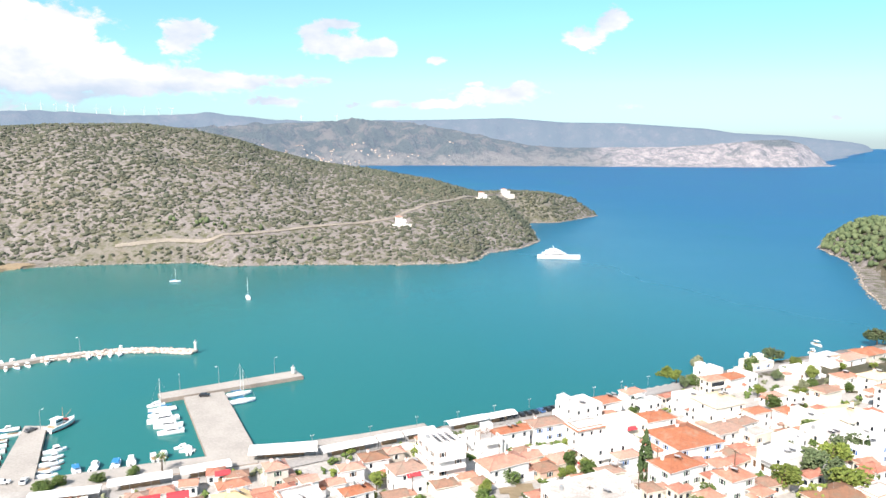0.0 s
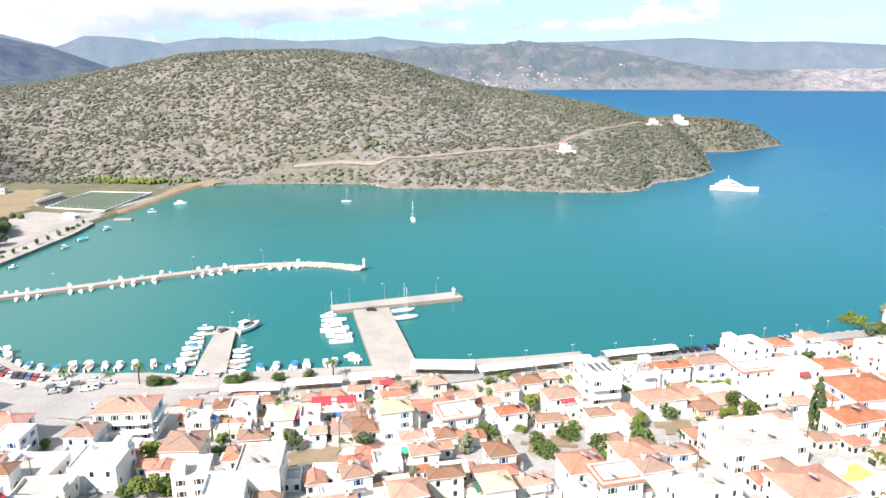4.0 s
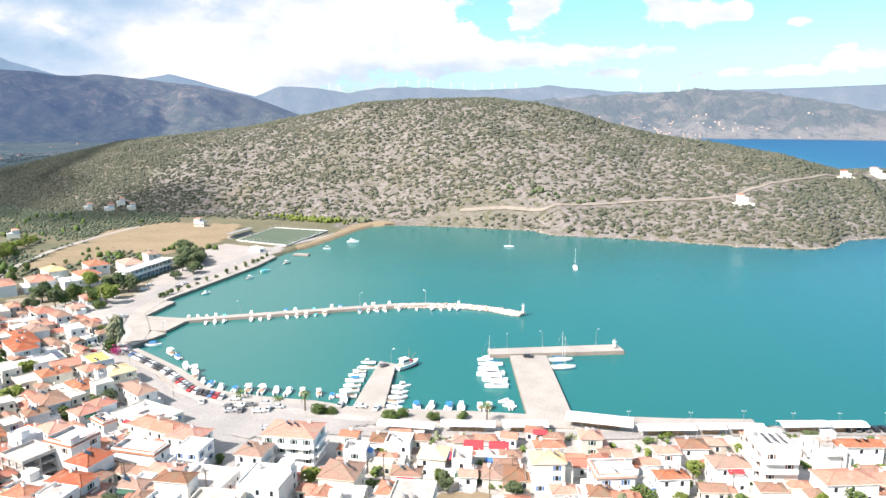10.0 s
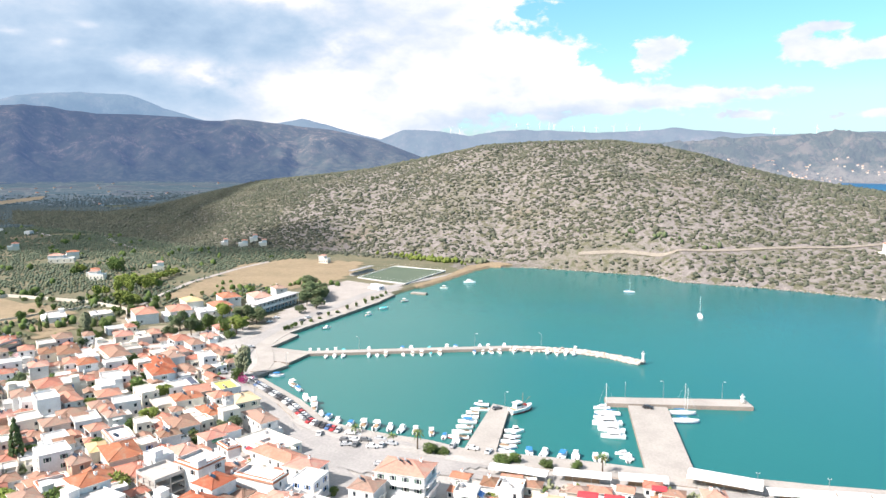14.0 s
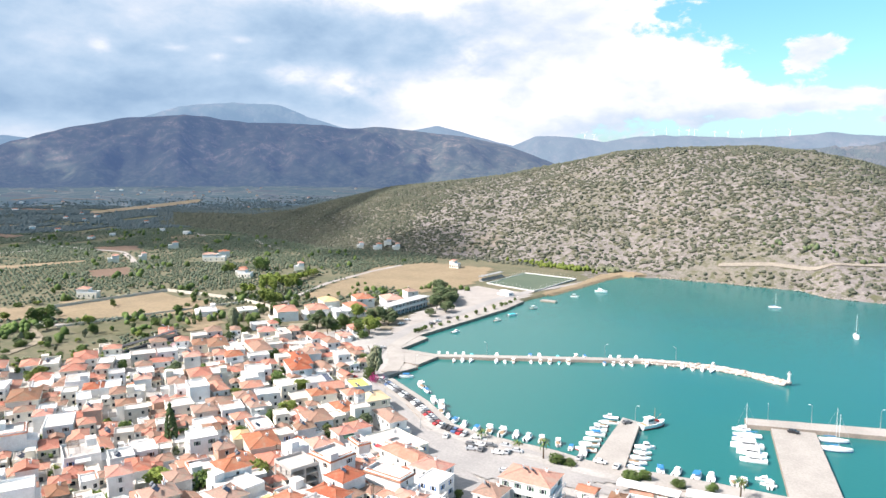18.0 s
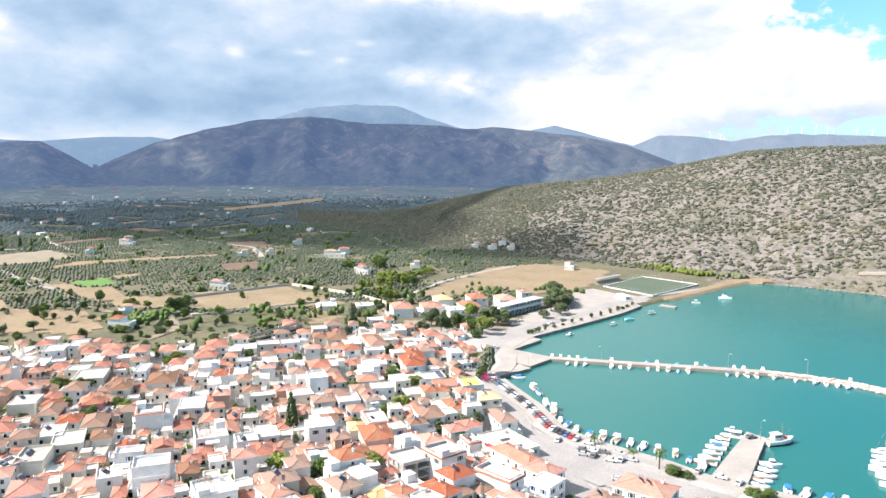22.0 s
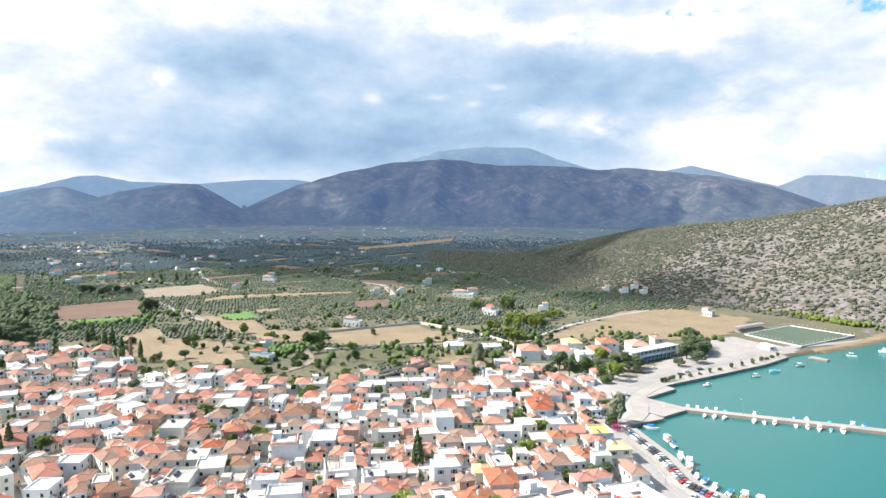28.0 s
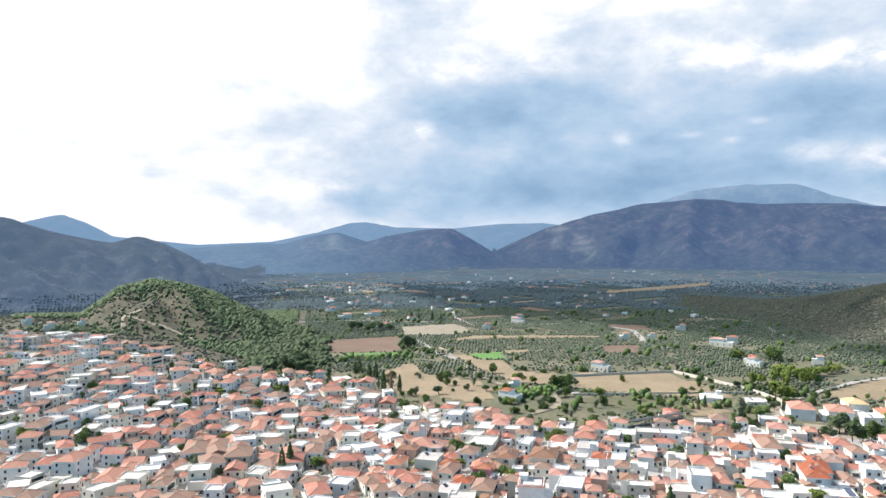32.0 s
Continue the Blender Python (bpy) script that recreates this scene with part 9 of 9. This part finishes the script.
for x, y, w, d, lab in ((-697, 359, 26, 9, "long white workshop with a low roof on the plain"), (-575, 315, 14, 9, "two-storey farmhouse with a tiled roof"), (-742, 267, 15, 9, "white farmhouse with a tiled roof on the plain"), (-739, 295, 11, 8, "small white farmhouse on the plain"),
                         (-812, 360, 16, 9, "white farmhouse beside olive groves"), (-960, 197, 22, 8, "long white barn on the plain"), (-861, 139, 13, 9, "farmhouse with a tiled roof among groves"), (-566, 369, 13, 8, "low red-roofed farmhouse among trees"),
                         (-759, -340, 13, 9, "white house with a tiled roof on the ridge"), (-712, -299, 13, 9, "white house with a tiled roof on the slope"), (-759, -288, 10, 8, "small tiled house on the ridge"), (-632, -292, 13, 9, "white house with a tiled roof on the slope"),
                         (-500, 100, 12, 9, "farmhouse with a tiled roof at the town's edge"), (-634, 518, 14, 10, "white house with a tiled roof below the rocky hill"), (-618, 532, 12, 9, "tiled house among trees below the hill"),
                         (-658, 512, 11, 9, "white house at the foot of the hill"), (-640, 538, 12, 9, "white house with a red roof below the hill"), (-1045, 4, 34, 14, "long white warehouse on the plain"), (-1015, -35, 26, 12, "low white warehouse on the plain"),
                         (-880, 12, 30, 10, "long pale shed behind dark pines"), (-1120, -60, 22, 12, "pale warehouse beside the plain's road"), (-1300, -70, 24, 12, "pale workshop on the plain"), (-1200, 30, 20, 10, "white shed among groves")):
    villa(x, y, w * 0.7, d * 0.8, math.atan2(y, x) + 1.6, lab, False)


def open_theatre():
    ob = thing("sports_stand", (-387, 155, height(-387, 155)), radians(112), "dark open-air seating stand beside a pink court", "stand")
    part("court", Build().box(-22, -16, -0.4, 22, -4, 0.25).mesh("court", [PINK_COURT]), ob)
    for s in range(5):
        part("bench", Build().box(-24, -4 + s * 1.3, 0, 24, -2.7 + s * 1.3, 0.6 + s * 0.55).mesh("bench", [SEAT if s % 2 else QUAY]), ob)
    for s in range(9):
        part("post", Build().tube((-24 + s * 6, 3.2, 0), (-24 + s * 6, 3.2, 5.0), 0.1, 0.1, 5).mesh("post", [STEEL]), ob)
    part("roof", Build().box(-24.5, 0.5, 5.0, 24.5, 4.0, 5.2).mesh("roof", [SEAT]), ob)


open_theatre()


def wind_turbines():
    tower = Build().tube((0, 0, 0), (0, 0, 34), 1.5, 0.9, 6).mesh("tower", [WHITE])
    blade = Build().face_set([(-0.2, 0, 0), (0.2, 0, 0), (1.1, 0, 5), (0.2, 0, 19), (0, 0, 19), (-0.4, 0, 5), (0, 0.5, 4)], [(0, 1, 2, 6, 5), (5, 6, 4), (6, 2, 3, 4), (5, 4, 3, 2, 1, 0)]).mesh("blade", [WHITE])
    hub = Build().tube((0, -1.8, 34), (0, 1.8, 34), 1.1, 1.1, 6).mesh("nacelle", [WHITE])
    rnd = random.Random(8)
    for az in (29.5, 28.6, 27.7, 26.6, 25.2, 24.3, 23.4, 22.1, 21.1, 20.2, 34.6, 33.9, 27.0, 10.9, 8.2):
        x, y = -math.sin(radians(az)) * 4760, math.cos(radians(az)) * 4760
        ob = thing("wind_turbine", (x, y, float(land(np.array([x]), np.array([y]))[0]) - 2), radians(az), "tiny white wind turbine on the distant ridge", "wind turbine", "turbines on the ridge")
        part("tower", tower, ob)
        part("nacelle", hub, ob)
        a0 = rnd.uniform(0, 2)
        for k in range(3):
            b = part("blade", blade, ob, (0, -2, 34))
            b.rotation_euler = (0, a0 + k * 2.094, 0)


wind_turbines()


def quay_planting():
    rnd = random.Random(12)
    line = offset_line(SHORE_WEST[5:10], 4.5)
    for i in range(len(line) - 1):
        a, b = Vector(line[i]), Vector(line[i + 1])
        for k in range(4):
            p = a.lerp(b, (k + 0.5) / 4)
            tree("broad", p.x, p.y, rnd.uniform(2.6, 3.8), 1.0, rnd, 1.6)
    for x, y, h, w in ((-143, 194, 4.2, 1.6), (-139, 196, 3.6, 1.6), (-118, 202, 4.5, 1.5), (-114, 204, 4.0, 1.4), (-104, 207, 3.6, 1.4), (-95, 211, 3.4, 1.4), (-309, 275, 2.4, 1.4), (-306, 268, 2.2, 1.4), (-285, 222, 4, 1.3), (-292, 228, 4, 1.3), (-281, 216, 4, 1.2)):
        tree("broad", x, y, h, w, rnd)
    ob = thing("bougainvillea", (-258, 208, height(-258, 208)), 0, "magenta bougainvillea at the foot of the eucalyptus", "shrub")
    rs = np.random.RandomState(2)
    c = rs.normal(0, 1, (80, 3)) * (1.5, 1.2, 1.0) + (0, 0, 2.2)
    part("foliage", clump_mesh("foliage", c, rs.uniform(0.25, 0.5, (80, 3)), BLOOM, rs, "oct", 0.4), ob)


quay_planting()


def far_village():
    """White specks of houses on the shore across the gulf and on the mountain's foot"""
    rnd = random.Random(77)
    b = Build()
    for _ in range(150):
        if rnd.random() < 0.75:
            a, r = rnd.gauss(8, 5), 2965 + 190 * rnd.random() ** 2
        else:
            a, r = rnd.uniform(46, 80), rnd.uniform(1500, 2400)
        x, y = -math.sin(radians(a)) * r, math.cos(radians(a)) * r
        z = float(land(np.array([x]), np.array([y]))[0])
        if a < 30 and (z < 2 or a < -3) or (a < 30 and rnd.random() < 0.3 and a > 14):
            continue
        w, d, h = rnd.uniform(4, 8), rnd.uniform(4, 7), rnd.uniform(1.2, 2.6)
        b.box(x - w / 2, y - d / 2, z - 3, x + w / 2, y + d / 2, z + h, 0)
        b.box(x - w / 2 - .4, y - d / 2 - .4, z + h, x + w / 2 + .4, y + d / 2 + .4, z + h + 1.4, 1, taper=2.4)
    tagged(new("far_village", b.mesh("far_village", [WALL_TINTS["stone"], TILE])), "tiny pale houses on the far shore and foothills", "houses", kind="stuff")


far_village()
for x, y, w, d in LOTS:
    c, s = math.cos(town_turn(x, y)), math.sin(town_turn(x, y))
    drape("vacant_lot", [(x + c * u * w / 2 - s * v * d / 2, y + s * u * w / 2 + c * v * d / 2) for u, v in ((-1, -1), (1, -0.9), (0.95, 1), (-0.9, 0.95))], STRAW, "dry grassy vacant lot between houses", "lot", 2.5, 0.25)


def utility_poles():
    shaft = Build().tube((0, 0, -0.6), (0, 0, 8.2), 0.14, 0.10, 6).mesh("pole", [BARK])
    arm = Build().box(-0.9, -0.06, 7.6, 0.9, 0.06, 7.75).mesh("crossarm", [BARK])
    cap = Build().tube((0, 0, 0), (0, 0, 0.22), 0.06, 0.05, 5).mesh("insulator", [WHITE])
    rnd = random.Random(5)
    spots = [(64, 203), (53, 183), (24, 161), (38, 174), (84, 196), (-66, 164), (-64, 176), (-96, 160), (-8, 190), (18, 214), (-128, 126), (-150, 120), (-200, 120), (-236, 86), (-262, 130), (-300, 90), (-330, 60), (-352, 110), (-300, 20), (-350, -20)]
    for x, y in spots:
        ob = thing("utility_pole", (x, y, height(x, y)), rnd.uniform(0, 3), "thin dark wooden utility pole in a lane", "utility pole", "poles in the lanes")
        part("pole", shaft, ob)
        part("crossarm", arm, ob)
        for u in (-0.8, 0, 0.8):
            part("insulator", cap, ob, (u, 0, 7.75))


utility_poles()
